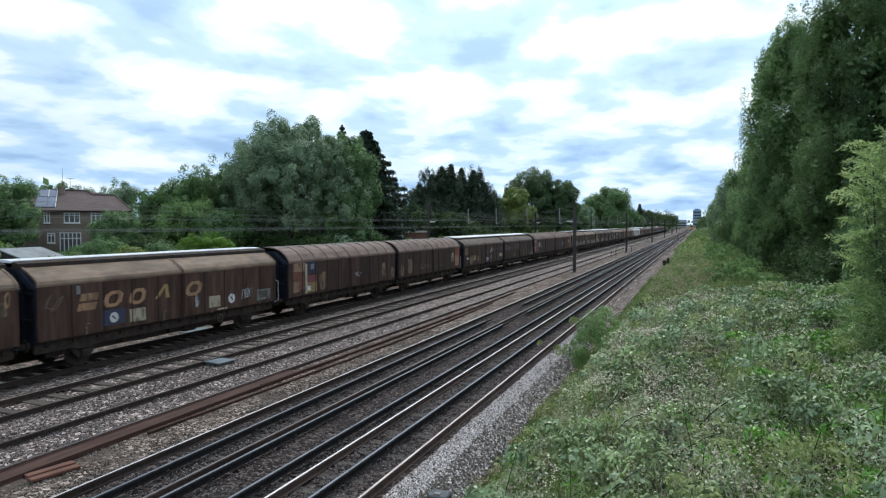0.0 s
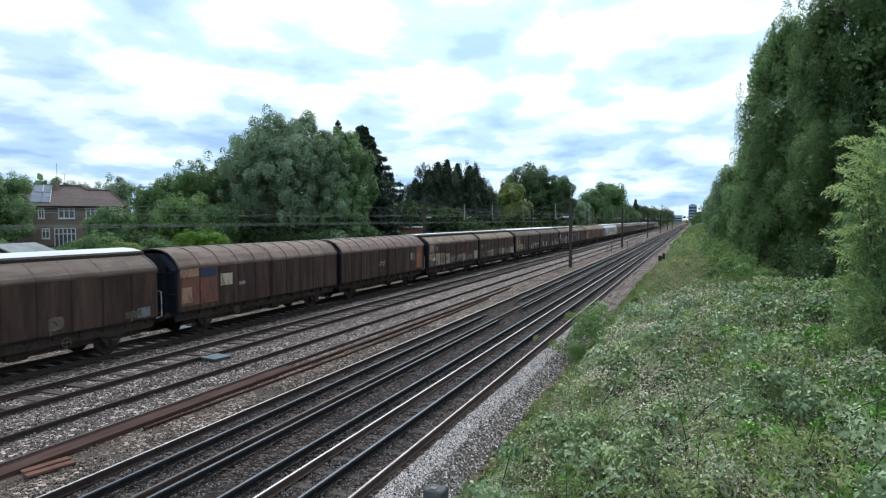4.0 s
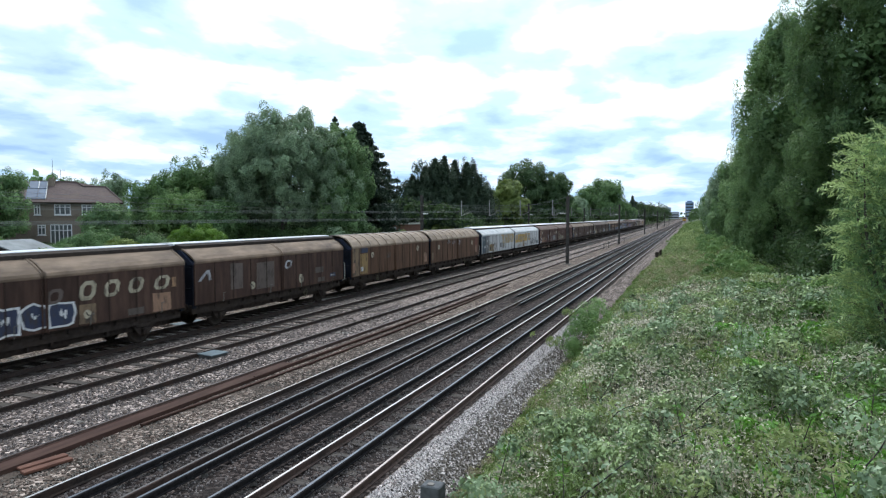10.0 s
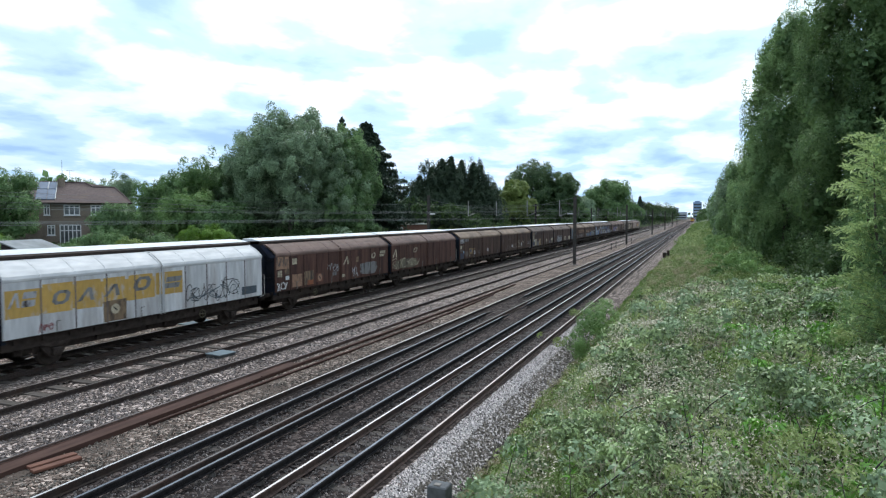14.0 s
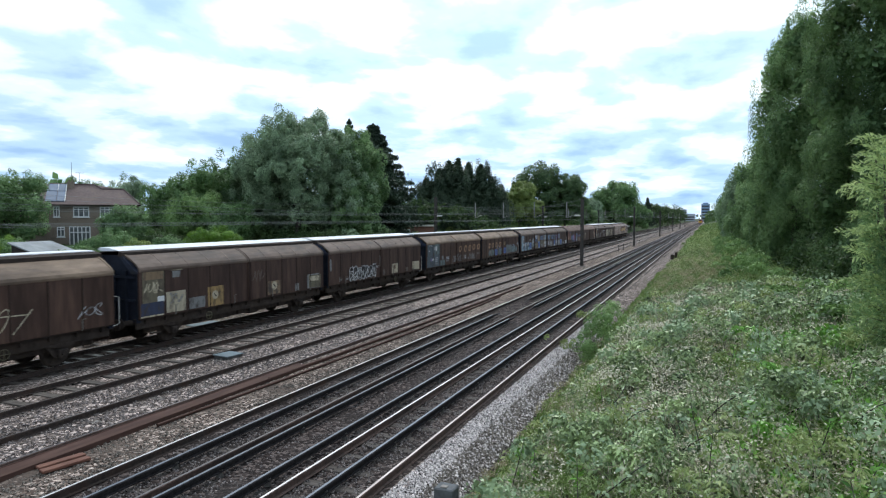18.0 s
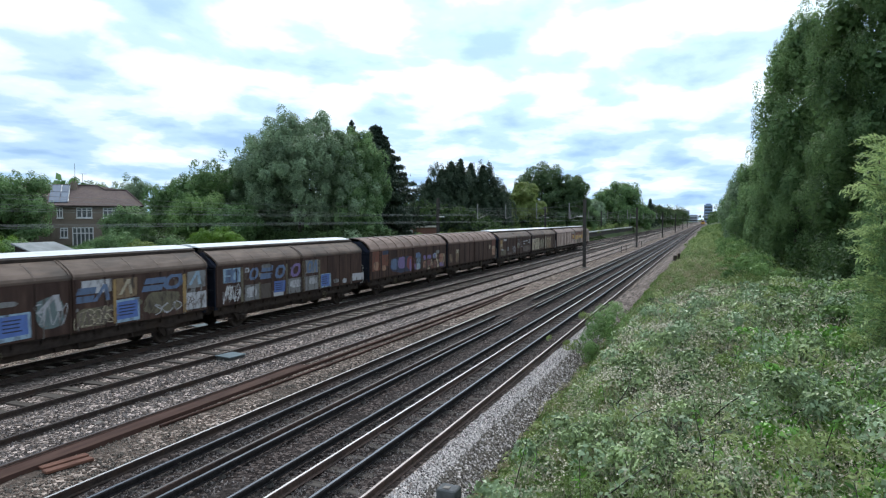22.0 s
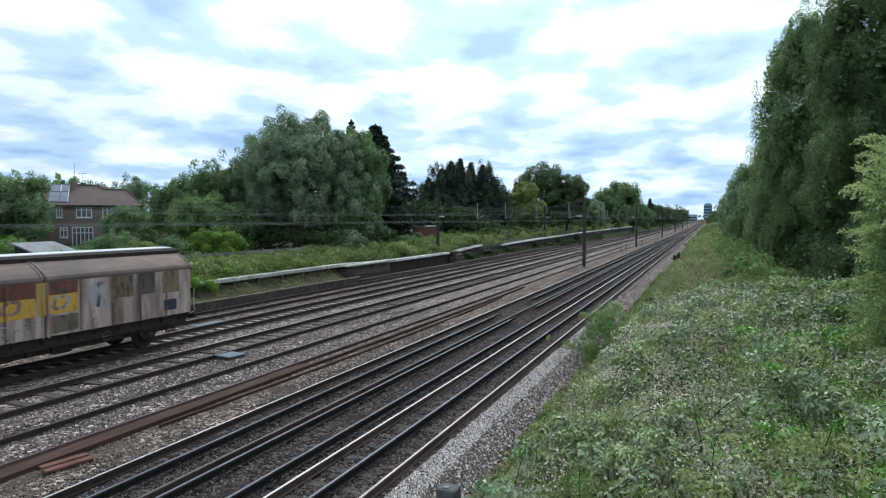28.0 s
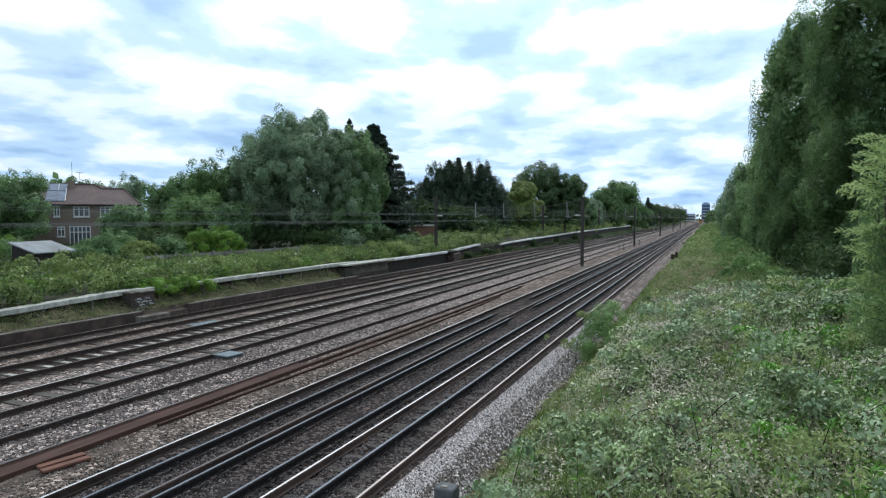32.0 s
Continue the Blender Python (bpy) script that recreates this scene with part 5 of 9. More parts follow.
def make_wall():
    w = thing("wall_west", "low dark brick retaining wall with a pale coping", "wall", kind="structure")
    ys = [-20, 22.6, 25.2, 43.4, 52.0, 63.5, 66.5, 190]
    part("wall_face", Shape().box(WALL_X - 0.3, WALL_X, -20, 15, -0.5, 0.62).box(WALL_X - 0.3, WALL_X, 15, 21, -0.5, 0.86).box(WALL_X - 0.3, WALL_X, 21, 42.6, -0.5, 1.02).mesh("wall_face", WALL_DARK), w)
    part("wall_face", Shape().box(WALL_X - 0.3, WALL_X + 0.02, 42.6, 66, -0.5, 0.93).box(WALL_X - 0.5, WALL_X - 0.2, 66, 74, -0.5, 0.8).box(WALL_X - 0.5, WALL_X - 0.2, 74, 100, -0.5, 1.0).box(WALL_X - 0.5, WALL_X - 0.2, 100, 140, -0.5, 1.22).box(WALL_X - 0.5, WALL_X - 0.2, 140, 250, -0.5, 1.5).mesh("wall_face", WALL_SHADE_BROWN), w)
    slab = Shape().box(-0.28, 0.32, 0.003, 1.197, -0.10, 0.13, 0.018).mesh("coping_slab", COPING)
    far_slab = Shape().box(-0.35, 0.30, 0.004, 1.196, -0.10, 0.12, 0.015).mesh("coping_slab", surface("coping_white", (0.62, 0.62, 0.60), (0.82, 0.81, 0.78), scale=5, rough=0.9, grime=(0.34, 0.34, 0.30), grime_at=(0.55, 0.75), vary=0.15))
    rnd = random.Random(9)
    y = 8.0
    while y < 250:
        if not 25.2 < y < 26.9 and not 77.0 < y < 86.0:
            line = [(8, -0.35), (17, -0.14), (22, 0.06), (43, 0.13), (52, -0.05), (64, 0.0), (68, 0.0), (77, 0.42), (86, 0.10), (94, 0.24), (112, 0.38), (150, 0.68), (192, 0.84), (254, 0.96)]
            dz = smooth_line(y, line) + rnd.uniform(-0.006, 0.006)
            rise = math.degrees(math.atan((smooth_line(y + 1.2, line) - smooth_line(y, line)) / 1.2))
            part("coping_slab", slab if y < 52 else far_slab, w, at=pose(WALL_X + rnd.uniform(-0.02, 0.02) + (-0.25 if y > 66 else 0), y, 0.99 + dz, rise + rnd.uniform(-0.3, 0.3), rnd.uniform(-0.7, 0.7), rnd.uniform(-0.25, 0.25)))
        y += 1.2
    post = Shape().box(-0.05, 0.05, -0.06, 0.06, -0.5, 0.5, 0.01).mesh("support_post", CONCRETE)
    for k in range(14):
        y = 9.2 + 2.4 * k
        if not 22 < y < 27.5:
            part("support_post", post, w, "stubby concrete post under the coping", at=pose(WALL_X + 0.22, y, 0.22 + 0.012 * (y - 9)))
    # the small platform with a slab roof, and its supports
    p = thing("trackside_refuge", "dark brick trackside refuge with a slab top", "refuge")
    part("brick_base", Shape().box(-27.2, -26.45, 43.2, 44.3, -0.5, 0.85, 0.02).mesh("brick_base", WALL_DARK), p)
    part("brick_base", Shape().box(-27.2, -26.75, 44.3, 51.2, -0.5, 0.15, 0.02).mesh("brick_base", KERB_DARK), p)
    part("slab_top", Shape().box(-27.4, -26.3, 43.0, 51.6, 1.0, 1.14, 0.02).mesh("slab_top", COPING), p, "pale concrete slab")
    part("lean_wall", Shape().box(-27.19, -26.95, 45.0, 51.4, 0.15, 0.95, 0.02).mesh("lean_wall", surface("render_brown", (0.11, 0.10, 0.085), (0.19, 0.17, 0.15), scale=3, rough=0.95, grime=(0.07, 0.06, 0.05)) ), p, "brown rendered panel")
    q = thing("collapsed_wall_pier", "crumbled dark brick pier beside the wall", "pier")
    part("shaft", Shape().box(-27.3, -26.3, 66.2, 68.4, -0.5, 0.85, 0.12).mesh("shaft", KERB_DARK), q)
    part("cap", Shape().box(-27.5, -26.5, 65.8, 67.6, 0.852, 1.15, 0.10).mesh("cap", WALL_SHADE_BROWN), q)
    # the pier with sprayed bricks
    b = thing("brick_pier", "dark brick pier sprayed with white graffiti", "pier")
    part("shaft", Shape().box(-27.1, -26.35, 22.85, 24.3, -0.5, 1.03, 0.02).mesh("shaft", WALL_DARK), b)
    part("cap", Shape().box(-27.3, -26.3, 22.8, 24.35, 1.035, 1.13, 0.03).mesh("cap", KERB_TOP), b, "worn grey stone cap")
    rnd = random.Random(12)
    blk, half = [Shape().box(-0.02, 0.02, 0.006, n - 0.006, 0.006, 0.150, 0.006).mesh("stone_block", KERB_DARK) for n in (0.362, 0.181)]
    for c in range(9):
        y = 22.85
        while y < 24.28:
            short = c % 2 and (y < 22.9 or y > 24.1)
            part("stone_block", half if short else blk, b, at=pose(-26.35 + rnd.uniform(-0.004, 0.004), y, -0.33 + 0.15 * c, 0, 0, rnd.uniform(-0.5, 0.5)))
            y += 0.181 if short else 0.362
    sh = Shape()
    for i in range(40):
        cy, cz = rnd.uniform(23.0, 24.15), 0.16 + 0.15 * (i % 5) + rnd.uniform(-0.03, 0.03)
        L, a = rnd.uniform(0.05, 0.14), rnd.choice((0, 0, 0.15, -0.2, 1.2))
        dy, dz = L * math.cos(a), L * math.sin(a)
        sh.add([(-26.326, cy - dy, cz - dz - 0.03), (-26.326, cy + dy, cz + dz - 0.03), (-26.326, cy + dy, cz + dz + 0.03), (-26.326, cy - dy, cz - dz + 0.03)], [(0, 1, 2, 3)])
    part("graffiti", sh.mesh("graffiti", surface("spray_white", (0.4, 0.4, 0.4), (0.6, 0.6, 0.6), scale=9, grime=(0.06, 0.05, 0.045), grime_scale=4)), b, "white sprayed marks")
    tagged(b.children[-1], kind="stuff")
    part("foot", Shape().box(-26.6, -25.72, 23.2, 26.0, -0.5, -0.02, 0.02).mesh("foot", KERB_DARK), b)
    part("foot_slab", Shape().box(-25.68, -25.15, 22.5, 24.2, -0.5, 0.02, 0.02).mesh("foot_slab", KERB_TOP), b, "worn pale concrete slab")
    # cable trough at the wall's foot
    tr = thing("cable_trough", "dark stained concrete kerb and cable trough beside the track", "kerb", kind="structure")
    lid = Shape().box(-0.22, 0.22, 0.005, 0.99, -0.15, 0.25, 0.012).mesh("trough_lid", KERB_DARK)
    kerb = Shape().box(-0.16, 0.16, 0.001, 0.999, -0.45, 0.20, 0.01).mesh("kerb_block", KERB_DARK)
    cap = Shape().box(-0.19, 0.14, 0.001, 0.999, 0.202, 0.216, 0.005).mesh("kerb_cap", KERB_TOP)
    rnd = random.Random(3)
    for k in range(110):
        if k < 36:
            if not 15 <= k <= 17:
                b = part("kerb_block", kerb, tr, at=pose(-25.85 + rnd.uniform(-0.008, 0.008), 8 + k, rnd.uniform(-0.006, 0.006), 0, rnd.uniform(-0.8, 0.8), 0))
                part("kerb_cap", cap, b)
            continue
        part("trough_lid", lid, tr, at=pose(-25.95 + rnd.uniform(-0.02, 0.02), 8 + k, -0.30 + rnd.uniform(-0.01, 0.01), 0, rnd.uniform(-1.5, 1.5), 0))


make_wall()

# the house with its hipped roof
BRICK = surface("house_brick", (0.195, 0.155, 0.125), (0.30, 0.24, 0.195), scale=9, rough=0.9, grime=(0.13, 0.095, 0.07), grime_scale=0.5, bump=0.004)
TILES = surface("roof_tiles", (0.088, 0.062, 0.058), (0.145, 0.104, 0.097), scale=5, rough=0.85, grime=(0.15, 0.108, 0.088), grime_scale=0.4, bump=0.01)
FRAME_WHITE = surface("window_white", (0.66, 0.66, 0.66), (0.8, 0.8, 0.8), scale=8, rough=0.5)
PANE = surface("window_pane", (0.055, 0.062, 0.068), (0.16, 0.17, 0.175), scale=1.6, rough=0.15, spec=0.6)
GLASS = surface("window_glass", (0.02, 0.024, 0.028), (0.04, 0.046, 0.052), scale=1.0, rough=0.06, spec=0.8)
SOLAR = surface("solar_panel", (0.06, 0.085, 0.14), (0.10, 0.135, 0.20), scale=1.0, rough=0.22, spec=0.45)


def window(parent, x, z, wd, ht, cols, transom=True, depth=0.0, sill=True):
    """In a wall that faces -y at y = 0."""
    t = 0.13
    xs = [x] + [v for k in range(cols) for v in (x + (wd - t) * k / cols + t, x + (wd - t) * (k + 1) / cols)] + [x + wd]
    zs = [z, z + t] + ([z + ht * 0.68, z + ht * 0.68 + t * 0.8] if transom else []) + [z + ht - t, z + ht]
    n = len(xs)
    vs = [(u, y, v) for y in (-0.06, 0.05) for v in zs for u in xs]
    solid = [(i, j) for j in range(len(zs) - 1) for i in range(n - 1) if i % 2 == 0 or j % 2 == 0]
    fs = [(j * n + i, j * n + i + 1, (j + 1) * n + i + 1, (j + 1) * n + i) for i, j in solid]
    m = n * len(zs)
    fs += [tuple(m + q for q in reversed(c)) for c in fs]
    fs += [(i, i + 1, m + i + 1, m + i) for i in range(n - 1)] + [(m - n + i, m + m - n + i, m + m - n + i + 1, m - n + i + 1) for i in range(n - 1)]
    f = Shape().add(vs, fs)
    w = part("window", f.mesh("window", FRAME_WHITE), parent, "white framed casement window")
    for k in range(cols):
        cx = x + (wd - t) * k / cols
        part("pane", Shape().box(cx + t, cx + (wd - t) / cols, -0.01, 0.01, z + t, z + ht - t).mesh("pane", PANE), w)
    if sill:
        part("sill", Shape().box(x - 0.08, x + wd + 0.08, -0.16, 0.0, z - 0.07, z).mesh("sill", FRAME_WHITE), w)
    return w


def make_house():
    h = thing("house", "brown brick semi-detached house with a hipped tiled roof and solar panels", "house", at=pose(-69.9, 49.6, 1.25, 0, 0, 49.0) @ Matrix.Diagonal((0.84, 1.0, 1.0, 1.0)))
    # local x to the right along the front, -y towards the railway
    part("wall", Shape().box(0.0, 11.1, 0.0, 8.5, -1.0, 5.25).mesh("wall", BRICK), h)
    sh = Shape()
    e, zr = 0.45, 7.75
    x0, x1, y0, y1, ze = -e, 11.1 + e, -e, 8.5 + e, 5.2
    sh.add([(x0, y0, ze), (x1, y0, ze), (x1, y1, ze), (x0, y1, ze), (-0.2, 4.2, zr), (5.5, 4.2, zr), (6.5, 3.4, 7.2), (9.3, 3.4, 7.2)],
           [(0, 1, 7, 6, 5, 4), (1, 2, 7), (2, 3, 4, 5, 6, 7), (3, 0, 4), (3, 2, 1, 0)])
    part("roof", sh.mesh("roof", TILES), h)
    part("gutter", Shape().box(x0, x1, y0 - 0.1, y0, ze - 0.1, ze + 0.02).mesh("gutter", BLACK_STEEL), h)
    for p, q in (((x1, y0, ze + 0.03), (9.3, 3.4, 7.25)), ((9.3, 3.4, 7.25), (6.5, 3.4, 7.25)), ((6.5, 3.4, 7.25), (5.5, 4.2, zr + 0.04)), ((5.5, 4.2, zr + 0.04), (-0.2, 4.2, zr + 0.04))):
        part("ridge_tile", Shape().tube([p, q], 0.09, 6).mesh("ridge_tile", TILES), h)
    ch = part("chimney", Shape().box(2.15, 2.95, 3.2, 4.0, 5.8, 8.05, 0.03).box(2.08, 3.02, 3.13, 4.07, 7.9, 8.05).mesh("chimney", BRICK), h)
    part("pot", Shape().tube([(2.38, 3.6, 8.0), (2.38, 3.6, 8.3)], 0.12, 8).tube([(2.74, 3.6, 8.0), (2.74, 3.6, 8.3)], 0.12, 8).mesh("pot", BRICK), ch)
    # solar panels on the slope to the left of the chimney
    def on(x, u, lift=0.10):
        return (x, y0 + 4.65 * u, ze + lift + 2.55 * u)
    for a, b in ((-0.25, 1.02), (1.08, 2.0)):
        for u, v in ((0.13, 0.60), (0.63, 0.97)):
            sh = Shape().add([on(a, u), on(b, u), on(b, v), on(a, v), on(a, u, 0.04), on(b, u, 0.04), on(b, v, 0.04), on(a, v, 0.04)], [(0, 1, 2, 3), (0, 4, 5, 1), (1, 5, 6, 2), (2, 6, 7, 3), (3, 7, 4, 0)])
            part("solar_panel", sh.mesh("solar_panel", SOLAR), h, "blue grey solar panel")
    for x, u, v in ((2.06, 0.12, 0.98), (1.05, 0.63, 0.97)):
        part("panel_rail", Shape().tube([on(x, u), on(x, v)], 0.05, 5).mesh("panel_rail", FRAME_WHITE), h, "white panel edging")
    part("side_roof", Shape().add([(-3.6, y0, ze), (x0, y0, ze), (-0.2, 4.2, zr), (-4.4, 4.2, zr), (-3.6, y1, ze), (x0, y1, ze)], [(0, 1, 2, 3), (3, 2, 5, 4)]).mesh("side_roof", TILES), h)
    part("side_wall", Shape().box(-3.3, -0.01, 0.3, 8.2, -1.0, 5.2).mesh("side_wall", BRICK), h)
    window(h, 0.7, 3.75, 0.75, 1.25, 2), window(h, 3.05, 3.75, 1.95, 1.25, 3), window(h, 6.3, 3.75, 1.8, 1.25, 3), window(h, 9.2, 3.85, 1.4, 1.1, 2)
    window(h, 2.5, 0.3, 2.6, 2.4, 5, sill=False), window(h, 1.05, 1.45, 0.95, 1.2, 2)
    part("aerial", Shape().tube([(2.7, 3.6, 8.0), (2.7, 3.6, 10.4)], 0.025, 5).mesh("aerial", BLACK_STEEL), h)
    yg = Shape().tube([(3.6, 4.4, 7.5), (3.6, 4.4, 9.2)], 0.025, 5).tube([(3.15, 4.4, 9.2), (4.15, 4.4, 9.2)], 0.02, 5)
    for k in range(5):
        yg.tube([(3.25 + 0.2 * k, 4.1, 9.2), (3.25 + 0.2 * k, 4.7, 9.2)], 0.012, 4)
    part("aerial", yg.mesh("aerial", BLACK_STEEL), h)


make_house()


def make_shed():
    felt = surface("shed_felt", (0.20, 0.215, 0.22), (0.30, 0.315, 0.32), scale=1.2, rough=0.85, grime=(0.16, 0.165, 0.165))
    wood = surface("shed_wood", (0.018, 0.015, 0.013), (0.040, 0.033, 0.029), scale=4, rough=0.9, stretch=(5, 5, 0.4))
    s = thing("garden_shed", "dark timber garden shed with a grey felt roof", "shed", at=pose(-45.2, 30.9, 1.15, 0, 0, 12.7))
    part("wall", Shape().add([(-1.95, 0.15, -0.6), (-0.15, 0.15, -0.6), (-0.15, 3.9, -0.6), (-1.95, 3.9, -0.6), (-1.95, 0.15, 1.80), (-0.15, 0.15, 1.18), (-0.15, 3.9, 1.18), (-1.95, 3.9, 1.80)],
                                [(3, 2, 1, 0), (4, 5, 6, 7), (0, 1, 5, 4), (1, 2, 6, 5), (2, 3, 7, 6), (3, 0, 4, 7)]).mesh("wall", wood), s)
    for k in range(13):
        part("board", Shape().box(-0.15, -0.12, 0.16 + 0.285 * k, 0.42 + 0.285 * k, -0.5, 1.16).mesh("board", wood), s)
    part("roof", Shape().add([(-2.15, 0, 1.93), (0.1, 0, 1.16), (0.1, 4.1, 1.16), (-2.15, 4.1, 1.93), (-2.15, 0, 1.84), (0.1, 0, 1.07), (0.1, 4.1, 1.07), (-2.15, 4.1, 1.84)],
                                [(0, 1, 2, 3), (4, 7, 6, 5), (0, 4, 5, 1), (1, 5, 6, 2), (2, 6, 7, 3), (3, 7, 4, 0)]).mesh("roof", felt), s, "grey felt roof")
    # garden fence
    fwood = surface("fence_wood", (0.17, 0.16, 0.14), (0.29, 0.275, 0.245), scale=4, rough=0.9, stretch=(5, 5, 0.4), grime=(0.08, 0.075, 0.06), vary=0.15)
    f = thing("garden_fence", "weathered brown wooden panel fence", "fence")
    edge = [(0.02, -0.3)] + [p for k in range(7) for p in ((0.035, -0.2 + 0.19 * k), (0.018, -0.03 + 0.19 * k))] + [(0.02, 1.15)]
    panel = Shape().extrude_y(edge + [(-x, z) for x, z in reversed(edge)], [0.0, 1.78])
    pm, qm = panel.mesh("fence_panel", fwood), Shape().box(-0.06, 0.06, -0.06, 0.06, -0.5, 1.3, 0.01).mesh("fence_post", fwood)
    for k in range(20):
        m = pose(-37.6 + 0.10 * k, 33.0 + 1.85 * k, 0.92, 0, 0, -3)
        part("fence_panel", pm, f, at=m), part("fence_post", qm, f, at=m)
    # low brick building by the far mast
    b = thing("brick_outbuilding", "low red brick outbuilding with a flat pale roof", "outbuilding", at=pose(-39.3, 78.0, 1.36, 0, 0, 22.7))
    red = surface("outhouse_brick", (0.17, 0.08, 0.06), (0.25, 0.13, 0.10), scale=8, rough=0.9)
    part("wall", Shape().box(0, 5.2, 0, 3, -0.5, 2.35).mesh("wall", red), b)
    part("roof", Shape().box(-0.2, 5.4, -0.2, 3.2, 2.35, 2.55).mesh("roof", COPING), b, "pale flat roof")
    window(b, 0.75, 1.15, 0.95, 0.85, 1)


make_shed()


# trees and bushes, from the house towards the distance
def make_left_trees():
    tree("lime_tree", "large grey green lime tree with a broad dense crown", (-43.2, 60.6, 1.0), 15, 0.45,
         [(0, 0, 8.8, 5.6, 5.0, 6.2), (-4.2, -1.0, 6.5, 3.6, 3.0, 4.2), (-1.6, -0.6, 12.0, 3.4, 3.4, 3.0), (1.2, 0.4, 12.1, 3.2, 3.2, 3.0), (-3.9, -1.5, 10.4, 3.0, 3.0, 2.6), (3.6, 1.4, 10.6, 3.0, 3.0, 2.8),
          (4.4, 1.7, 6.4, 3.4, 3.4, 4.2), (0.5, -1.2, 5.8, 4.2, 3.2, 4.2), (-6.0, -1.4, 5.0, 3.0, 2.6, 3.6), (2.2, -3.0, 9.8, 3.0, 2.8, 2.5), (-1.6, -3.6, 9.2, 3.2, 2.8, 2.7), (-3.0, 0.4, 2.8, 3.6, 2.2, 2.4), (2.5, 2.4, 2.8, 3.6, 2.2, 2.4), (5.6, 3.6, 2.6, 2.2, 2.0, 2.6)], "lime", 1100, 128000, 0.21, 0.58, 11, stretch=(1, 1, 1.3), core=0.10, ragged=0.28, inner=12000)
    tree("ash_tree", "tall fresh green ash tree beside a lime tree", (-38.6, 64.5, 1.0), 14, 0.4,
         [(0, 0, 8.4, 3.4, 3.4, 5.0), (-1.2, -0.8, 11.4, 2.4, 2.4, 2.2), (1.1, 0.5, 10.2, 2.0, 2.0, 2.6), (1.9, 0.8, 6.8, 2.0, 2.0, 3.2), (0.6, -1.6, 5.0, 3.0, 2.6, 4.0), (1.6, -0.5, 2.4, 2.4, 2.2, 2.2)], "ash", 560, 52000, 0.23, 0.50, 12, stretch=(1, 1, 1.5), core=0.10, ragged=0.30, inner=6000)
    conifer("spruce", "dark slender spruce with drooping boughs", (-40.3, 73.0, 1.0), 16.0, 15.0, "spruce", 80000, 13, leaf=0.40, tiers=30, taper=0.8)
    conifer("spruce", "dark slender spruce with a thin pointed top", (-43.0, 71.5, 1.0), 16.6, 7.5, "spruce", 20000, 14, leaf=0.34, tiers=28)
    # darker trees and hedges between the house and the lime
    spots = [(-58.5, 58.5, 9.2, 9.6, "mid", 21), (-53.2, 57.6, 11.0, 9.6, "mid", 22), (-50.0, 62.0, 12.6, 10.0, "mid", 23), (-55.8, 60.5, 9.6, 9.0, "mid", 36), (-61.5, 61.0, 8.4, 8.0, "mid", 37), (-58.6, 50.6, 3.4, 4.2, "fresh", 24), (-55.6, 47.6, 4.9, 4.6, "ash", 25), (-50.0, 51.5, 6.6, 6.6, "fresh", 26),
             (-66.8, 43.6, 9.0, 7.2, "ash", 27), (-71.0, 44.0, 8.6, 6.4, "lime", 35), (-77.5, 41.5, 8.2, 8.0, "lime", 28), (-69.0, 42.0, 3.6, 4.5, "fresh", 29), (-73.0, 63.0, 9.8, 6.0, "lime", 30), (-66.5, 64.5, 7.6, 6.0, "mid", 31), (-46.0, 52.5, 5.4, 6.0, "mid", 32),
             (-84, 50, 9.0, 9.0, "mid", 33), (-88, 66, 10.0, 12.0, "mid", 34)]
    for x, y, h, w, kind, seed in spots:
        tree("garden_tree", "dense green garden tree with a rounded crown", (x, y, 1.15), h, 0.2, round_lobes(w, 0.2, h, seed), kind, 360, 19000, 0.22, 0.48, seed, stretch=(1, 1, 1.25), ragged=0.34, inner=3600)
    bush("clipped_bush", "bright green rounded garden bush", (-39.2, 43.0, 1.15), [(0, 0, 1.6, 2.0, 2.0, 1.3), (0.9, 0.4, 1.3, 1.5, 1.5, 1.1), (-1.0, -0.4, 1.3, 1.5, 1.5, 1.1)], "bright", 130, 17000, 0.12, 0.32, 41)
    for x, y, w, h, kind, seed in ((-49.2, 37.2, 1.8, 1.1, "mid", 42), (-46.2, 38.4, 2.0, 2.4, "ash", 43), (-43.4, 38.6, 1.5, 1.7, "yellow", 44), (-42.0, 40.6, 1.6, 1.9, "mid", 45), (-56.5, 33.0, 3.2, 2.4, "bright", 46), (-59, 37.5, 2.4, 1.7, "mid", 47),
                                   (-52.0, 41.5, 2.0, 1.6, "mid", 48), (-63.0, 40.0, 2.4, 1.8, "bright", 49), (-47.5, 44.5, 2.4, 2.4, "shade", 50), (-34.6, 57.0, 1.8, 2.2, "lime", 53), (-32.5, 66.5, 1.6, 1.7, "mid", 54)):
        bush("garden_shrub", "leafy green shrub by a garden fence", (x, y, 1.15), [(0, 0, h * 0.5, w * 0.75, w * 0.75, h * 0.5), (w * 0.4, 0.2, h * 0.4, w * 0.5, w * 0.5, h * 0.38), (-w * 0.4, -0.2, h * 0.42, w * 0.5, w * 0.5, h * 0.4)], kind, 70, 5200, 0.16, 0.45, seed)
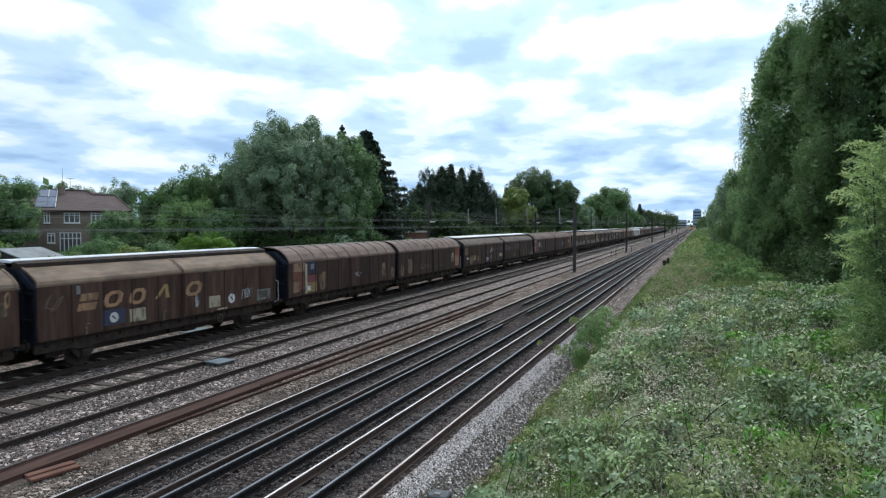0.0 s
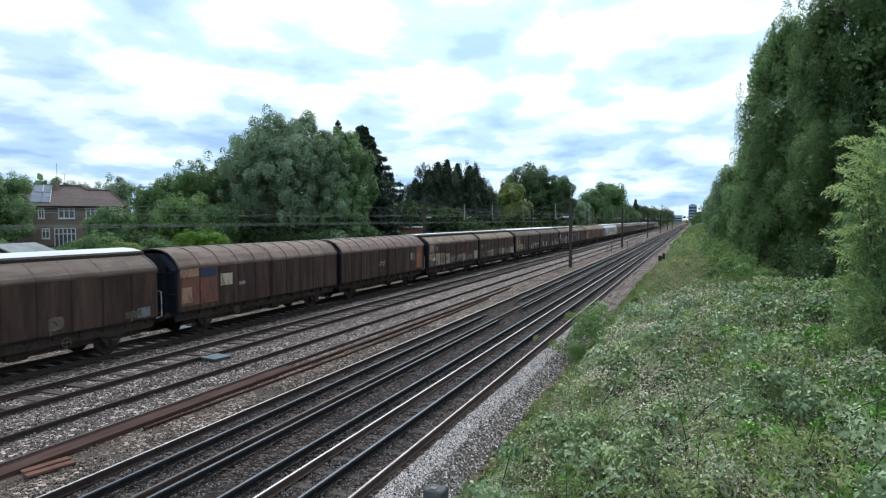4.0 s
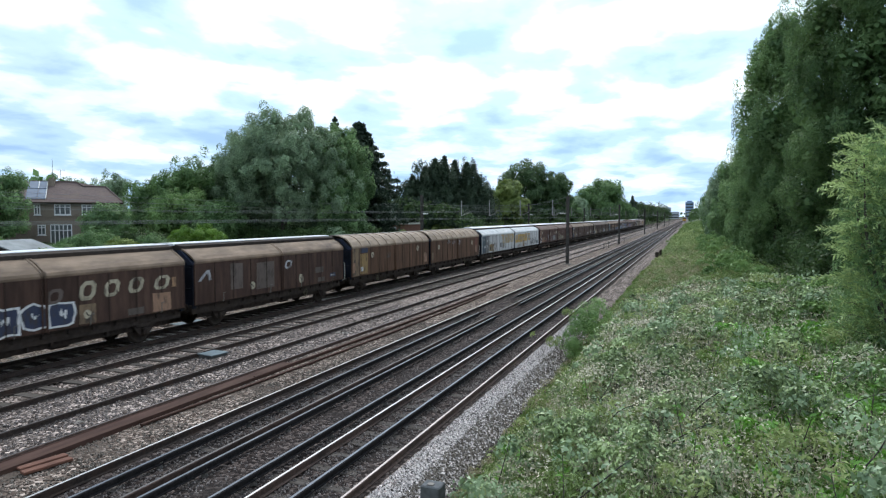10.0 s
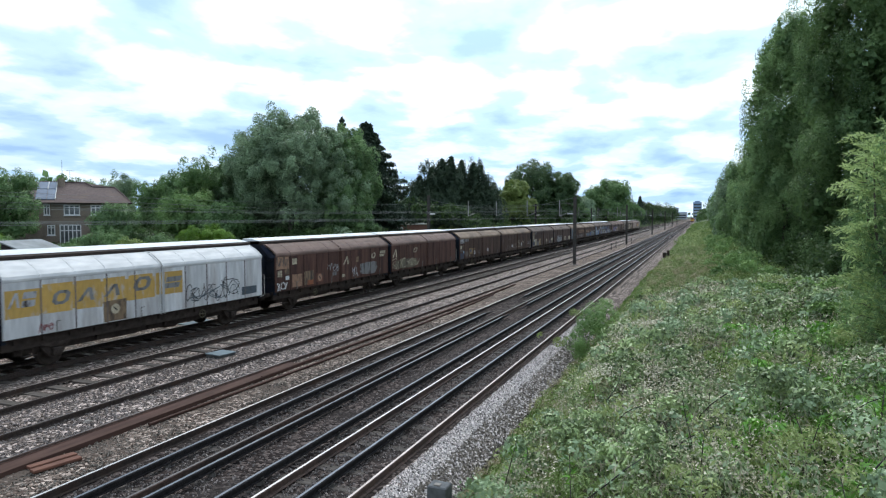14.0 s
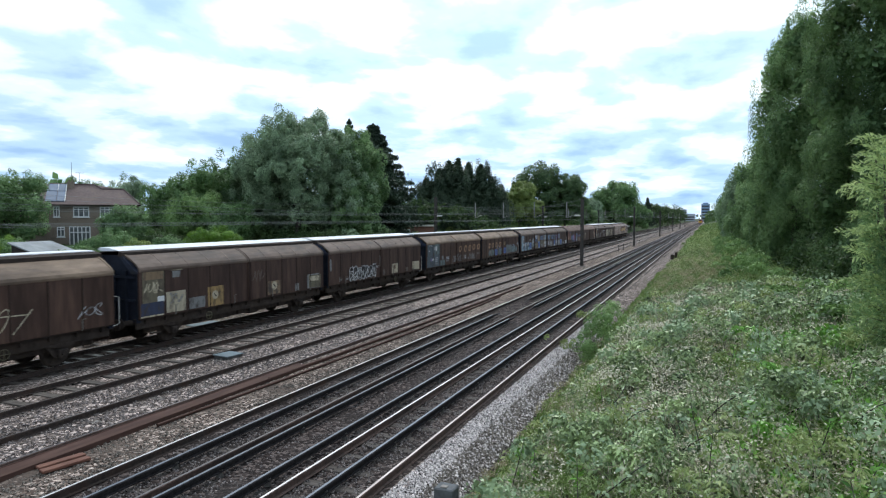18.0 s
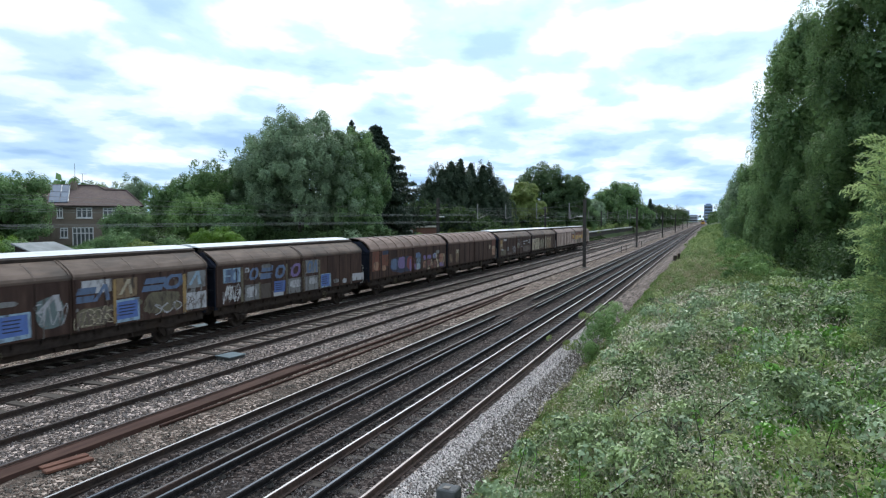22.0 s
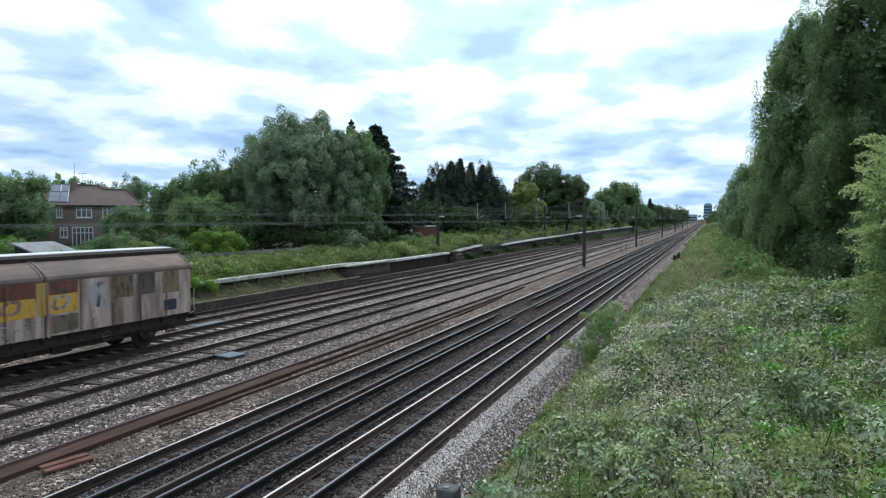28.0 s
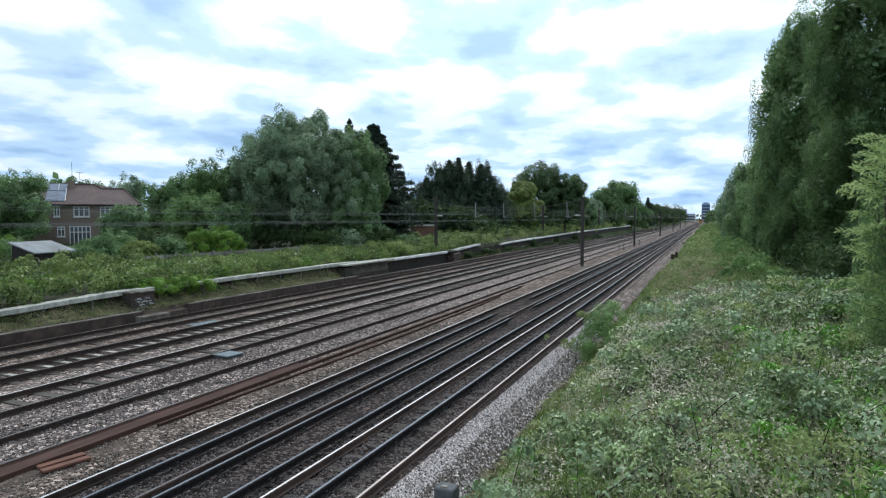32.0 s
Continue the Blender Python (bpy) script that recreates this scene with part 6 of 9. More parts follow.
    # the dark cypress group
    for x, y, h, w, seed in ((-43.6, 96.0, 9.0, 9.0, 61), (-41.4, 97.0, 12.0, 9.5, 62), (-39.2, 98.0, 13.2, 9.5, 63), (-37.2, 98.8, 12.6, 9.0, 64), (-34.6, 100.2, 12.2, 8.5, 65), (-32.6, 101.5, 9.5, 8.0, 66)):
        tree("cypress", "dark dense cypress in a tall hedge group", (x, y, 1.2), h * 0.92, 0.25, tower_lobes(w * 0.66, h * 0.92, seed, 6, 0.3), "cypress", 260, 20000, 0.30, 0.6, seed, stretch=(0.8, 0.8, 2.0), aspect=0.35, core=0.15)
    for x, y, h, w, seed in ((-41.0, 96.4, 11.8, 6.5, 162), (-39.6, 97.4, 13.2, 6.5, 163), (-38.2, 98.0, 13.6, 6.5, 164), (-36.6, 98.6, 12.9, 6.0, 165), (-34.8, 99.6, 12.6, 6.0, 166), (-33.4, 100.8, 10.6, 5.5, 167), (-42.8, 95.6, 10.2, 6.0, 168)):
        conifer("cypress", "dark pointed cypress rising out of a hedge group", (x, y, 1.2), h, w * 1.25, "cypress", 15000, seed, leaf=0.34, tiers=26, bare=0.2)
    far = [("birch", "yellow", -33.0, 117.0, 11.0, 8.0, 71), ("oak", "oak", -33.6, 133.5, 16.5, 13.0, 72), ("oak", "oak", -28.4, 136.0, 14.0, 10.0, 73), ("oak", "oak", -38.0, 132.0, 11.5, 9.0, 74),
           ("maple", "mid", -28.8, 216.6, 16.0, 18.0, 75), ("maple", "lime", -34.0, 190.0, 9.0, 12.0, 76), ("maple", "mid", -31.0, 165.0, 8.0, 9.0, 77), ("maple", "mid", -27.5, 255.0, 8.6, 15.0, 78), ("maple", "shade", -27.5, 320.0, 9.6, 18.0, 79),
           ("maple", "shade", -28.0, 400.0, 9.2, 24.0, 80), ("maple", "shade", -27.0, 500.0, 9.4, 28.0, 81), ("maple", "shade", -36.0, 280.0, 10.6, 18.0, 82), ("maple", "lime", -52.0, 120.0, 9.0, 14.0, 83), ("maple", "mid", -47.0, 150.0, 10.0, 14.0, 84)]
    for name, kind, x, y, h, w, seed in far:
        tree(name + "_tree", {"birch": "yellow green birch tree with loose foliage", "oak": "tall dark green oak with a rounded crown", "maple": "round green lineside maple tree"}[name], (x, y, 1.2), h, 0.3,
             round_lobes(w, 0.1, h, seed), kind, 260, 26000 if y < 180 else 16000, 0.36 if y < 180 else 0.62, 0.085 * w, seed, core=0.15)
    conifer("spruce", "small dark pointed spruce in the distance", (-22.8, 273.0, 1.2), 12.0, 8.0, "spruce", 4000, 85, leaf=0.7, tiers=16)


make_left_trees()

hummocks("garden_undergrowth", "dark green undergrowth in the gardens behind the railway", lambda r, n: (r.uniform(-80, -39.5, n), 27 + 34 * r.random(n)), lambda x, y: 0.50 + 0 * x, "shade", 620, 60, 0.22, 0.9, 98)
# dark fill below the crowns, shade put into the leaf colour
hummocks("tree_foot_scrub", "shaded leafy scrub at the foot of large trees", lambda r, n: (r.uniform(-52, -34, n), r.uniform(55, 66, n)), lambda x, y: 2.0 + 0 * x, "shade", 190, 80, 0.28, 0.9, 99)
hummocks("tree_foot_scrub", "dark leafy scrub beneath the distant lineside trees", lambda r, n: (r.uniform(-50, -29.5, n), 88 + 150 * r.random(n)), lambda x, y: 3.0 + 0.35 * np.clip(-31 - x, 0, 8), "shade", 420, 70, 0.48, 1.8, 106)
# the weedy bank behind the wall
hummocks("bramble_bank", "tangled bramble and weeds along the top of the wall", lambda r, n: (-27.5 - 11 * r.random(n) ** 1.2, 6 + 74 * r.random(n)), lambda x, y: 0.74 - 0.14 * np.clip((-29.0 - x) / 4, 0, 1) + 0.35 * np.clip((33 - y) / 4, 0, 1) * np.clip((-28.5 - x) / 3, 0, 1) + 0.15 * np.clip((y - 50) / 6, 0, 1), "bank", 1250, 95, 0.15, 0.45, 91, lumps=1.1)
hummocks("bramble_bank", "fresh green bramble shoots over the wall", lambda r, n: (-27.35 - 9 * r.random(n) ** 1.3, 6 + 60 * r.random(n)), lambda x, y: 0.70 - 0.30 * np.clip((-29.0 - x) / 4, 0, 1), "bright", 240, 80, 0.12, 0.36, 92)
hummocks("bramble_bank", "pale yellow green leaves in the bank growth", lambda r, n: (-27.5 - 9 * r.random(n) ** 1.3, 6 + 74 * r.random(n)), lambda x, y: 0.75 - 0.28 * np.clip((-29.0 - x) / 4, 0, 1), "weed", 260, 80, 0.11, 0.32, 97, aspect=0.3)
hummocks("bramble_bank", "grey green leafy growth on top of the wall", lambda r, n: (-27.5 - 10 * r.random(n) ** 1.2, 6 + 60 * r.random(n)), lambda x, y: 0.80 - 0.25 * np.clip((-29.0 - x) / 4, 0, 1), "nettle", 200, 80, 0.15, 0.45, 103, aspect=0.6)
hummocks("bramble_bank", "long arching grass in the growth on the wall", lambda r, n: (-27.5 - 7 * r.random(n) ** 1.2, 28 + 50 * r.random(n)), lambda x, y: 0.72 + 0 * x, "grass", 330, 100, 0.34, 0.45, 105, aspect=0.06, flat=1.3, lumps=1.2)

def make_bindweed():
    """White trumpet blooms dotted over the growth on the wall."""
    rng = np.random.default_rng(104)
    n = 20
    x, y = -27.6 - 6 * rng.random(n) ** 1.5, 14 + 36 * rng.random(n)
    q = np.stack([x, y, np.array([ground_z(a, b) for a, b in zip(x, y)]) + 0.78 + 0.25 * rng.random(n)], 1)
    thing("bindweed_blooms", "white bindweed blooms over the bramble bank", "blossom", kind="stuff", data=quads("bindweed_blooms", leaf_quads(rng, q, rng.normal(0, 0.4, q.shape) + [0.8, -0.6, 0.4], 0.12 * rng.uniform(0.6, 1.3, n), 0.9), PETAL))


make_bindweed()
hummocks("lineside_scrub", "distant green scrub beside the railway", lambda r, n: (r.uniform(-42, -27.4, n), 150 + 190 * r.random(n)), lambda x, y: 1.5 + 0 * x, "bank", 260, 50, 0.5, 1.2, 108)
hummocks("bank_tufts", "distant grass and weeds on the railway bank", lambda r, n: (r.uniform(-3.8, 7, n), 120 + 330 * r.random(n) ** 1.3), lambda x, y: 0.7 + 0.1 * np.clip(x, 0, 6), "grass", 300, 50, 0.6, 1.0, 137, aspect=0.25)
thicket("wall_foot_weeds", "straw and green weeds along the far foot of the wall", lambda r, n: (r.uniform(-27.6, -26.2, n), 66 + 100 * r.random(n) ** 1.3), lambda x, y: 0.35 + 0.5 * np.clip((-26.4 - x), 0, 1), "straw", 2600, 0.26, 100, lumps=1.4, aspect=0.15)
hummocks("lineside_scrub", "tall lineside scrub along the far side of the railway", lambda r, n: (r.uniform(-40, -27.6, n), 72 + 150 * r.random(n) ** 1.3), lambda x, y: 1.5 * np.clip((y - 74) / 22, 0.3, 1), "bank", 420, 90, 0.24, 0.8, 93)
hummocks("lineside_scrub", "tall leafy scrub round the foot of a mast", lambda r, n: (r.uniform(-36, -28.0, n), 56 + 22 * r.random(n)), lambda x, y: 0.85 + 0 * x, "bank", 170, 110, 0.17, 0.55, 102, lumps=0.8)
hummocks("lineside_scrub", "pale dry grass and tall weeds in the lineside scrub", lambda r, n: (r.uniform(-33, -27.7, n), 58 + 90 * r.random(n) ** 1.3), lambda x, y: 0.95 + 0 * x, "weed", 240, 90, 0.26, 0.55, 101, aspect=0.14, flat=1.2)
thicket("wall_foot_weeds", "dry grass and weeds at the foot of the wall", lambda r, n: (r.uniform(-27.15, -26.1, n), 8 + 35 * r.random(n)), lambda x, y: 0.14 + 0.40 * np.clip((-26.3 - x), 0, 1), "straw", 12000, 0.26, 94, lumps=0.9, aspect=0.05)
thicket("wall_foot_weeds", "green weeds on the slope below the coping", lambda r, n: (r.uniform(-27.15, -26.1, n), 8 + 36 * r.random(n)), lambda x, y: 0.14 + 0.45 * np.clip((-26.3 - x), 0, 1), "grass", 6500, 0.26, 95, lumps=0.9, aspect=0.06)
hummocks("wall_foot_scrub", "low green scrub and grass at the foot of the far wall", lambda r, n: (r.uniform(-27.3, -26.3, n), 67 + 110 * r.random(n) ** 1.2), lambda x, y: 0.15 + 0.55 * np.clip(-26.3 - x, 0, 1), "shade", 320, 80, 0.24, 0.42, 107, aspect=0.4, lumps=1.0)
for k, (x, y, r) in enumerate(((-26.6, 71.5, 0.5), (-26.9, 79.0, 0.6), (-26.8, 88.5, 0.5), (-26.7, 103.0, 0.8), (-26.9, 122.0, 0.7), (-26.8, 139.0, 0.9))):
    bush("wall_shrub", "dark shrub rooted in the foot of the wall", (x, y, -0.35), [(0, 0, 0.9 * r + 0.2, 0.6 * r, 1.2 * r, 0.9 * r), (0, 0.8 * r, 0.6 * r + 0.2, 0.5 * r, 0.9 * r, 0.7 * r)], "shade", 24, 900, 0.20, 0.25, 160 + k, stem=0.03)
bush("bramble_bush", "green bramble spilling over the wall coping", (-27.2, 26.4, 0.75), [(0, 0, 0.35, 0.75, 1.5, 0.5), (-0.3, 0.9, 0.45, 0.7, 0.9, 0.5), (0.25, -0.4, 0.05, 0.5, 1.0, 0.45), (0.1, 1.9, 0.2, 0.6, 0.9, 0.45), (-0.2, -1.6, 0.4, 0.6, 0.9, 0.4)], "bright", 90, 9000, 0.13, 0.25, 96)

# ---------------------------------------------------------------- the bank on the near side
def column_lobes(profile, seed, levels=9):
    """A crown that hangs in plumes: lumps all round a stack. profile: heights and half widths."""
    rnd, out = random.Random(seed), []
    z0, z1 = profile[0][0], profile[-1][0]
    dz = (z1 - z0) / levels
    for i in range(levels):
        z = z0 + dz * (i + 0.5)
        wide = smooth_line(z, profile)
        out.append((0, 0, z, wide * 0.62, wide * 0.62, dz * 0.9))
        for k in range(7):
            a = 2 * math.pi * (k + 0.5 * (i % 2)) / 7 + rnd.uniform(-0.25, 0.25)
            rr, q = wide * rnd.uniform(0.24, 0.42), wide * rnd.uniform(0.58, 0.74)
            out.append((q * math.cos(a), q * math.sin(a), z + rnd.uniform(-0.5, 0.5) * dz, rr, rr, dz * rnd.uniform(0.7, 1.15)))
    return out


def make_right_trees():
    w = dict(stretch=(0.8, 0.8, 1.7), aspect=0.36, droop=0.9)
    row = [(8.9, 41.0, [(0.8, 3.2), (3.0, 4.2), (8.0, 4.5), (13.0, 4.1), (16.5, 2.9), (18.6, 1.2)], "willow_shaded", 1150, 190000, 0.135, 0.50, "huge grey green willow with foliage to the ground", 101),
           (6.0, 53.5, [(0.9, 2.5), (3.5, 3.2), (8.0, 3.5), (12.0, 3.3), (14.8, 2.5), (16.8, 1.5), (18.2, 0.5)], "willow", 800, 125000, 0.145, 0.50, "tall narrow willow with drooping plumes", 102),
           (14.6, 50.0, [(1.0, 4.0), (9.0, 5.0), (16.0, 3.6), (20.0, 1.4)], "willow", 260, 26000, 0.30, 0.9, "broad tall willow behind a lineside row", 106),
           (6.2, 68.0, [(0.8, 2.8), (5.0, 3.3), (8.5, 2.6), (10.6, 1.0)], "willow", 300, 34000, 0.26, 0.6, "tall green willow in a lineside row", 110),
           (5.4, 84.0, [(0.8, 2.6), (5.0, 3.1), (8.5, 2.5), (10.4, 1.0)], "willow", 260, 24000, 0.32, 0.65, "tall green willow in a lineside row", 103),
           (5.0, 108.0, [(0.8, 3.0), (5.0, 3.6), (8.5, 2.8), (10.2, 1.2)], "lime", 280, 17000, 0.42, 0.8, "tall green poplar in a lineside row", 104),
           (5.3, 140.0, [(0.8, 3.0), (5.0, 4.0), (8.5, 3.0), (10.0, 1.2)], "mid", 220, 11000, 0.5, 0.9, "distant green poplar in a lineside row", 105),
           (7.2, 185.0, [(0.8, 4.0), (5.0, 5.0), (8.5, 4.0), (10.5, 1.5)], "mid", 200, 8000, 0.65, 1.2, "distant green poplar in a lineside row", 109)]
    for x, y, profile, kind, clumps, n, leaf, cr, label, seed in row:
        tree("willow_tree" if "willow" in kind else "poplar_tree", label, (x, y, 0.95), profile[-1][0], 0.4, column_lobes(profile, seed), kind, clumps, n, leaf, cr, seed, core=0.12, ragged=0.35, inner=n // 8, **w)
    tree("willow_tree", "small willow leaning out of the thicket", (7.3, 31.0, 1.0), 7, 0.25, column_lobes([(0.4, 1.2), (2.5, 1.9), (4.6, 1.5), (6.2, 0.6)], 107, 5), "willow_shaded", 220, 26000, 0.15, 0.40, 107, core=0.12, **w)


def make_sapling():
    """A young willow: many long arching shoots set with narrow leaves."""
    rng, rnd = np.random.default_rng(108), random.Random(108)
    t = thing("willow_sapling", "pale green young willow with feathery shoots", "tree", at=pose(4.15, 16.4, 0.9))
    for k in range(7):
        a = 2 * math.pi * k / 7
        part("stem", Shape().tube([(0, 0, -0.3), (0.25 * math.cos(a), 0.25 * math.sin(a), 1.8), (0.7 * math.cos(a), 0.7 * math.sin(a), 3.6), (0.8 * math.cos(a), 0.8 * math.sin(a), 5.2)], [0.06, 0.045, 0.03, 0.012], 6).mesh("stem", BARK), t)
    ps, ns, ts, twigs = [], [], [], Shape()
    for k in range(560):
        z, a = rnd.uniform(0.2, 5.6), rnd.uniform(0, 2 * math.pi)
        inner = rnd.uniform(0.1, 0.75) * smooth_line(z, [(0, 0.7), (2.5, 1.1), (4.5, 1.0), (6, 0.5)])
        out, lift = rnd.uniform(0.55, 1.15), rnd.uniform(0.25, 1.0)
        foot = np.array((inner * math.cos(a), inner * math.sin(a), z))
        aim = np.array((out * math.cos(a + rnd.uniform(-0.5, 0.5)), out * math.sin(a + rnd.uniform(-0.5, 0.5)), lift))
        u = np.linspace(0.15, 1.0, 30)
        path = foot + np.outer(u, aim) * 0.8 - np.outer(u ** 2.4, (0, 0, 0.35 * out))
        if k % 3 == 0:
            twigs.tube([tuple(path[i]) for i in (0, 14, 29)], [0.008, 0.006, 0.002], 4, False)
        way = np.gradient(path, axis=0)
        way /= np.linalg.norm(way, axis=1, keepdims=True)
        side = np.cross(way, rng.normal(size=(30, 3)))
        side /= np.linalg.norm(side, axis=1, keepdims=True)
        tip = way * 0.75 + side * 0.65
        ps.append(path + tip * 0.05), ts.append(tip), ns.append(np.cross(tip, side) + rng.normal(0, 0.25, (30, 3)))
    p, tip, n = np.concatenate(ps), np.concatenate(ts), np.concatenate(ns)
    tip /= np.linalg.norm(tip, axis=1, keepdims=True)
    b = np.cross(n, tip)
    b /= np.linalg.norm(b, axis=1, keepdims=True)
    size = rng.uniform(0.09, 0.17, len(p))[:, None]
    co = np.empty((len(p), 4, 3))
    co[:, 0], co[:, 2] = p - tip * size * 0.5, p + tip * size * 0.5
    co[:, 1], co[:, 3] = p + b * size * 0.13, p - b * size * 0.13
    tagged(part("twig_work", twigs.mesh("twig_work", BARK), t), kind="stuff")
    tagged(part("crown", quads("crown", co.reshape(-1, 3), LEAF["willow_light"]), t), kind="stuff")
    n = 15000
    z = rng.uniform(0.0, 5.4, n)
    a, r = rng.uniform(0, 2 * math.pi, n), np.interp(z, [0, 2.5, 4.5, 6], [1.3, 1.25, 1.0, 0.4]) * rng.uniform(0.1, 1.0, n) ** 0.6
    q = np.stack([r * np.cos(a), r * np.sin(a), z + 0.25 * np.sin(5 * a + 3 * z)], 1)
    tagged(part("inner_leaves", quads("inner_leaves", leaf_quads(rng, q, rng.normal(0, 0.8, (n, 3)) + [0, 0, 0.4], rng.uniform(0.08, 0.16, n), 0.26, -0.5), LEAF["willow"]), t), kind="stuff")


make_right_trees()
make_sapling()


def bank_region(rng, n, near=5.0, far=34.0, left=-3.5, right=11.0):
    y = near + (far - near) * rng.random(n) ** 1.5
    x = left + 0.4 * rng.normal(size=n) * 0.5 + (right - left) * rng.random(n) * np.clip(0.35 + y / far, 0, 1)
    return x, y


def bank_height(x, y):
    edge = np.clip((x + 3.9) / 1.6, 0.12, 1.0)
    return edge * (0.95 - 0.25 * np.clip((y - 24) / 10, 0, 1))


def leaf_by_distance(x, y):
    return 0.052 + 0.0031 * y


hummocks("bramble_thicket", "dense grey green bramble thicket on the railway bank", lambda r, n: bank_region(r, n, 5.0, 36.0), bank_height, "bramble", 1750, 110, leaf_by_distance, lambda x, y: 0.17 + 0.007 * y, 111, aspect=0.5, lumps=1.1)
hummocks("bramble_thicket", "fresh bright green nettles and bindweed in the thicket", lambda r, n: bank_region(r, n, 5, 19, 0.6), lambda x, y: bank_height(x, y) * 1.08, "bramble_fresh", 560, 130, leaf_by_distance, lambda x, y: 0.24 + 0.006 * y, 112, aspect=0.75)
hummocks("bramble_thicket", "olive green dry foliage in the thicket", lambda r, n: bank_region(r, n, 5, 34), bank_height, "grass", 520, 80, lambda x, y: 0.10 + 0.0046 * y, lambda x, y: 0.24 + 0.006 * y, 116, aspect=0.12)
hummocks("bramble_thicket", "long grass blades and weeds along the bank edge", lambda r, n: (-3.6 + 1.8 * r.random(n), 5 + 24 * r.random(n) ** 1.3), bank_height, "weed", 260, 90, lambda x, y: 0.10 + 0.004 * y, lambda x, y: 0.22 + 0.006 * y, 123, aspect=0.10, flat=1.0)
hummocks("bramble_thicket", "dry straw coloured stems among the brambles", lambda r, n: bank_region(r, n, 5, 34, -3.7, 5.0), bank_height, "straw", 200, 60, lambda x, y: 0.09 + 0.004 * y, lambda x, y: 0.22 + 0.006 * y, 117, aspect=0.10, flat=1.0)
hummocks("bramble_thicket", "bramble thicket on the bank beside the viewpoint", lambda r, n: (r.uniform(-3.2, 10, n), r.uniform(-12, 5, n)), lambda x, y: bank_height(x, y) * 0.6, "bramble", 320, 60, 0.09, 0.4, 119, aspect=0.7)
hummocks("bramble_thicket", "pale yellow green fine leaved growth over the brambles", lambda r, n: bank_region(r, n, 5, 33, -3.6, 5.0), lambda x, y: bank_height(x, y) * 1.04, "weed", 420, 60, lambda x, y: 0.058 + 0.0036 * y, lambda x, y: 0.20 + 0.006 * y, 124, aspect=0.28, lumps=1.0)
hummocks("bramble_thicket", "soft grey green bramble leaves in rounded clumps over the thicket", lambda r, n: bank_region(r, n, 5.5, 34, -2.8, 9.0), lambda x, y: bank_height(x, y) * 1.12, "bramble_grey", 270, 95, lambda x, y: 0.052 + 0.0030 * y, lambda x, y: 0.22 + 0.007 * y, 125, aspect=0.6, lumps=1.1)
# the nettles' deep green also carries the trees' shade as colour
hummocks("nettle_thicket", "deep green nettles in the shade of the trees", lambda r, n: (1.3 + 7.0 * r.random(n), 8 + 21 * r.random(n)), lambda x, y: 0.95 + 0.15 * np.clip(x - 2.5, 0, 3), "nettle", 680, 110, leaf_by_distance, 0.45, 118, aspect=0.5)
hummocks("bank_tufts", "long arching grass tufts on the railway bank", lambda r, n: (r.uniform(-3.7, 3.5, n), 30 + 60 * r.random(n) ** 1.3), lambda x, y: np.clip((x + 4.2) / 1.5, 0.15, 1) * 0.75, "grass", 380, 110, 0.34, 0.5, 131, aspect=0.07, flat=1.2)
hummocks("bank_tufts", "dry pinkish straw grass on the railway bank", lambda r, n: (r.uniform(-3.8, 1.5, n), 29 + 42 * r.random(n) ** 1.2), lambda x, y: np.clip((x + 4.3) / 1.5, 0.15, 1) * 0.8, "straw", 150, 110, 0.30, 0.5, 132, aspect=0.06, flat=1.3)
hummocks("bank_tufts", "mixed grass and weeds along the far bank", lambda r, n: (r.uniform(-3.6, 6, n), 55 + 140 * r.random(n) ** 1.3), lambda x, y: np.clip((x + 4.2) / 1.5, 0.15, 1) * 0.8, "weed", 330, 80, 0.40, 0.7, 136, aspect=0.12, flat=1.1)
hummocks("bank_scrub", "leafy green scrub on the railway bank", lambda r, n: (r.uniform(0.6, 3.4, n), 36 + 70 * r.random(n) ** 1.3), lambda x, y: np.clip((x + 1.0) / 2.5, 0.2, 1) * 1.5, "fresh", 60, 130, 0.20, 0.5, 133, aspect=0.45)
hummocks("edge_weeds", "brown and straw weeds creeping over the ballast edge", lambda r, n: (-3.75 - 0.35 * r.random(n), 8 + 20 * r.random(n)), lambda x, y: 0.16 + 0 * x, "straw", 60, 90, 0.10, 0.24, 134, aspect=0.25)
hummocks("edge_weeds", "yellow green low weeds along the ballast edge", lambda r, n: (-3.4 - 0.5 * r.random(n) + 0.8 * r.random(n), 6 + 26 * r.random(n)), lambda x, y: 0.30 + 0 * x, "weed", 170, 90, 0.10, 0.28, 135, aspect=0.4)
thicket("bank_grass", "long green grass on the railway bank", lambda r, n: (r.uniform(-4.0, 5, n), 30 + 110 * r.random(n) ** 1.4), lambda x, y: np.clip((x + 4.4) / 1.5, 0.1, 1) * 0.65, "grass", 34000, 0.36, 113, lumps=0.7, aspect=0.08)
thicket("bank_grass", "dry straw coloured grass heads on the railway bank", lambda r, n: (r.uniform(-3.8, 2.5, n), 30 + 60 * r.random(n) ** 1.2), lambda x, y: np.clip((x + 4.2) / 1.5, 0.1, 1) * 0.8, "straw", 8000, 0.30, 114, lumps=0.6, aspect=0.07)
# leaf colour darkened to imitate shade at the foot of the willows
hummocks("hedge_undergrowth", "leafy undergrowth beneath the lineside trees, tree shade in its leaf colour", lambda r, n: (4.7 + 11 * r.random(n) ** 1.3, 30 + 150 * r.random(n) ** 1.4), lambda x, y: 2.4 * np.clip((x - 4.2) / 2.0, 0.25, 1), "shade", 420, 120, 0.25, 1.0, 115, aspect=0.45)


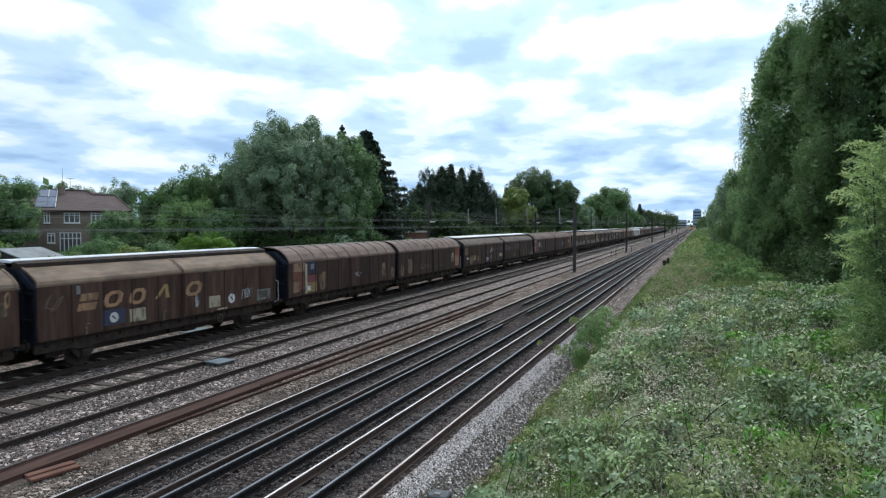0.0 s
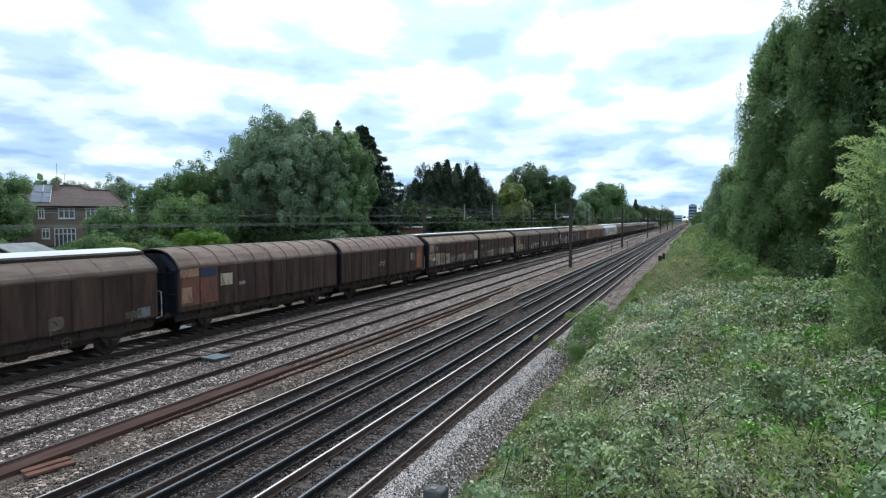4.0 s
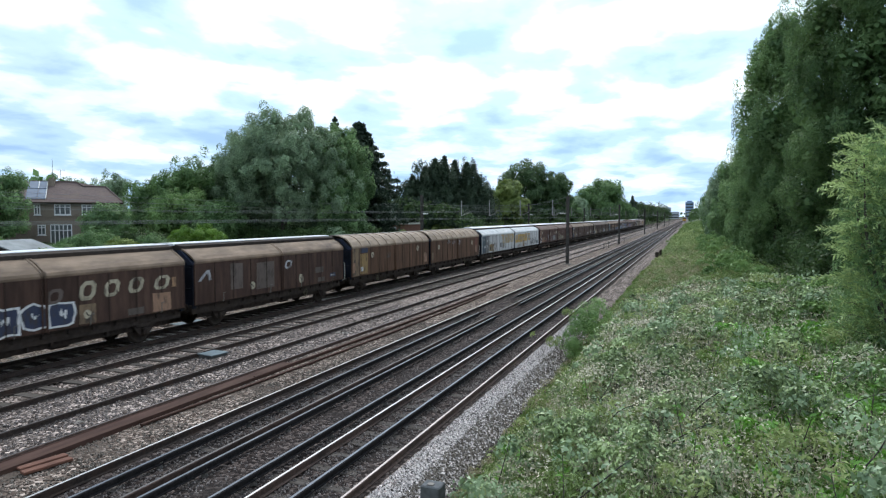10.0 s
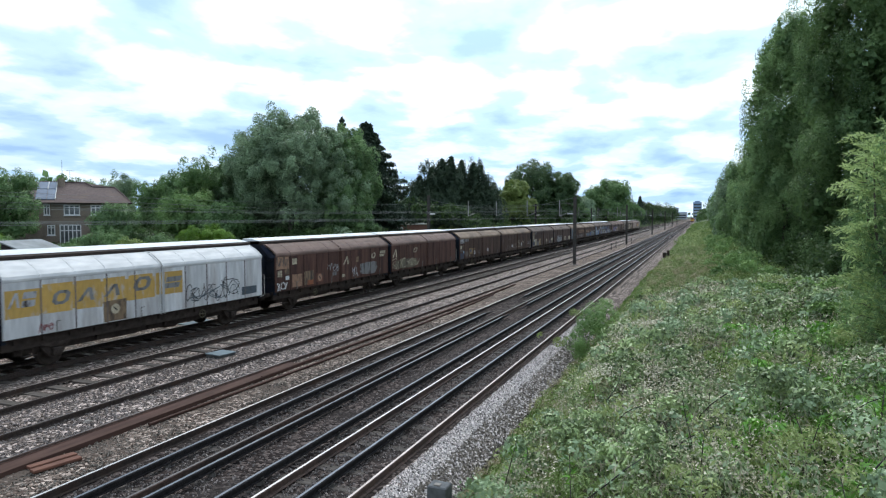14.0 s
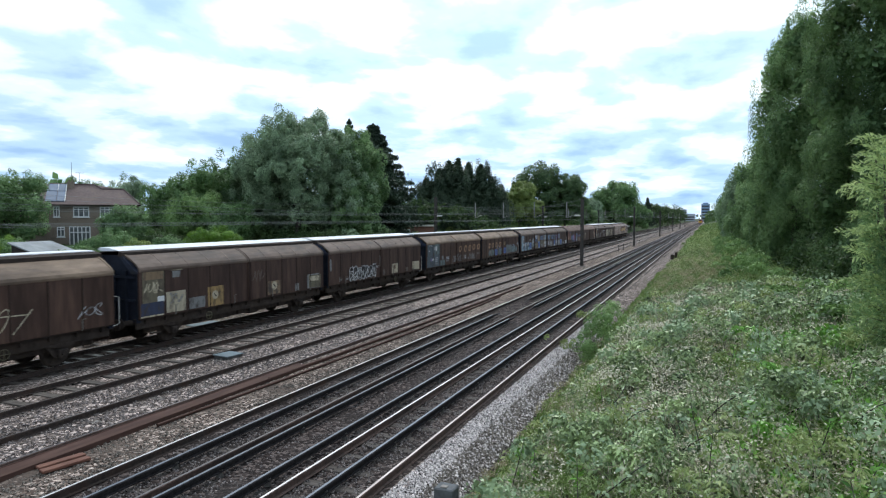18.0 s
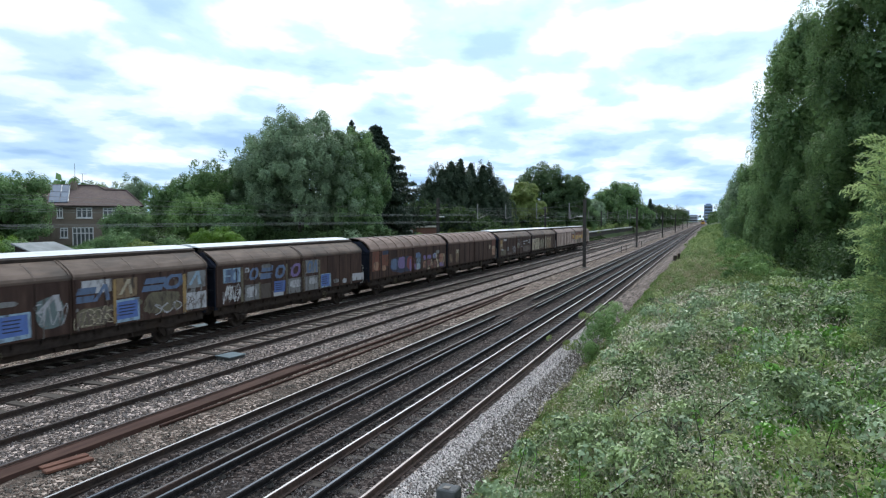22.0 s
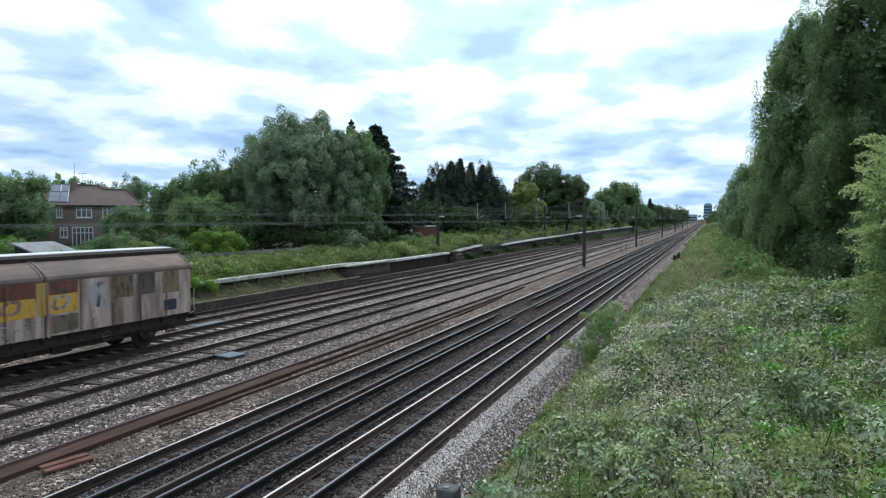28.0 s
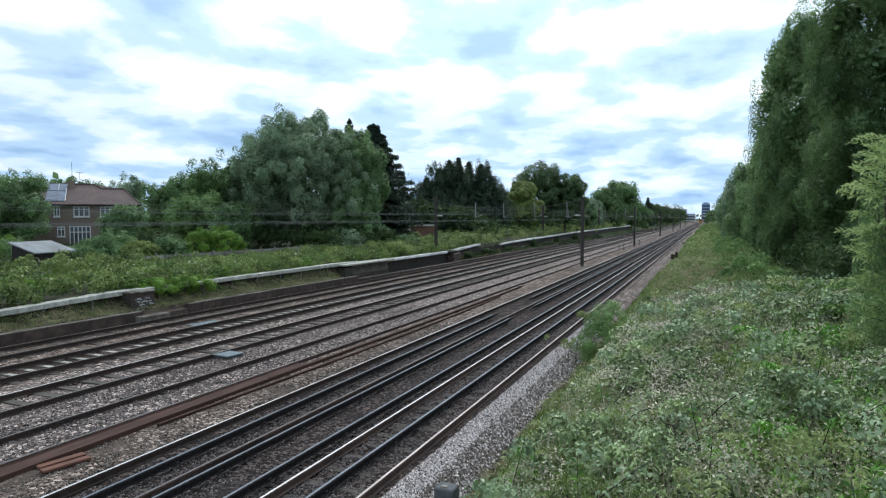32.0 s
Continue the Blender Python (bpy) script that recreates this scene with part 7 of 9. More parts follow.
def make_blossom():
    """Bramble flowers, dry stalks and the odd large white bindweed bloom over the thicket."""
    rng = np.random.default_rng(120)
    n = 3000
    x, y = bank_region(rng, n)
    z = np.array([ground_z(a, b) for a, b in zip(x, y)]) + bank_height(x, y) * (1.02 + 0.55 * np.array([noise.noise((a * 0.45, b * 0.45, 111)) + 0.6 * noise.noise((a * 1.3, b * 1.3, 116)) for a, b in zip(x, y)])) + rng.uniform(-0.12, 0.16, n)
    keep = np.array([noise.noise((a * 0.5, b * 0.5, 40)) for a, b in zip(x, y)]) > -0.10
    p = np.stack([x, y, z], 1)[keep]
    size = (0.026 + 0.0015 * p[:, 1]) * rng.uniform(0.6, 1.3, len(p))
    thing("bramble_blossom", "small white bramble blossom scattered over the thicket", "blossom", kind="stuff", data=quads("bramble_blossom", leaf_quads(rng, p, rng.normal(0, 0.5, p.shape) + [0, -0.5, 1], size, 0.9), PETAL))
    # fluffy seed heads in loose drifts
    n, per = 3600, 26
    cx, cy = bank_region(rng, n, 5, 33, -3.5, 6.5)
    drift = np.array([noise.noise((a * 0.33, b * 0.33, 71)) + 0.4 * noise.noise((a * 1.1, b * 1.1, 72)) for a, b in zip(cx, cy)])
    cx, cy = cx[drift > 0.06 * cx - 0.07], cy[drift > 0.06 * cx - 0.07]
    own = np.repeat(np.arange(len(cx)), per)
    x, y = cx[own] + rng.normal(0, 0.20, len(own)), cy[own] + rng.normal(0, 0.22, len(own))
    z = np.array([ground_z(a, b) for a, b in zip(x, y)]) + bank_height(x, y) * (1.0 + 0.5 * np.array([noise.noise((a * 0.45, b * 0.45, 111)) + 0.6 * noise.noise((a * 1.3, b * 1.3, 116)) for a, b in zip(x, y)])) + rng.uniform(-0.10, 0.22, len(x))
    q = np.stack([x, y, z], 1)
    thing("seed_fluff", "pale pinkish seed heads drifting over the thicket", "weeds", kind="stuff", data=quads("seed_fluff", leaf_quads(rng, q, rng.normal(0, 0.6, q.shape) + [0, -0.5, 0.9], (0.024 + 0.0015 * y) * rng.uniform(0.5, 1.5, len(y)), 0.6), LEAF["fluff"]))
    n = 24000
    x, y = bank_region(rng, n)
    q = np.stack([x, y, np.array([ground_z(a, b) for a, b in zip(x, y)]) + bank_height(x, y) * rng.uniform(0.9, 1.35, n)], 1)
    thing("dry_stalks", "dry straw stalks and seed heads in the thicket", "weeds", kind="stuff", data=quads("dry_stalks", leaf_quads(rng, q, rng.normal(0, 1, q.shape) + [0, -1.0, 0], (0.12 + 0.005 * q[:, 1]) * rng.uniform(0.6, 1.5, n), 0.05, -2.0, 0.04), LEAF["seed"]))
    n = 12000
    y = 4 + 60 * rng.random(n) ** 1.4
    wander = np.array([noise.noise((0.0, v * 0.35, 8.0)) for v in y])
    x = -3.6 + np.abs(rng.normal(0, 0.6, n)) - 0.5 * rng.random(n) + 0.35 * wander - 0.006 * y
    q = np.stack([x, y, np.array([ground_z(a, b) for a, b in zip(x, y)]) + 0.02 + 0.32 * rng.random(n) * np.clip((x + 4.3) / 0.8, 0.1, 1)], 1)
    thing("edge_grass", "yellow green grass and weeds along the ballast edge", "grass", kind="stuff", data=quads("edge_grass", leaf_quads(rng, q, rng.normal(0, 1, q.shape) + [0, -0.6, 0.2], (0.10 + 0.004 * y) * rng.uniform(0.6, 1.5, n), 0.2, -1.0), LEAF["grass"]))


make_blossom()

bush("ballast_weed", "green feathery weed bush growing out of the ballast edge", (-3.75, 23.4, -0.4), [(0, 0, 0.8, 0.5, 0.8, 0.85), (0.2, 1.4, 0.9, 0.45, 0.8, 0.9), (-0.2, -0.9, 0.5, 0.35, 0.5, 0.5), (0.3, 2.8, 0.8, 0.5, 0.9, 0.8)], "fresh", 90, 7500, 0.12, 0.22, 121, aspect=0.22, stem=0.012)
bush("ballast_weed", "arching leafy shoots reaching out over a rail", (-4.35, 21.6, -0.4), [(0, 0, 0.9, 0.2, 0.25, 0.2), (-0.5, -0.5, 1.1, 0.2, 0.2, 0.1), (0.1, 2.4, 1.4, 0.16, 0.2, 0.3)], "weed", 14, 340, 0.10, 0.13, 122, aspect=0.35, stem=0.012)


def make_tall_weeds():
    """Tall stems of willowherb and dock that stand over the brambles."""
    rnd, rng = random.Random(77), np.random.default_rng(77)
    kinds = []
    for k in range(4):
        h = (1.0, 1.3, 0.8, 1.15)[k]
        w = thing("tall_weed", "tall thin green weed stem above the brambles", "weed", "tall weeds on the bank", at=pose(-1 + k * 0.9, 8.5 + 1.1 * k, ground_z(-1 + k * 0.9, 8.5) + 0.35))
        pts = [(0.10 * math.sin(j * 0.5 + k), 0.08 * math.cos(j * 0.4), h * j / 6) for j in range(7)]
        part("stem", Shape().tube(pts, [0.013 - 0.0014 * j for j in range(7)], 5).mesh("stem", BARK), w)
        n = 34
        u = rng.random(n)
        p = np.stack([np.interp(u, np.linspace(0, 1, 7), [q[i] for q in pts]) for i in range(3)], 1) + rng.normal(0, 0.04, (n, 3))
        tagged(part("leaves", quads("leaves", leaf_quads(rng, p, rng.normal(0, 1, (n, 3)) + [0, 0, 0.6], rng.uniform(0.07, 0.15, n), 0.3), LEAF["bramble_fresh" if k % 2 else "bramble"]), w), kind="stuff")
        kinds.append(w)
    for k in range(84):
        y = 6.5 + 20 * rnd.random() ** 1.2
        x = rnd.uniform(-2.6, 3.6)
        copy_thing(kinds[k % 4], pose(x, y, ground_z(x, y) + 0.35, rnd.uniform(-10, 10), rnd.uniform(-10, 10), rnd.uniform(0, 360)))


make_tall_weeds()
CANE = surface("bramble_cane", (0.022, 0.018, 0.016), (0.05, 0.042, 0.034), scale=9, rough=0.8)


def make_canes():
    """Dark arching bramble canes with leaves in threes towards the tip."""
    rnd, rng = random.Random(91), np.random.default_rng(91)
    kinds = []
    for k in range(3):
        L, reach = (1.1, 1.45, 0.85)[k], (0.75, 1.0, 0.5)[k]
        x, y = -1.5 + 1.4 * k, 9.6 + 1.5 * k
        w = thing("bramble_cane", "dark arching bramble cane with grey green leaves", "bramble", "bramble canes on the bank", at=pose(x, y, ground_z(x, y) + 0.45))
        pts = [(reach * (j / 7) ** 1.4, 0.06 * math.sin(j), L * (j / 7) ** 0.8 - 0.25 * (j / 7) ** 3) for j in range(8)]
        part("stem", Shape().tube(pts, [0.014 - 0.0012 * j for j in range(8)], 5).mesh("stem", CANE), w)
        n = 30
        u = np.repeat(rng.uniform(0.35, 1.0, n // 3), 3)
        p = np.stack([np.interp(u, np.linspace(0, 1, 8), [q[i] for q in pts]) for i in range(3)], 1) + rng.normal(0, 0.055, (n, 3))
        tagged(part("leaves", quads("leaves", leaf_quads(rng, p, rng.normal(0, 0.5, (n, 3)) + [0, -0.3, 1.0], rng.uniform(0.07, 0.12, n), 0.5), LEAF["bramble_grey"]), w), kind="stuff")
        kinds.append(w)
    for k in range(66):
        y = 6.5 + 20 * rnd.random() ** 1.3
        x = rnd.uniform(-2.4, 4.2)
        copy_thing(kinds[k % 3], pose(x, y, ground_z(x, y) + 0.45, rnd.uniform(-14, 14), rnd.uniform(-14, 14), rnd.uniform(0, 360)))


make_canes()


def make_stones():
    """Loose stones on the near ballast shoulder and between the rails."""
    rng = np.random.default_rng(140)
    base = np.array([(1, 0, -0.2), (-0.5, 0.85, -0.2), (-0.5, -0.85, -0.2), (0.3, 0.1, 0.8), (-0.6, 0.1, 0.5), (0.2, -0.7, 0.4)])
    tri = np.array([(0, 1, 3), (1, 4, 3), (1, 2, 4), (2, 5, 4), (4, 5, 3), (5, 0, 3), (2, 0, 5)])

    def batch(name, label, n, x0, x1, level, far, material, size):
        y = 5.5 + far * rng.random(n) ** 1.6
        x = rng.uniform(x0, x1, n)
        z = level(x) + rng.uniform(-0.01, 0.015, n)
        s = size * rng.uniform(0.6, 1.5, n)
        a = rng.uniform(0, 6.28, n)
        v = base[None] * rng.uniform(0.75, 1.25, (n, 6, 3)) * s[:, None, None]
        co, si = np.cos(a)[:, None], np.sin(a)[:, None]
        v = np.stack([v[..., 0] * co - v[..., 1] * si, v[..., 0] * si + v[..., 1] * co, v[..., 2]], -1) + np.stack([x, y, z], 1)[:, None]
        thing(name, label, "stones", kind="stuff", data=quads(name, v[:, tri].reshape(-1, 3), material, 3))

    batch("shoulder_stones", "loose pale grey ballast stones on the shoulder", 30000, -5.25, -4.12, lambda x: np.interp(x, [-5.3, -4.86, -4.42, -3.99, -3.55], [-0.17, -0.2, -0.32, -0.5, -0.52]), 26, STONE_PALE, 0.036)
    batch("shoulder_stones", "brown dirty stones at the foot of the ballast shoulder", 21000, -4.75, -3.6, lambda x: np.interp(x, [-5.3, -4.86, -4.42, -3.99, -3.55], [-0.17, -0.2, -0.32, -0.5, -0.52]) + 0.012, 26, STONE_BROWN, 0.034)
    batch("track_stones", "loose grey stones between the rails", 6000, -12.5, -10.7, lambda x: -0.145 + 0 * x, 22, STONE_BROWN, 0.03)
    for x0, x1 in ((-6.95, -5.55), (-8.9, -7.1), (-10.4, -9.1)):
        batch("track_stones", "grey stones lying between the electric rails", 4500, x0, x1, lambda x: -0.178 + 0 * x, 24, STONE_MID, 0.028)
    batch("track_stones", "loose pale stones between the tracks", 8000, -16.0, -12.9, lambda x: np.interp(x, [-15.75, -14.95, -14.15, -13.35, -12.55], [-0.14, -0.10, -0.15, -0.15, -0.12]), 26, STONE_MID, 0.034)


make_stones()

# ---------------------------------------------------------------- masts and wires
MAST_STEEL = surface("mast_steel", (0.035, 0.032, 0.03), (0.075, 0.068, 0.062), scale=4, rough=0.7, metal=0.2, grime=(0.06, 0.045, 0.035))
WIRE = surface("wire_copper", (0.13, 0.14, 0.14), (0.22, 0.23, 0.23), scale=4, rough=0.7, spec=0.2)
DROP_TUBE = surface("drop_tube_grey", (0.24, 0.24, 0.23), (0.38, 0.38, 0.37), scale=5, rough=0.7, grime=(0.14, 0.12, 0.10))
INSULATOR = surface("insulator_white", (0.5, 0.49, 0.47), (0.65, 0.64, 0.62), scale=6, rough=0.4)
AC_TRACKS = (-13.44, -16.87, -20.265, -23.47)
MAST_Y = (65.4, 115.6, 181.0, 250.0, 318.0, 386.0)


def mast_shape(h):
    sh = Shape()
    sh.box(-0.15, 0.15, -0.13, -0.11, -0.6, h), sh.box(-0.15, 0.15, 0.11, 0.13, -0.6, h), sh.box(-0.015, 0.015, -0.11, 0.11, -0.6, h)
    return sh


def make_masts():
    mm, short, base = mast_shape(6.95).mesh("column", MAST_STEEL), mast_shape(6.2).mesh("column", MAST_STEEL), Shape().box(-0.4, 0.4, -0.4, 0.4, -0.7, 0.02, 0.03).mesh("footing", CONCRETE)
    ins = Shape()
    for k in range(5):
        ins.tube([(-0.1 - 0.12 * k, 0, 0), (-0.16 - 0.12 * k, 0, 0)], 0.075, 8)
    ins.tube([(0, 0, 0), (-0.72, 0, 0)], 0.03, 6)
    im = ins.mesh("insulator", INSULATOR)
    for y in MAST_Y:
        for x, z, s in ((-11.85, -0.1, 1), (-28.2, 1.0, -1)):
            m = thing("catenary_mast", "dark steel railway electrification mast", "mast", "masts of the overhead line", at=pose(x, y, z))
            part("column", mm if s > 0 else short, m), part("footing", base, m)
            part("insulator", im, m, "pale ribbed insulator", at=pose(-0.1 * s, 0, 5.1 - z, 0, 0, 0 if s > 0 else 180))
            part("bracket", Shape().tube([(0, 0, 5.7 - z), (-1.0 * s, 0, 6.3 - z)], 0.03, 6).mesh("bracket", MAST_STEEL), m)
        span = thing("head_span", "steel head span wires across the main line tracks", "wires")
        for sag, top, r in ((1.1, 6.7, 0.012), (0.25, 6.1, 0.010), (0.0, 5.25, 0.010)):
            pts = [(-11.85 - 16.35 * k / 12, y, top + 0.1 - sag * 4 * (k / 12) * (1 - k / 12)) for k in range(13)]
            part("span_wire", Shape().tube(pts, r, 4).mesh("span_wire", WIRE), span)
        for tx in AC_TRACKS:
            part("registration_arm", Shape().tube([(tx + 0.9, y, 5.25), (tx, y, 4.85)], 0.02, 5).tube([(tx, y, 6.5), (tx, y, 4.9)], 0.045, 5).mesh("registration_arm", DROP_TUBE), span)
    for tx in AC_TRACKS:
        line = thing("overhead_line", "thin overhead contact line above a railway track", "wires", "overhead lines")
        part("contact_wire", Shape().tube([(tx, y, 4.62) for y in (-60, 0, 65, 200, 420)], 0.0045, 5).mesh("contact_wire", WIRE), line)
        stops = (-75.0, -5.0) + MAST_Y
        pts = []
        for a, b in zip(stops, stops[1:]):
            pts += [(tx, a + (b - a) * k / 8, 5.62 - 0.62 * 4 * (k / 8) * (1 - k / 8)) for k in range(8)]
        part("catenary_wire", Shape().tube(pts, 0.0035, 5).mesh("catenary_wire", WIRE), line)
    feed = thing("feeder_cable", "grey feeder cable along the far masts", "wires")
    for x, z in ((-27.8, 6.1), (-27.9, 5.4)):
        part("cable", Shape().tube([(x, y, z - 0.3 * abs(math.sin(y * 0.05))) for y in range(-60, 390, 15)], 0.006, 5).mesh("cable", WIRE), feed)


make_masts()


# ---------------------------------------------------------------- loose things on and by the tracks
def make_trackside():
    lid = surface("cover_blue_grey", (0.095, 0.135, 0.155), (0.15, 0.19, 0.21), scale=4, rough=0.55, spec=0.3, grime=(0.09, 0.11, 0.12))
    side = surface("cover_side", (0.05, 0.05, 0.05), (0.09, 0.088, 0.085), scale=4, rough=0.8)
    for x, y, wx, wy, z in ((-15.60, 17.58, 0.66, 0.70, -0.02), (-22.0, 23.2, 0.55, 1.5, -0.20)):
        c = thing("inspection_cover", "blue grey metal inspection cover on the ballast", "cover", at=pose(x, y, 0, 0, 0, -8))
        part("box", Shape().box(-wx / 2, wx / 2, -wy / 2, wy / 2, -0.25, z, 0.01).mesh("box", side), c)
        part("lid", Shape().box(-wx / 2 - 0.03, wx / 2 + 0.03, -wy / 2 - 0.03, wy / 2 + 0.03, z + 0.001, z + 0.035, 0.008).mesh("lid", lid), c)
    # spare rails and planks left beside the track
    for x, y0, y1, top, bend in ((-11.92, 11.0, 38.0, -0.05, 0.25), (-12.2, 15.5, 44.0, -0.02, 0.12)):
        sh = Shape().sweep(rail_outline(0, top=top), [(x + bend * math.sin(math.pi * k / 12), y0 + (y1 - y0) * k / 12) for k in range(13)])
        thing("spare_rail", "rusty brown spare rail lying beside the track", "rail", "spare rails", data=sh.mesh("spare_rail", RUST_STRIP))
    ch = thing("steel_channel", "long rusty brown steel channel beside a rail", "steel channel")
    part("web", Shape().box(-12.59, -12.15, -12.0, 17.5, -0.10, -0.045, 0.008).mesh("web", RUST_STRIP), ch)
    for x in (-12.61, -12.16):
        part("flange", Shape().box(x, x + 0.03, -12.0, 17.5, -0.16, -0.028, 0.006).mesh("flange", RUST_STRIP), ch)
    for x, y, r in ((-11.96, 8.62, -12), (-11.70, 8.52, -13)):
        thing("rusty_plank", "short red rusty plank on the ballast", "plank", data=Shape().box(-0.09, 0.09, -0.45, 0.45, -0.03, 0.03, 0.01).mesh("rusty_plank", RUST_RED), at=pose(x, y, -0.09, 0, 0, r))
    # marker posts
    grey = surface("post_grey", (0.075, 0.078, 0.082), (0.13, 0.135, 0.142), scale=8, rough=0.85, grime=(0.07, 0.08, 0.06), bump=0.004)
    p = thing("concrete_post", "short grey concrete marker post in the weeds", "post", at=pose(-3.87, 9.4, -0.04))
    part("shaft", Shape().box(-0.17, 0.17, -0.14, 0.14, -0.7, 0.46, 0.02).mesh("shaft", grey), p)
    part("top_plate", Shape().box(-0.07, 0.04, -0.10, 0.0, 0.461, 0.478, 0.006).mesh("top_plate", CONCRETE), p)
    s = thing("ground_signal", "small dark lineside signal beside the track", "signal", at=pose(-3.5, 74.5, -0.5))
    part("post", Shape().box(-0.07, 0.07, -0.07, 0.07, 0, 1.2).mesh("post", BLACK_STEEL), s)
    part("head", Shape().box(-0.2, 0.2, -0.2, 0.2, 0.75, 1.3, 0.03).mesh("head", BLACK_STEEL), s)
    part("box", Shape().box(0.24, 0.5, -0.2, 0.2, 0.0, 1.55, 0.03).mesh("box", BLACK_STEEL), s)
    for x, y in ((-11.9, 101.0), (-12.0, 96.0), (-11.4, 120.0)):
        c = thing("lineside_cabinet", "slim pale lineside post between the lines", "post", at=pose(x, y, -0.2))
        part("shaft", Shape().box(-0.05, 0.05, -0.05, 0.05, 0, 1.1).mesh("shaft", POT), c)
    # a train waiting far down the electric line
    t = thing("distant_train", "distant passenger train with a red and yellow front", "train", at=pose(-6.24, 640.0, 0))
    part("body", Shape().box(-1.35, 1.35, 0, 60, 0.5, 3.4, 0.2).mesh("body", surface("coach_red", (0.28, 0.06, 0.04), (0.4, 0.1, 0.06), scale=2, rough=0.5)), t)
    part("front", Shape().box(-1.3, 1.3, -0.06, 0, 0.9, 2.1).mesh("front", surface("front_yellow", (0.6, 0.34, 0.04), (0.75, 0.45, 0.06), scale=2, rough=0.5)), t, "yellow front panel")
    part("windscreen", Shape().box(-1.2, 1.2, -0.05, 0, 2.15, 3.1).mesh("windscreen", GLASS), t)


make_trackside()


def make_distance():
    # distance haze is mixed into both colours, lighter and bluer
    blue = surface("tower_blue_hazed", (0.14, 0.23, 0.38), (0.20, 0.30, 0.46), scale=0.1, rough=0.4)
    pale = surface("block_pale_hazed", (0.34, 0.38, 0.43), (0.44, 0.48, 0.53), scale=0.1, rough=0.8)
    t = thing("office_tower", "blue glass office tower on the horizon", "tower block", at=pose(-2.4, 976.0, 1.5))
    part("wall", Shape().box(-6, 5.2, 0, 12, 0, 24).mesh("wall", blue), t)
    part("roof", Shape().box(-4, 3, 2, 10, 24, 25.6).mesh("roof", blue), t)
    for k in range(5):
        part("window", Shape().box(-5.5, 4.7, -0.2, 0, 2.2 + 4.3 * k, 4.4 + 4.3 * k).mesh("window", GLASS), t)
    for x, y, w, h in ((-50, 900, 24, 14.5), (-84, 940, 26, 13), (-28, 880, 13, 8.5)):
        b = thing("apartment_block", "pale flat-roofed block in the distance", "apartment block", at=pose(x, y, 1.5))
        part("wall", Shape().box(0, w, 0, 12, 0, h).mesh("wall", pale), b)
        part("roof", Shape().box(-0.4, w + 0.4, -0.4, 12.4, h, h + 0.6).mesh("roof", blue), b)
        for k in range(int(h // 3.2)):
            part("window_band", Shape().box(0.8, w - 0.8, -0.1, 0, 1.2 + 3.2 * k, 2.6 + 3.2 * k).mesh("window_band", GLASS), b)
    # a footbridge over the far end of the electric line
    f = thing("footbridge", "pale covered footbridge far down the railway", "footbridge", at=pose(1.0, 655.0, 0.5))
    part("deck", Shape().box(-7, 7, 0, 3, 6.2, 6.9, 0.1).mesh("deck", pale), f)
    part("canopy", Shape().box(-7, 7, -0.3, 3.3, 8.8, 9.4, 0.1).mesh("canopy", pale), f)
    for x in (-6.5, 0.0, 6.5):
        part("column", Shape().box(x - 0.25, x + 0.25, 1.2, 1.8, 0, 8.8, 0.05).mesh("column", pale), f)
    rng = np.random.default_rng(130)
    n = 26000
    y = 330 + 900 * rng.random(n) ** 1.4
    side = rng.random(n) < 0.5
    x = np.where(side, -22 - 0.05 * y - 260 * rng.random(n) ** 1.7, 4 + 0.008 * y + 260 * rng.random(n) ** 1.5)
    lump = np.array([noise.noise((a * 0.03, b * 0.015, 3)) for a, b in zip(x, y)])
    z = 1.4 + (8.5 + 9 * lump) * rng.random(n) ** 0.6
    thing("distant_woods", "distant green woods along the horizon", "woods", kind="stuff", data=quads("distant_woods", leaf_quads(rng, np.stack([x, y, z], 1), rng.normal(0, 0.7, (n, 3)) + [0, -0.6, 0.5], rng.uniform(1.6, 3.6, n), 0.8), LEAF["mid"]))
    n = 7000
    y = rng.uniform(420, 960, n)
    x = rng.uniform(-150, 90, n)
    ok = (x < -24) | (x > -1.5) | (y > 930)
    lump = np.array([noise.noise((a * 0.05, 4.0, 5)) for a in x])
    z = 1.4 + np.clip(7.5 + 5 * lump, 3, 12) * rng.random(n) ** 0.6
    thing("distant_woods", "low dark woods below the towers on the horizon", "woods", kind="stuff", data=quads("distant_woods", leaf_quads(rng, np.stack([x, y, z], 1)[ok], (rng.normal(0, 0.7, (n, 3)) + [0, -0.6, 0.5])[ok], rng.uniform(2.0, 4.0, n)[ok], 0.8), LEAF["shade"]))
    n = 30000
    x, y = -60 - 190 * rng.random(n) ** 1.3, 30 + 190 * rng.random(n)
    lump = np.array([noise.noise((a * 0.06, b * 0.06, 9)) for a, b in zip(x, y)])
    z = 1.4 + np.clip(5.4 + 7 * lump, 1.5, 10) * rng.random(n) ** 0.6
    ok = ~((x > -75) & (y < 66))
    thing("garden_woods", "mixed green garden trees beyond the houses", "woods", kind="stuff", data=quads("garden_woods", leaf_quads(rng, np.stack([x, y, z], 1)[ok], (rng.normal(0, 0.7, (n, 3)) + [0, -0.6, 0.5])[ok], rng.uniform(0.6, 1.4, n)[ok], 0.8), LEAF["mid"]))


make_distance()


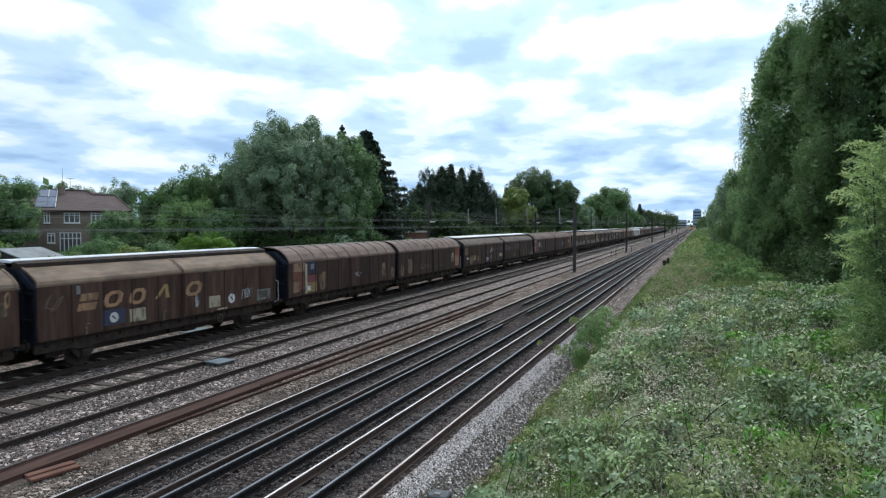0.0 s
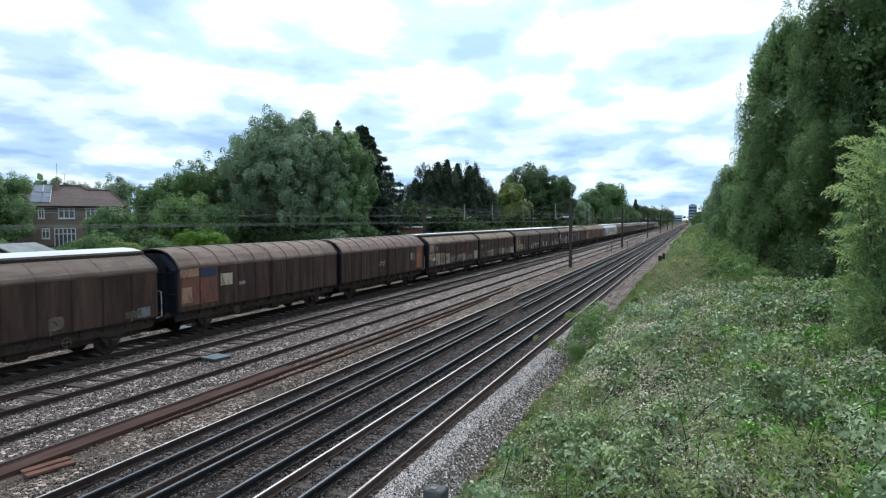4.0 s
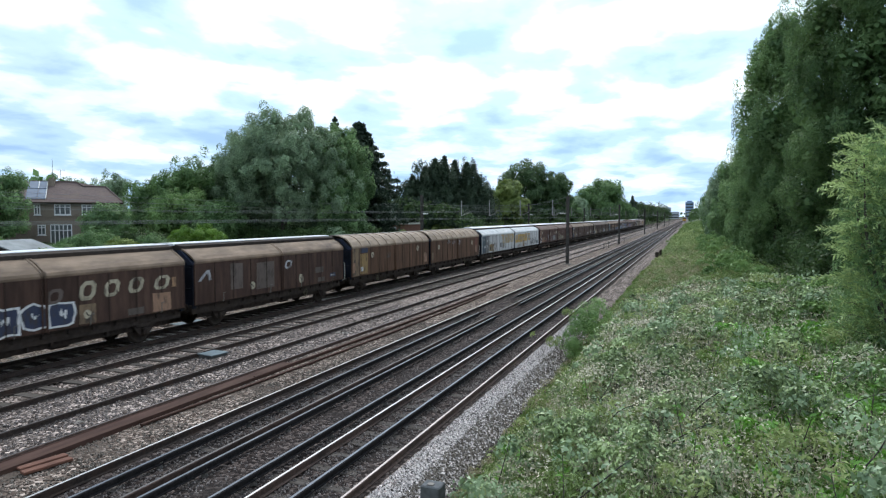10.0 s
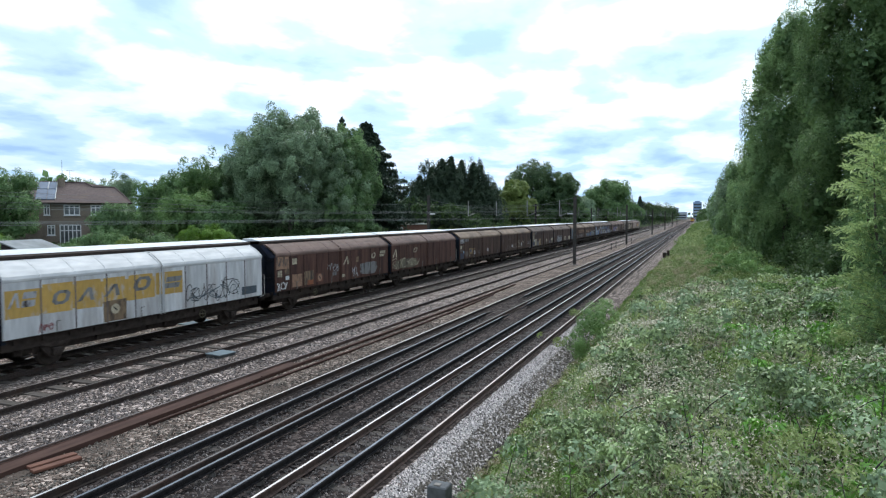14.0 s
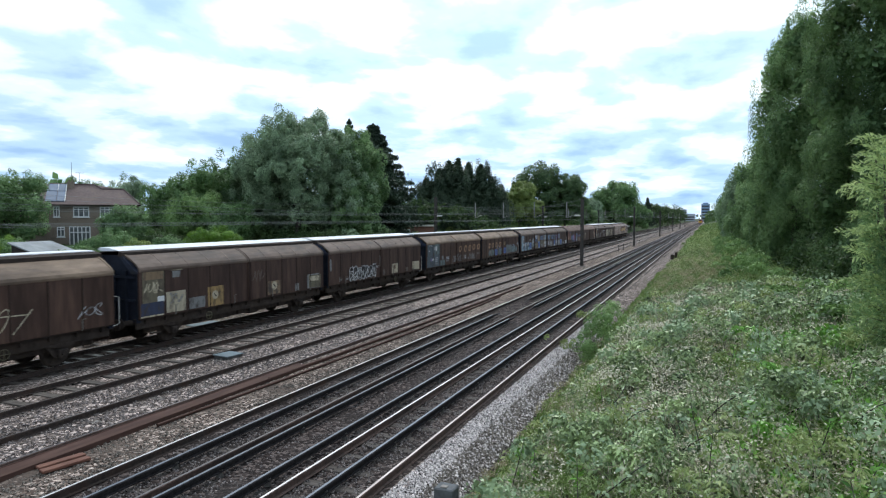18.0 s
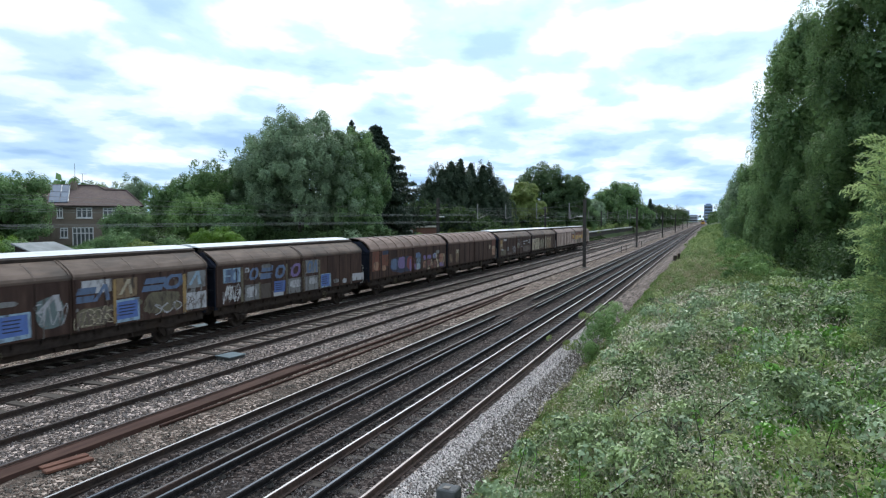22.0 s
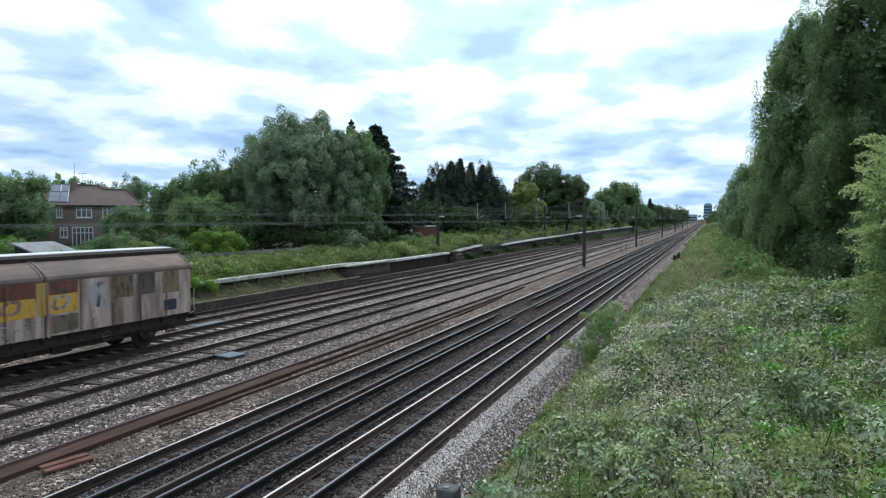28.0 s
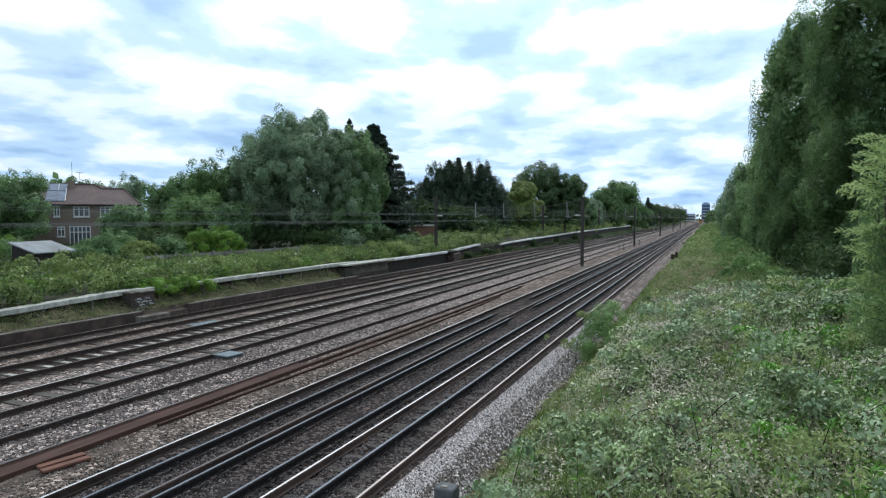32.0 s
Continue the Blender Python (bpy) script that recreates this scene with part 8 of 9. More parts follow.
# ---------------------------------------------------------------- paint, patches and graffiti, wagon by wagon
def paint_wagons():
    w = WAGONS[0]
    patch(w, 11.35, 2.09, 0.20, 0.42, "tan")
    letters(w, 11.49, 2.32, 0.16, 0.50, "gold")
    w = WAGONS[1]
    scrawl(w, 0.14, 1.92, 0.73, 0.68, "faded", 2, seed=1)
    letters(w, 1.44, 1.94, 0.68, 0.57, "gold")
    letters(w, 2.40, 1.94, 0.74, 0.55, "gold")
    letters(w, 3.45, 1.92, 0.70, 0.56, "gold")
    letters(w, 4.66, 2.00, 0.72, 0.52, "ochre")
    letters(w, 6.16, 1.94, 0.83, 0.57, "gold")
    patch(w, 2.28, 1.31, 0.97, 0.55, "navy")
    disc(w, 2.78, 1.56, 0.18, "white")
    patch(w, 3.44, 1.28, 0.70, 0.48, "cream")
    disc(w, 8.79, 1.58, 0.21, "white")
    patch(w, 7.41, 1.32, 0.67, 0.48, "cream")
    patch(w, 10.51, 1.28, 0.96, 0.51, "grey")
    patch(w, 10.75, 1.41, 0.50, 0.29, "dim")
    scrawl(w, 9.45, 1.41, 0.69, 0.56, "silver", 3, seed=14)
    patch(w, 7.90, 1.17, 0.59, 0.07, "cream")
    patch(w, 1.35, 2.51, 0.14, 0.28, "grey")
    splash(w, 6.61, 1.40, 0.22, 0.58, "silver", 17)
    w = WAGONS[2]
    patch(w, 0.41, 2.38, 0.97, 0.45, "salmon")
    patch(w, 0.39, 1.44, 0.97, 0.94, "rust")
    patch(w, 0.38, 1.35, 0.56, 0.53, "salmon")
    patch(w, 1.67, 2.24, 0.84, 0.59, "navy")
    patch(w, 1.92, 2.46, 0.32, 0.26, "grey")
    patch(w, 1.68, 1.79, 0.81, 0.35, "crimson")
    patch(w, 1.65, 1.24, 0.84, 0.55, "ochre")
    patch(w, 1.43, 1.20, 0.19, 1.57, "cream")
    patch(w, 1.61, 1.35, 0.33, 0.24, "white")
    splash(w, 2.70, 1.17, 0.70, 1.14, "tan", 10)
    disc(w, 3.19, 2.11, 0.14, "ochre")
    scrawl(w, 6.54, 1.67, 0.76, 0.30, "silver", 3, seed=12)
    splash(w, 9.95, 1.34, 0.57, 1.08, "tan", 13)
    disc(w, 10.26, 2.25, 0.11, "cream")
    splash(w, 11.19, 1.23, 0.66, 0.78, "tan", 15)
    w = WAGONS[3]
    splash(w, 0.29, 1.17, 0.58, 0.90, "tan", 1)
    splash(w, 1.47, 1.19, 0.79, 1.32, "tan", 2)
    splash(w, 9.94, 1.69, 0.63, 0.85, "cream", 3)
    scrawl(w, 3.82, 1.50, 1.86, 0.40, "faded", 3, seed=4)
    scrawl(w, 3.65, 1.42, 0.73, 0.43, "faded", 3, seed=5)
    scrawl(w, 4.70, 1.47, 0.84, 0.35, "faded", 3, seed=6)
    scrawl(w, 6.46, 1.36, 0.52, 0.29, "dim", 2, seed=7)
    scrawl(w, 7.47, 1.45, 0.50, 0.22, "dim", 2, seed=8)
    splash(w, 9.70, 1.60, 0.63, 0.82, "tan", 9)
    disc(w, 10.06, 2.21, 0.16, "cream")
    patch(w, 10.69, 1.37, 1.02, 1.47, "orange")
    patch(w, 10.79, 1.34, 0.81, 0.89, "salmon")
    scrawl(w, 10.87, 1.71, 0.62, 0.44, "cream", 3, seed=13)
    w = WAGONS[4]
    splash(w, 0.17, 2.00, 1.09, 0.84, "tan", 1)
    patch(w, 0.70, 1.71, 0.58, 0.14, "white")
    splash(w, 1.35, 1.18, 1.24, 0.89, "tan", 3)
    splash(w, 2.38, 1.49, 0.87, 0.56, "ochre", 4)
    splash(w, 3.48, 1.33, 0.65, 0.59, "tan", 5)
    patch(w, 6.09, 1.34, 0.97, 0.30, "silver")
    scrawl(w, 7.42, 2.08, 0.87, 0.54, "white", 2, seed=7)
    splash(w, 7.46, 1.37, 0.66, 0.48, "faded", 8)
    patch(w, 10.46, 1.63, 0.94, 0.23, "cream")
    scrawl(w, 10.47, 2.02, 1.12, 0.50, "olive", 3, seed=10)
    scrawl(w, 6.08, 1.83, 0.74, 0.61, "faded", 3, seed=11)
    scrawl(w, 7.38, 1.96, 0.80, 0.65, "silver", 3, seed=12)
    splash(w, 7.36, 1.36, 0.69, 0.42, "tan", 13)
    patch(w, 5.98, 1.26, 0.60, 0.27, "grey")
    patch(w, 10.44, 1.52, 1.04, 0.26, "cream")
    scrawl(w, 10.73, 2.09, 0.75, 0.60, "olive", 3, seed=16)
    patch(w, 9.39, 2.33, 0.72, 0.12, "dim")
    patch(w, 8.36, 2.17, 0.44, 0.28, "dim")
    scrawl(w, 6.32, 2.32, 0.35, 0.12, "rust", 2, seed=19)
    w = WAGONS[5]
    letters(w, 0.30, 2.13, 0.72, 0.49, "grey")
    letters(w, 1.38, 2.00, 0.76, 0.47, "grey")
    letters(w, 2.61, 2.06, 0.62, 0.41, "dim")
    letters(w, 3.67, 2.07, 0.58, 0.63, "faded")
    letters(w, 4.51, 2.13, 0.63, 0.51, "grey")
    disc(w, 3.84, 1.52, 0.17, "salmon")
    splash(w, 7.44, 1.23, 0.66, 0.51, "tan", 7)
    disc(w, 7.76, 1.50, 0.18, "faded")
    patch(w, 10.96, 1.20, 0.58, 0.37, "grey")
    patch(w, 5.64, 1.86, 0.07, 0.86, "silver")
    patch(w, 5.92, 1.83, 0.07, 0.87, "silver")
    scrawl(w, 0.28, 1.63, 0.72, 0.37, "dim", 3, seed=12)
    patch(w, 10.42, 1.24, 0.50, 0.26, "dim")
    w = WAGONS[6]
    patch(w, 0.15, 1.34, 2.09, 1.50, "rust")
    patch(w, 1.21, 2.42, 0.96, 0.42, "navy")
    patch(w, 0.11, 2.50, 1.00, 0.34, "salmon")
    patch(w, 0.19, 1.46, 0.54, 0.63, "salmon")
    patch(w, 2.42, 1.98, 0.75, 0.52, "cream")
    patch(w, 3.53, 1.91, 0.48, 0.15, "grey")
    w = WAGONS[7]
    scrawl(w, 4.66, 1.77, 0.97, 0.39, "silver", 4, seed=1)
    patch(w, 9.50, 1.89, 0.86, 0.55, "tan")
    patch(w, 9.62, 1.96, 0.26, 0.44, "cream")
    patch(w, 10.56, 1.29, 1.05, 1.54, "orange")
    patch(w, 10.72, 1.33, 0.40, 1.05, "salmon")
    scrawl(w, 3.67, 1.57, 0.45, 0.35, "dim", 2, seed=6)
    w = WAGONS[8]
    patch(w, 0.11, 1.21, 1.19, 1.66, "dim")
    patch(w, 0.28, 2.29, 0.74, 0.58, "buff")
    patch(w, 0.38, 2.32, 0.42, 0.23, "salmon")
    patch(w, 0.11, 1.64, 1.16, 0.52, "buff")
    patch(w, 0.75, 1.61, 0.57, 0.26, "white")
    scrawl(w, 0.04, 1.21, 1.16, 0.39, "grey", 4, seed=81)
    mural(w, 0.1, 1.2, 4.4, 0.9, ("tan", "dim"), 34, 801)
    mural(w, 4.6, 1.2, 5.6, 0.75, ("faded", "dim"), 60, 802)
    patch(w, 1.39, 2.38, 0.11, 0.33, "silver")
    patch(w, 1.64, 2.35, 0.11, 0.33, "silver")
    patch(w, 1.43, 1.21, 0.91, 0.95, "buff")
    patch(w, 2.49, 1.21, 0.78, 0.90, "buff")
    patch(w, 2.64, 1.32, 0.48, 0.69, "teal")
    patch(w, 3.55, 1.21, 0.95, 0.83, "buff")
    disc(w, 3.83, 1.58, 0.14, "faded")
    scrawl(w, 4.61, 1.21, 1.12, 0.71, "grey", 6, seed=82)
    scrawl(w, 4.68, 1.21, 0.97, 0.56, "grey", 5, seed=83)
    scrawl(w, 5.89, 1.21, 1.48, 0.69, "silver", 6, seed=84)
    patch(w, 7.43, 1.21, 1.08, 0.68, "salmon")
    disc(w, 7.95, 1.52, 0.21, "cream")
    scrawl(w, 8.60, 1.21, 1.61, 0.59, "grey", 6, seed=85)
    patch(w, 10.66, 1.25, 1.01, 0.70, "cream")
    w = WAGONS[9]
    mural(w, 0.7, 1.2, 9.5, 0.85, ("faded", "olive", "dim"), 110, 901)
    scrawl(w, 0.38, 1.98, 0.65, 0.49, "sky", 3, seed=91)
    scrawl(w, 1.62, 2.09, 0.43, 0.38, "grey", 2, seed=92)
    scrawl(w, 0.27, 1.21, 0.67, 0.62, "tan", 4, seed=93)
    scrawl(w, 0.99, 1.21, 0.93, 0.62, "olive", 4, seed=94)
    scrawl(w, 2.20, 1.21, 0.97, 0.63, "silver", 4, seed=95)
    splash(w, 2.35, 1.21, 0.78, 0.52, "faded", 6)
    patch(w, 3.30, 1.21, 1.21, 0.63, "tan")
    patch(w, 3.47, 1.21, 0.68, 0.60, "cream")
    disc(w, 3.76, 1.55, 0.16, "orange")
    scrawl(w, 4.63, 1.21, 0.97, 0.58, "grey", 3, seed=96)
    scrawl(w, 6.02, 1.22, 0.82, 0.69, "silver", 4, seed=97)
    patch(w, 7.30, 1.23, 1.22, 0.61, "tan")
    patch(w, 7.30, 1.25, 0.79, 0.57, "cream")
    disc(w, 7.71, 1.56, 0.15, "faded")
    scrawl(w, 8.58, 1.22, 1.41, 0.62, "silver", 6, seed=98)
    patch(w, 10.48, 1.21, 1.34, 0.61, "cream")
    scrawl(w, 2.84, 2.34, 0.27, 0.16, "silver", 2, seed=99)
    splash(w, 0.29, 3.40, 0.13, -0.53, "cream", 7)
    w = WAGONS[10]
    patch(w, 1.10, 1.21, 1.01, 1.66, "tan")
    patch(w, 1.28, 2.52, 0.64, 0.35, "slate")
    patch(w, 1.34, 1.21, 0.72, 1.21, "ochre")
    patch(w, 0.36, 1.21, 0.55, 1.66, "ochre")
    patch(w, 0.75, 1.59, 0.40, 0.23, "silver")
    patch(w, 2.16, 1.34, 0.85, 0.61, "cream")
    disc(w, 2.54, 1.67, 0.16, "tan")
    patch(w, 3.04, 1.35, 0.26, 0.58, "tan")
    patch(w, 3.32, 1.31, 0.91, 0.47, "tan")
    patch(w, 3.60, 1.34, 0.34, 0.38, "faded")
    scrawl(w, 5.97, 1.42, 0.76, 0.33, "grey", 4, seed=101)
    patch(w, 7.22, 1.23, 0.83, 0.57, "tan")
    patch(w, 7.28, 1.26, 0.53, 0.20, "cream")
    scrawl(w, 8.20, 1.28, 1.02, 0.70, "silver", 3, seed=102)
    patch(w, 9.40, 1.33, 0.85, 0.62, "tan")
    disc(w, 9.74, 1.69, 0.20, "cream")
    patch(w, 10.52, 1.66, 0.88, 0.17, "silver")
    w = WAGONS[11]
    scrawl(w, 0.21, 2.04, 0.62, 0.44, "silver", 2, seed=1)
    patch(w, 1.30, 1.31, 0.89, 0.68, "tan")
    patch(w, 1.35, 1.37, 0.48, 0.58, "cream")
    patch(w, 3.37, 1.26, 0.75, 0.53, "cream")
    patch(w, 2.23, 1.28, 0.46, 0.12, "cream")
    patch(w, 5.99, 1.31, 0.51, 0.23, "grey")
    patch(w, 3.38, 1.17, 0.73, 0.53, "cream")
    patch(w, 5.90, 1.22, 0.29, 0.25, "cream")
    patch(w, 6.25, 1.22, 0.24, 0.24, "dim")
    patch(w, 7.33, 1.21, 0.72, 0.58, "tan")
    patch(w, 7.36, 1.26, 0.45, 0.49, "cream")
    patch(w, 8.77, 1.23, 0.29, 0.20, "cream")
    patch(w, 9.38, 1.35, 0.57, 0.59, "cream")
    disc(w, 9.66, 1.64, 0.19, "olive")
    patch(w, 10.42, 1.28, 0.38, 0.30, "cream")
    patch(w, 10.84, 1.27, 0.44, 0.30, "cream")
    scrawl(w, 6.04, 2.07, 0.76, 0.33, "dim", 2, seed=17)
    scrawl(w, 4.69, 2.02, 0.43, 0.44, "dim", 2, seed=18)
    w = WAGONS[12]
    splash(w, 0.05, 1.69, 0.90, 1.15, "grey", 1)
    patch(w, 0.24, 2.13, 0.48, 0.32, "white")
    patch(w, 1.07, 1.30, 0.95, 0.73, "faded")
    scrawl(w, 1.13, 1.35, 0.79, 0.68, "grey", 3, seed=4)
    patch(w, 2.16, 1.61, 0.69, 0.46, "olive")
    splash(w, 3.29, 1.34, 0.67, 0.64, "tan", 6)
    disc(w, 3.62, 1.64, 0.20, "cream")
    bubbles(w, 4.21, 1.17, 2.81, 0.98, "navy", "white", 3, 8)
    letters(w, 6.03, 2.00, 0.56, 0.48, "faded")
    letters(w, 7.20, 1.98, 0.62, 0.65, "cream")
    letters(w, 8.17, 2.00, 0.61, 0.59, "cream")
    letters(w, 9.19, 2.02, 0.65, 0.56, "cream")
    letters(w, 10.38, 2.01, 0.71, 0.53, "cream")
    patch(w, 7.16, 1.19, 0.64, 0.66, "tan")
    disc(w, 7.47, 1.51, 0.15, "cream")
    patch(w, 10.26, 1.17, 0.89, 0.71, "salmon")
    patch(w, 9.13, 1.21, 0.71, 0.24, "dim")
    patch(w, 11.23, 2.05, 0.20, 0.38, "gold")
    w = WAGONS[13]
    letters(w, 0.26, 2.10, 0.84, 0.44, "silver")
    patch(w, 2.18, 1.55, 0.82, 1.17, "faded")
    patch(w, 3.97, 1.40, 1.36, 1.24, "faded")
    letters(w, 6.23, 2.18, 0.54, 0.42, "silver")
    disc(w, 3.68, 1.61, 0.18, "cream")
    disc(w, 7.57, 1.63, 0.18, "cream")
    patch(w, 8.96, 1.74, 0.82, 0.30, "dim")
    disc(w, 7.62, 1.54, 0.21, "cream")
    patch(w, 9.20, 1.24, 0.67, 0.23, "dim")
    patch(w, 10.45, 1.40, 0.59, 0.22, "navy")
    patch(w, 10.49, 1.47, 0.38, 0.06, "silver")
    w = WAGONS[14]
    patch(w, 0.05, 1.17, 0.84, 1.67, "tan")
    patch(w, 0.05, 1.37, 0.33, 0.59, "salmon")
    patch(w, 1.06, 2.54, 0.95, 0.30, "navy")
    patch(w, 1.04, 1.24, 0.95, 1.25, "ochre")
    patch(w, 1.07, 1.41, 0.33, 0.28, "white")
    disc(w, 2.64, 2.35, 0.19, "cream")
    disc(w, 9.79, 2.45, 0.20, "cream")
    patch(w, 10.97, 1.44, 0.41, 0.63, "tan")
    scrawl(w, 4.61, 1.96, 0.67, 0.50, "dim", 3, seed=9)
    patch(w, 11.06, 1.33, 0.49, 0.64, "salmon")
    w = WAGONS[15]
    disc(w, 1.61, 2.32, 0.21, "cream")
    patch(w, 0.14, 1.34, 0.31, 0.62, "tan")
    scrawl(w, 3.51, 2.48, 0.61, 0.36, "silver", 3, seed=3)
    scrawl(w, 4.67, 2.38, 0.74, 0.46, "silver", 3, seed=4)
    scrawl(w, 6.11, 2.25, 0.92, 0.54, "silver", 3, seed=5)
    disc(w, 9.87, 2.38, 0.20, "cream")
    patch(w, 10.61, 1.54, 0.97, 1.30, "rust")
    patch(w, 10.81, 1.46, 0.53, 0.59, "salmon")
    w = WAGONS[16]
    patch(w, 0.05, 1.17, 1.09, 1.67, "slate")
    patch(w, 1.19, 1.17, 1.02, 1.67, "grey")
    scrawl(w, 0.21, 2.35, 0.67, 0.23, "silver", 3, seed=3)
    patch(w, 0.76, 1.67, 0.33, 0.23, "white")
    scrawl(w, 1.56, 2.17, 0.23, 0.30, "white", 2, seed=5)
    scrawl(w, 1.27, 1.68, 0.62, 0.30, "silver", 3, seed=6)
    patch(w, 0.14, 1.43, 0.33, 0.26, "navy")
    scrawl(w, 2.28, 1.37, 1.81, 0.95, "black", 4, seed=8)
    scrawl(w, 3.82, 1.17, 1.34, 1.07, "black", 4, seed=9)
    patch(w, 2.30, 1.28, 0.92, 0.67, "ochre")
    patch(w, 2.50, 1.42, 0.56, 0.31, "black")
    patch(w, 3.27, 1.17, 0.74, 0.80, "tan")
    disc(w, 3.79, 1.61, 0.17, "cream")
    patch(w, 6.11, 1.52, 0.74, 0.48, "grey")
    patch(w, 7.13, 1.40, 0.87, 1.44, "grey")
    patch(w, 7.12, 2.02, 4.70, 0.66, "old_band")
    patch(w, 7.10, 1.88, 1.28, 0.95, "old_band")
    patch(w, 8.46, 1.87, 1.53, 0.97, "old_band")
    patch(w, 10.08, 1.91, 1.56, 0.93, "old_band")
    disc(w, 7.66, 1.61, 0.22, "cream")
    splash(w, 6.60, 2.68, 0.69, 0.16, "band", 20)
    mural(w, 7.2, 1.9, 4.5, 0.85, ("ochre", "silver"), 36, 161)
    w = WAGONS[17]
    patch(w, 0.03, 1.82, 5.60, 0.78, "band")
    patch(w, 0.05, 1.76, 1.09, 0.72, "band")
    patch(w, 1.24, 1.76, 1.02, 0.93, "band")
    patch(w, 2.33, 1.75, 1.00, 0.96, "band")
    patch(w, 3.42, 1.80, 0.89, 0.90, "band")
    patch(w, 4.45, 1.81, 1.10, 0.90, "band")
    patch(w, 5.68, 1.86, 0.37, 0.83, "band")
    patch(w, 6.10, 1.84, 0.91, 0.85, "band")
    letters(w, 0.19, 2.07, 0.37, 0.45, "silver")
    letters(w, 0.60, 2.06, 0.42, 0.46, "silver")
    letters(w, 1.57, 2.01, 0.59, 0.44, "grey")
    letters(w, 2.49, 2.01, 0.65, 0.43, "grey")
    letters(w, 3.49, 2.05, 0.67, 0.41, "grey")
    letters(w, 4.69, 2.11, 0.74, 0.50, "grey")
    letters(w, 6.14, 2.06, 0.76, 0.43, "grey")
    patch(w, 3.40, 1.17, 0.94, 0.72, "tan")
    disc(w, 3.88, 1.59, 0.18, "cream")
    scrawl(w, 7.18, 1.25, 1.37, 0.90, "black", 4, seed=17)
    scrawl(w, 8.55, 1.17, 1.78, 1.06, "black", 5, seed=18)
    scrawl(w, 7.32, 1.19, 2.91, 0.81, "slate", 5, seed=19)
    patch(w, 10.51, 1.31, 1.00, 0.35, "slate")
    scrawl(w, 1.08, 1.17, 0.49, 0.34, "crimson", 3, seed=21)
    w = WAGONS[18]
    patch(w, 0.07, 2.23, 1.00, 0.61, "salmon")
    scrawl(w, 0.14, 2.30, 0.87, 0.54, "faded", 4, seed=2)
    patch(w, 0.16, 1.85, 0.34, 0.32, "cream")
    patch(w, 0.72, 1.94, 0.38, 0.26, "tan")
    patch(w, 0.79, 1.67, 0.30, 0.20, "white")
    scrawl(w, 0.10, 1.18, 0.81, 0.44, "white", 5, seed=6)
    patch(w, 1.36, 2.40, 0.40, 0.30, "cream")
    patch(w, 1.33, 1.23, 0.85, 0.66, "salmon")
    patch(w, 2.37, 1.26, 0.87, 0.70, "tan")
    patch(w, 2.67, 1.24, 0.56, 0.25, "orange")
    splash(w, 3.40, 1.23, 0.85, 0.59, "rust", 11)
    disc(w, 3.84, 1.54, 0.20, "salmon")
    scrawl(w, 4.58, 1.70, 1.24, 0.59, "silver", 4, seed=13)
    patch(w, 5.11, 1.52, 0.41, 0.21, "grey")
    letters(w, 6.32, 2.05, 0.65, 0.45, "cream")
    patch(w, 6.14, 1.34, 0.28, 0.17, "cream")
    splash(w, 7.99, 1.19, 2.62, 0.92, "grey", 17)
    scrawl(w, 7.29, 1.23, 0.69, 0.73, "silver", 3, seed=18)
    letters(w, 9.67, 2.20, 0.49, 0.36, "cream")
    letters(w, 10.75, 2.26, 0.71, 0.37, "cream")
    letters(w, 7.74, 2.11, 0.31, 0.31, "tan")
    w = WAGONS[19]
    letters(w, 0.19, 2.06, 0.73, 0.54, "cream")
    splash(w, 0.05, 1.17, 4.50, 0.77, "olive", 2)
    scrawl(w, 0.05, 1.17, 4.50, 0.85, "cream", 6, seed=3)
    letters(w, 3.46, 2.25, 0.68, 0.34, "cream")
    w = WAGONS[20]
    patch(w, 0.10, 2.48, 1.03, 0.36, "grey")
    patch(w, 0.16, 2.58, 0.88, 0.26, "silver")
    patch(w, 1.35, 2.60, 0.87, 0.24, "grey")
    patch(w, 0.13, 2.03, 0.42, 0.27, "cream")
    patch(w, 0.79, 2.11, 0.15, 0.25, "tan")
    patch(w, 0.11, 1.76, 0.62, 0.20, "faded")
    patch(w, 0.78, 1.61, 0.33, 0.25, "sky")
    patch(w, 0.15, 1.17, 0.86, 0.48, "navy")
    splash(w, 1.30, 1.24, 0.86, 0.58, "faded", 9)
    patch(w, 2.37, 1.48, 0.91, 0.51, "ochre")
    patch(w, 2.50, 1.61, 0.52, 0.29, "grey")
    patch(w, 2.64, 1.64, 0.11, 0.22, "navy")
    patch(w, 2.82, 1.63, 0.12, 0.23, "navy")
    disc(w, 3.83, 1.57, 0.18, "white")
    scrawl(w, 3.50, 1.61, 0.46, 0.40, "ochre", 2, seed=15)
    scrawl(w, 4.65, 1.37, 0.76, 0.39, "faded", 4, seed=16)
    disc(w, 7.71, 1.60, 0.18, "white")
    patch(w, 6.09, 2.48, 0.04, 0.36, "silver")
    patch(w, 2.38, 1.28, 0.25, 0.13, "cream")
    patch(w, 3.43, 1.18, 0.31, 0.10, "grey")
    w = WAGONS[21]
    disc(w, 3.88, 1.62, 0.18, "white")
    disc(w, 7.81, 1.64, 0.19, "white")
    scrawl(w, 4.35, 1.18, 1.57, 0.93, "cream", 3, seed=3)
    scrawl(w, 5.92, 1.24, 1.62, 0.96, "cream", 3, seed=4)
    scrawl(w, 7.78, 1.34, 1.26, 0.87, "cream", 2, seed=5)
    scrawl(w, 10.51, 1.50, 0.96, 0.48, "silver", 3, seed=6)
    scrawl(w, 0.24, 2.06, 0.50, 0.45, "faded", 3, seed=7)
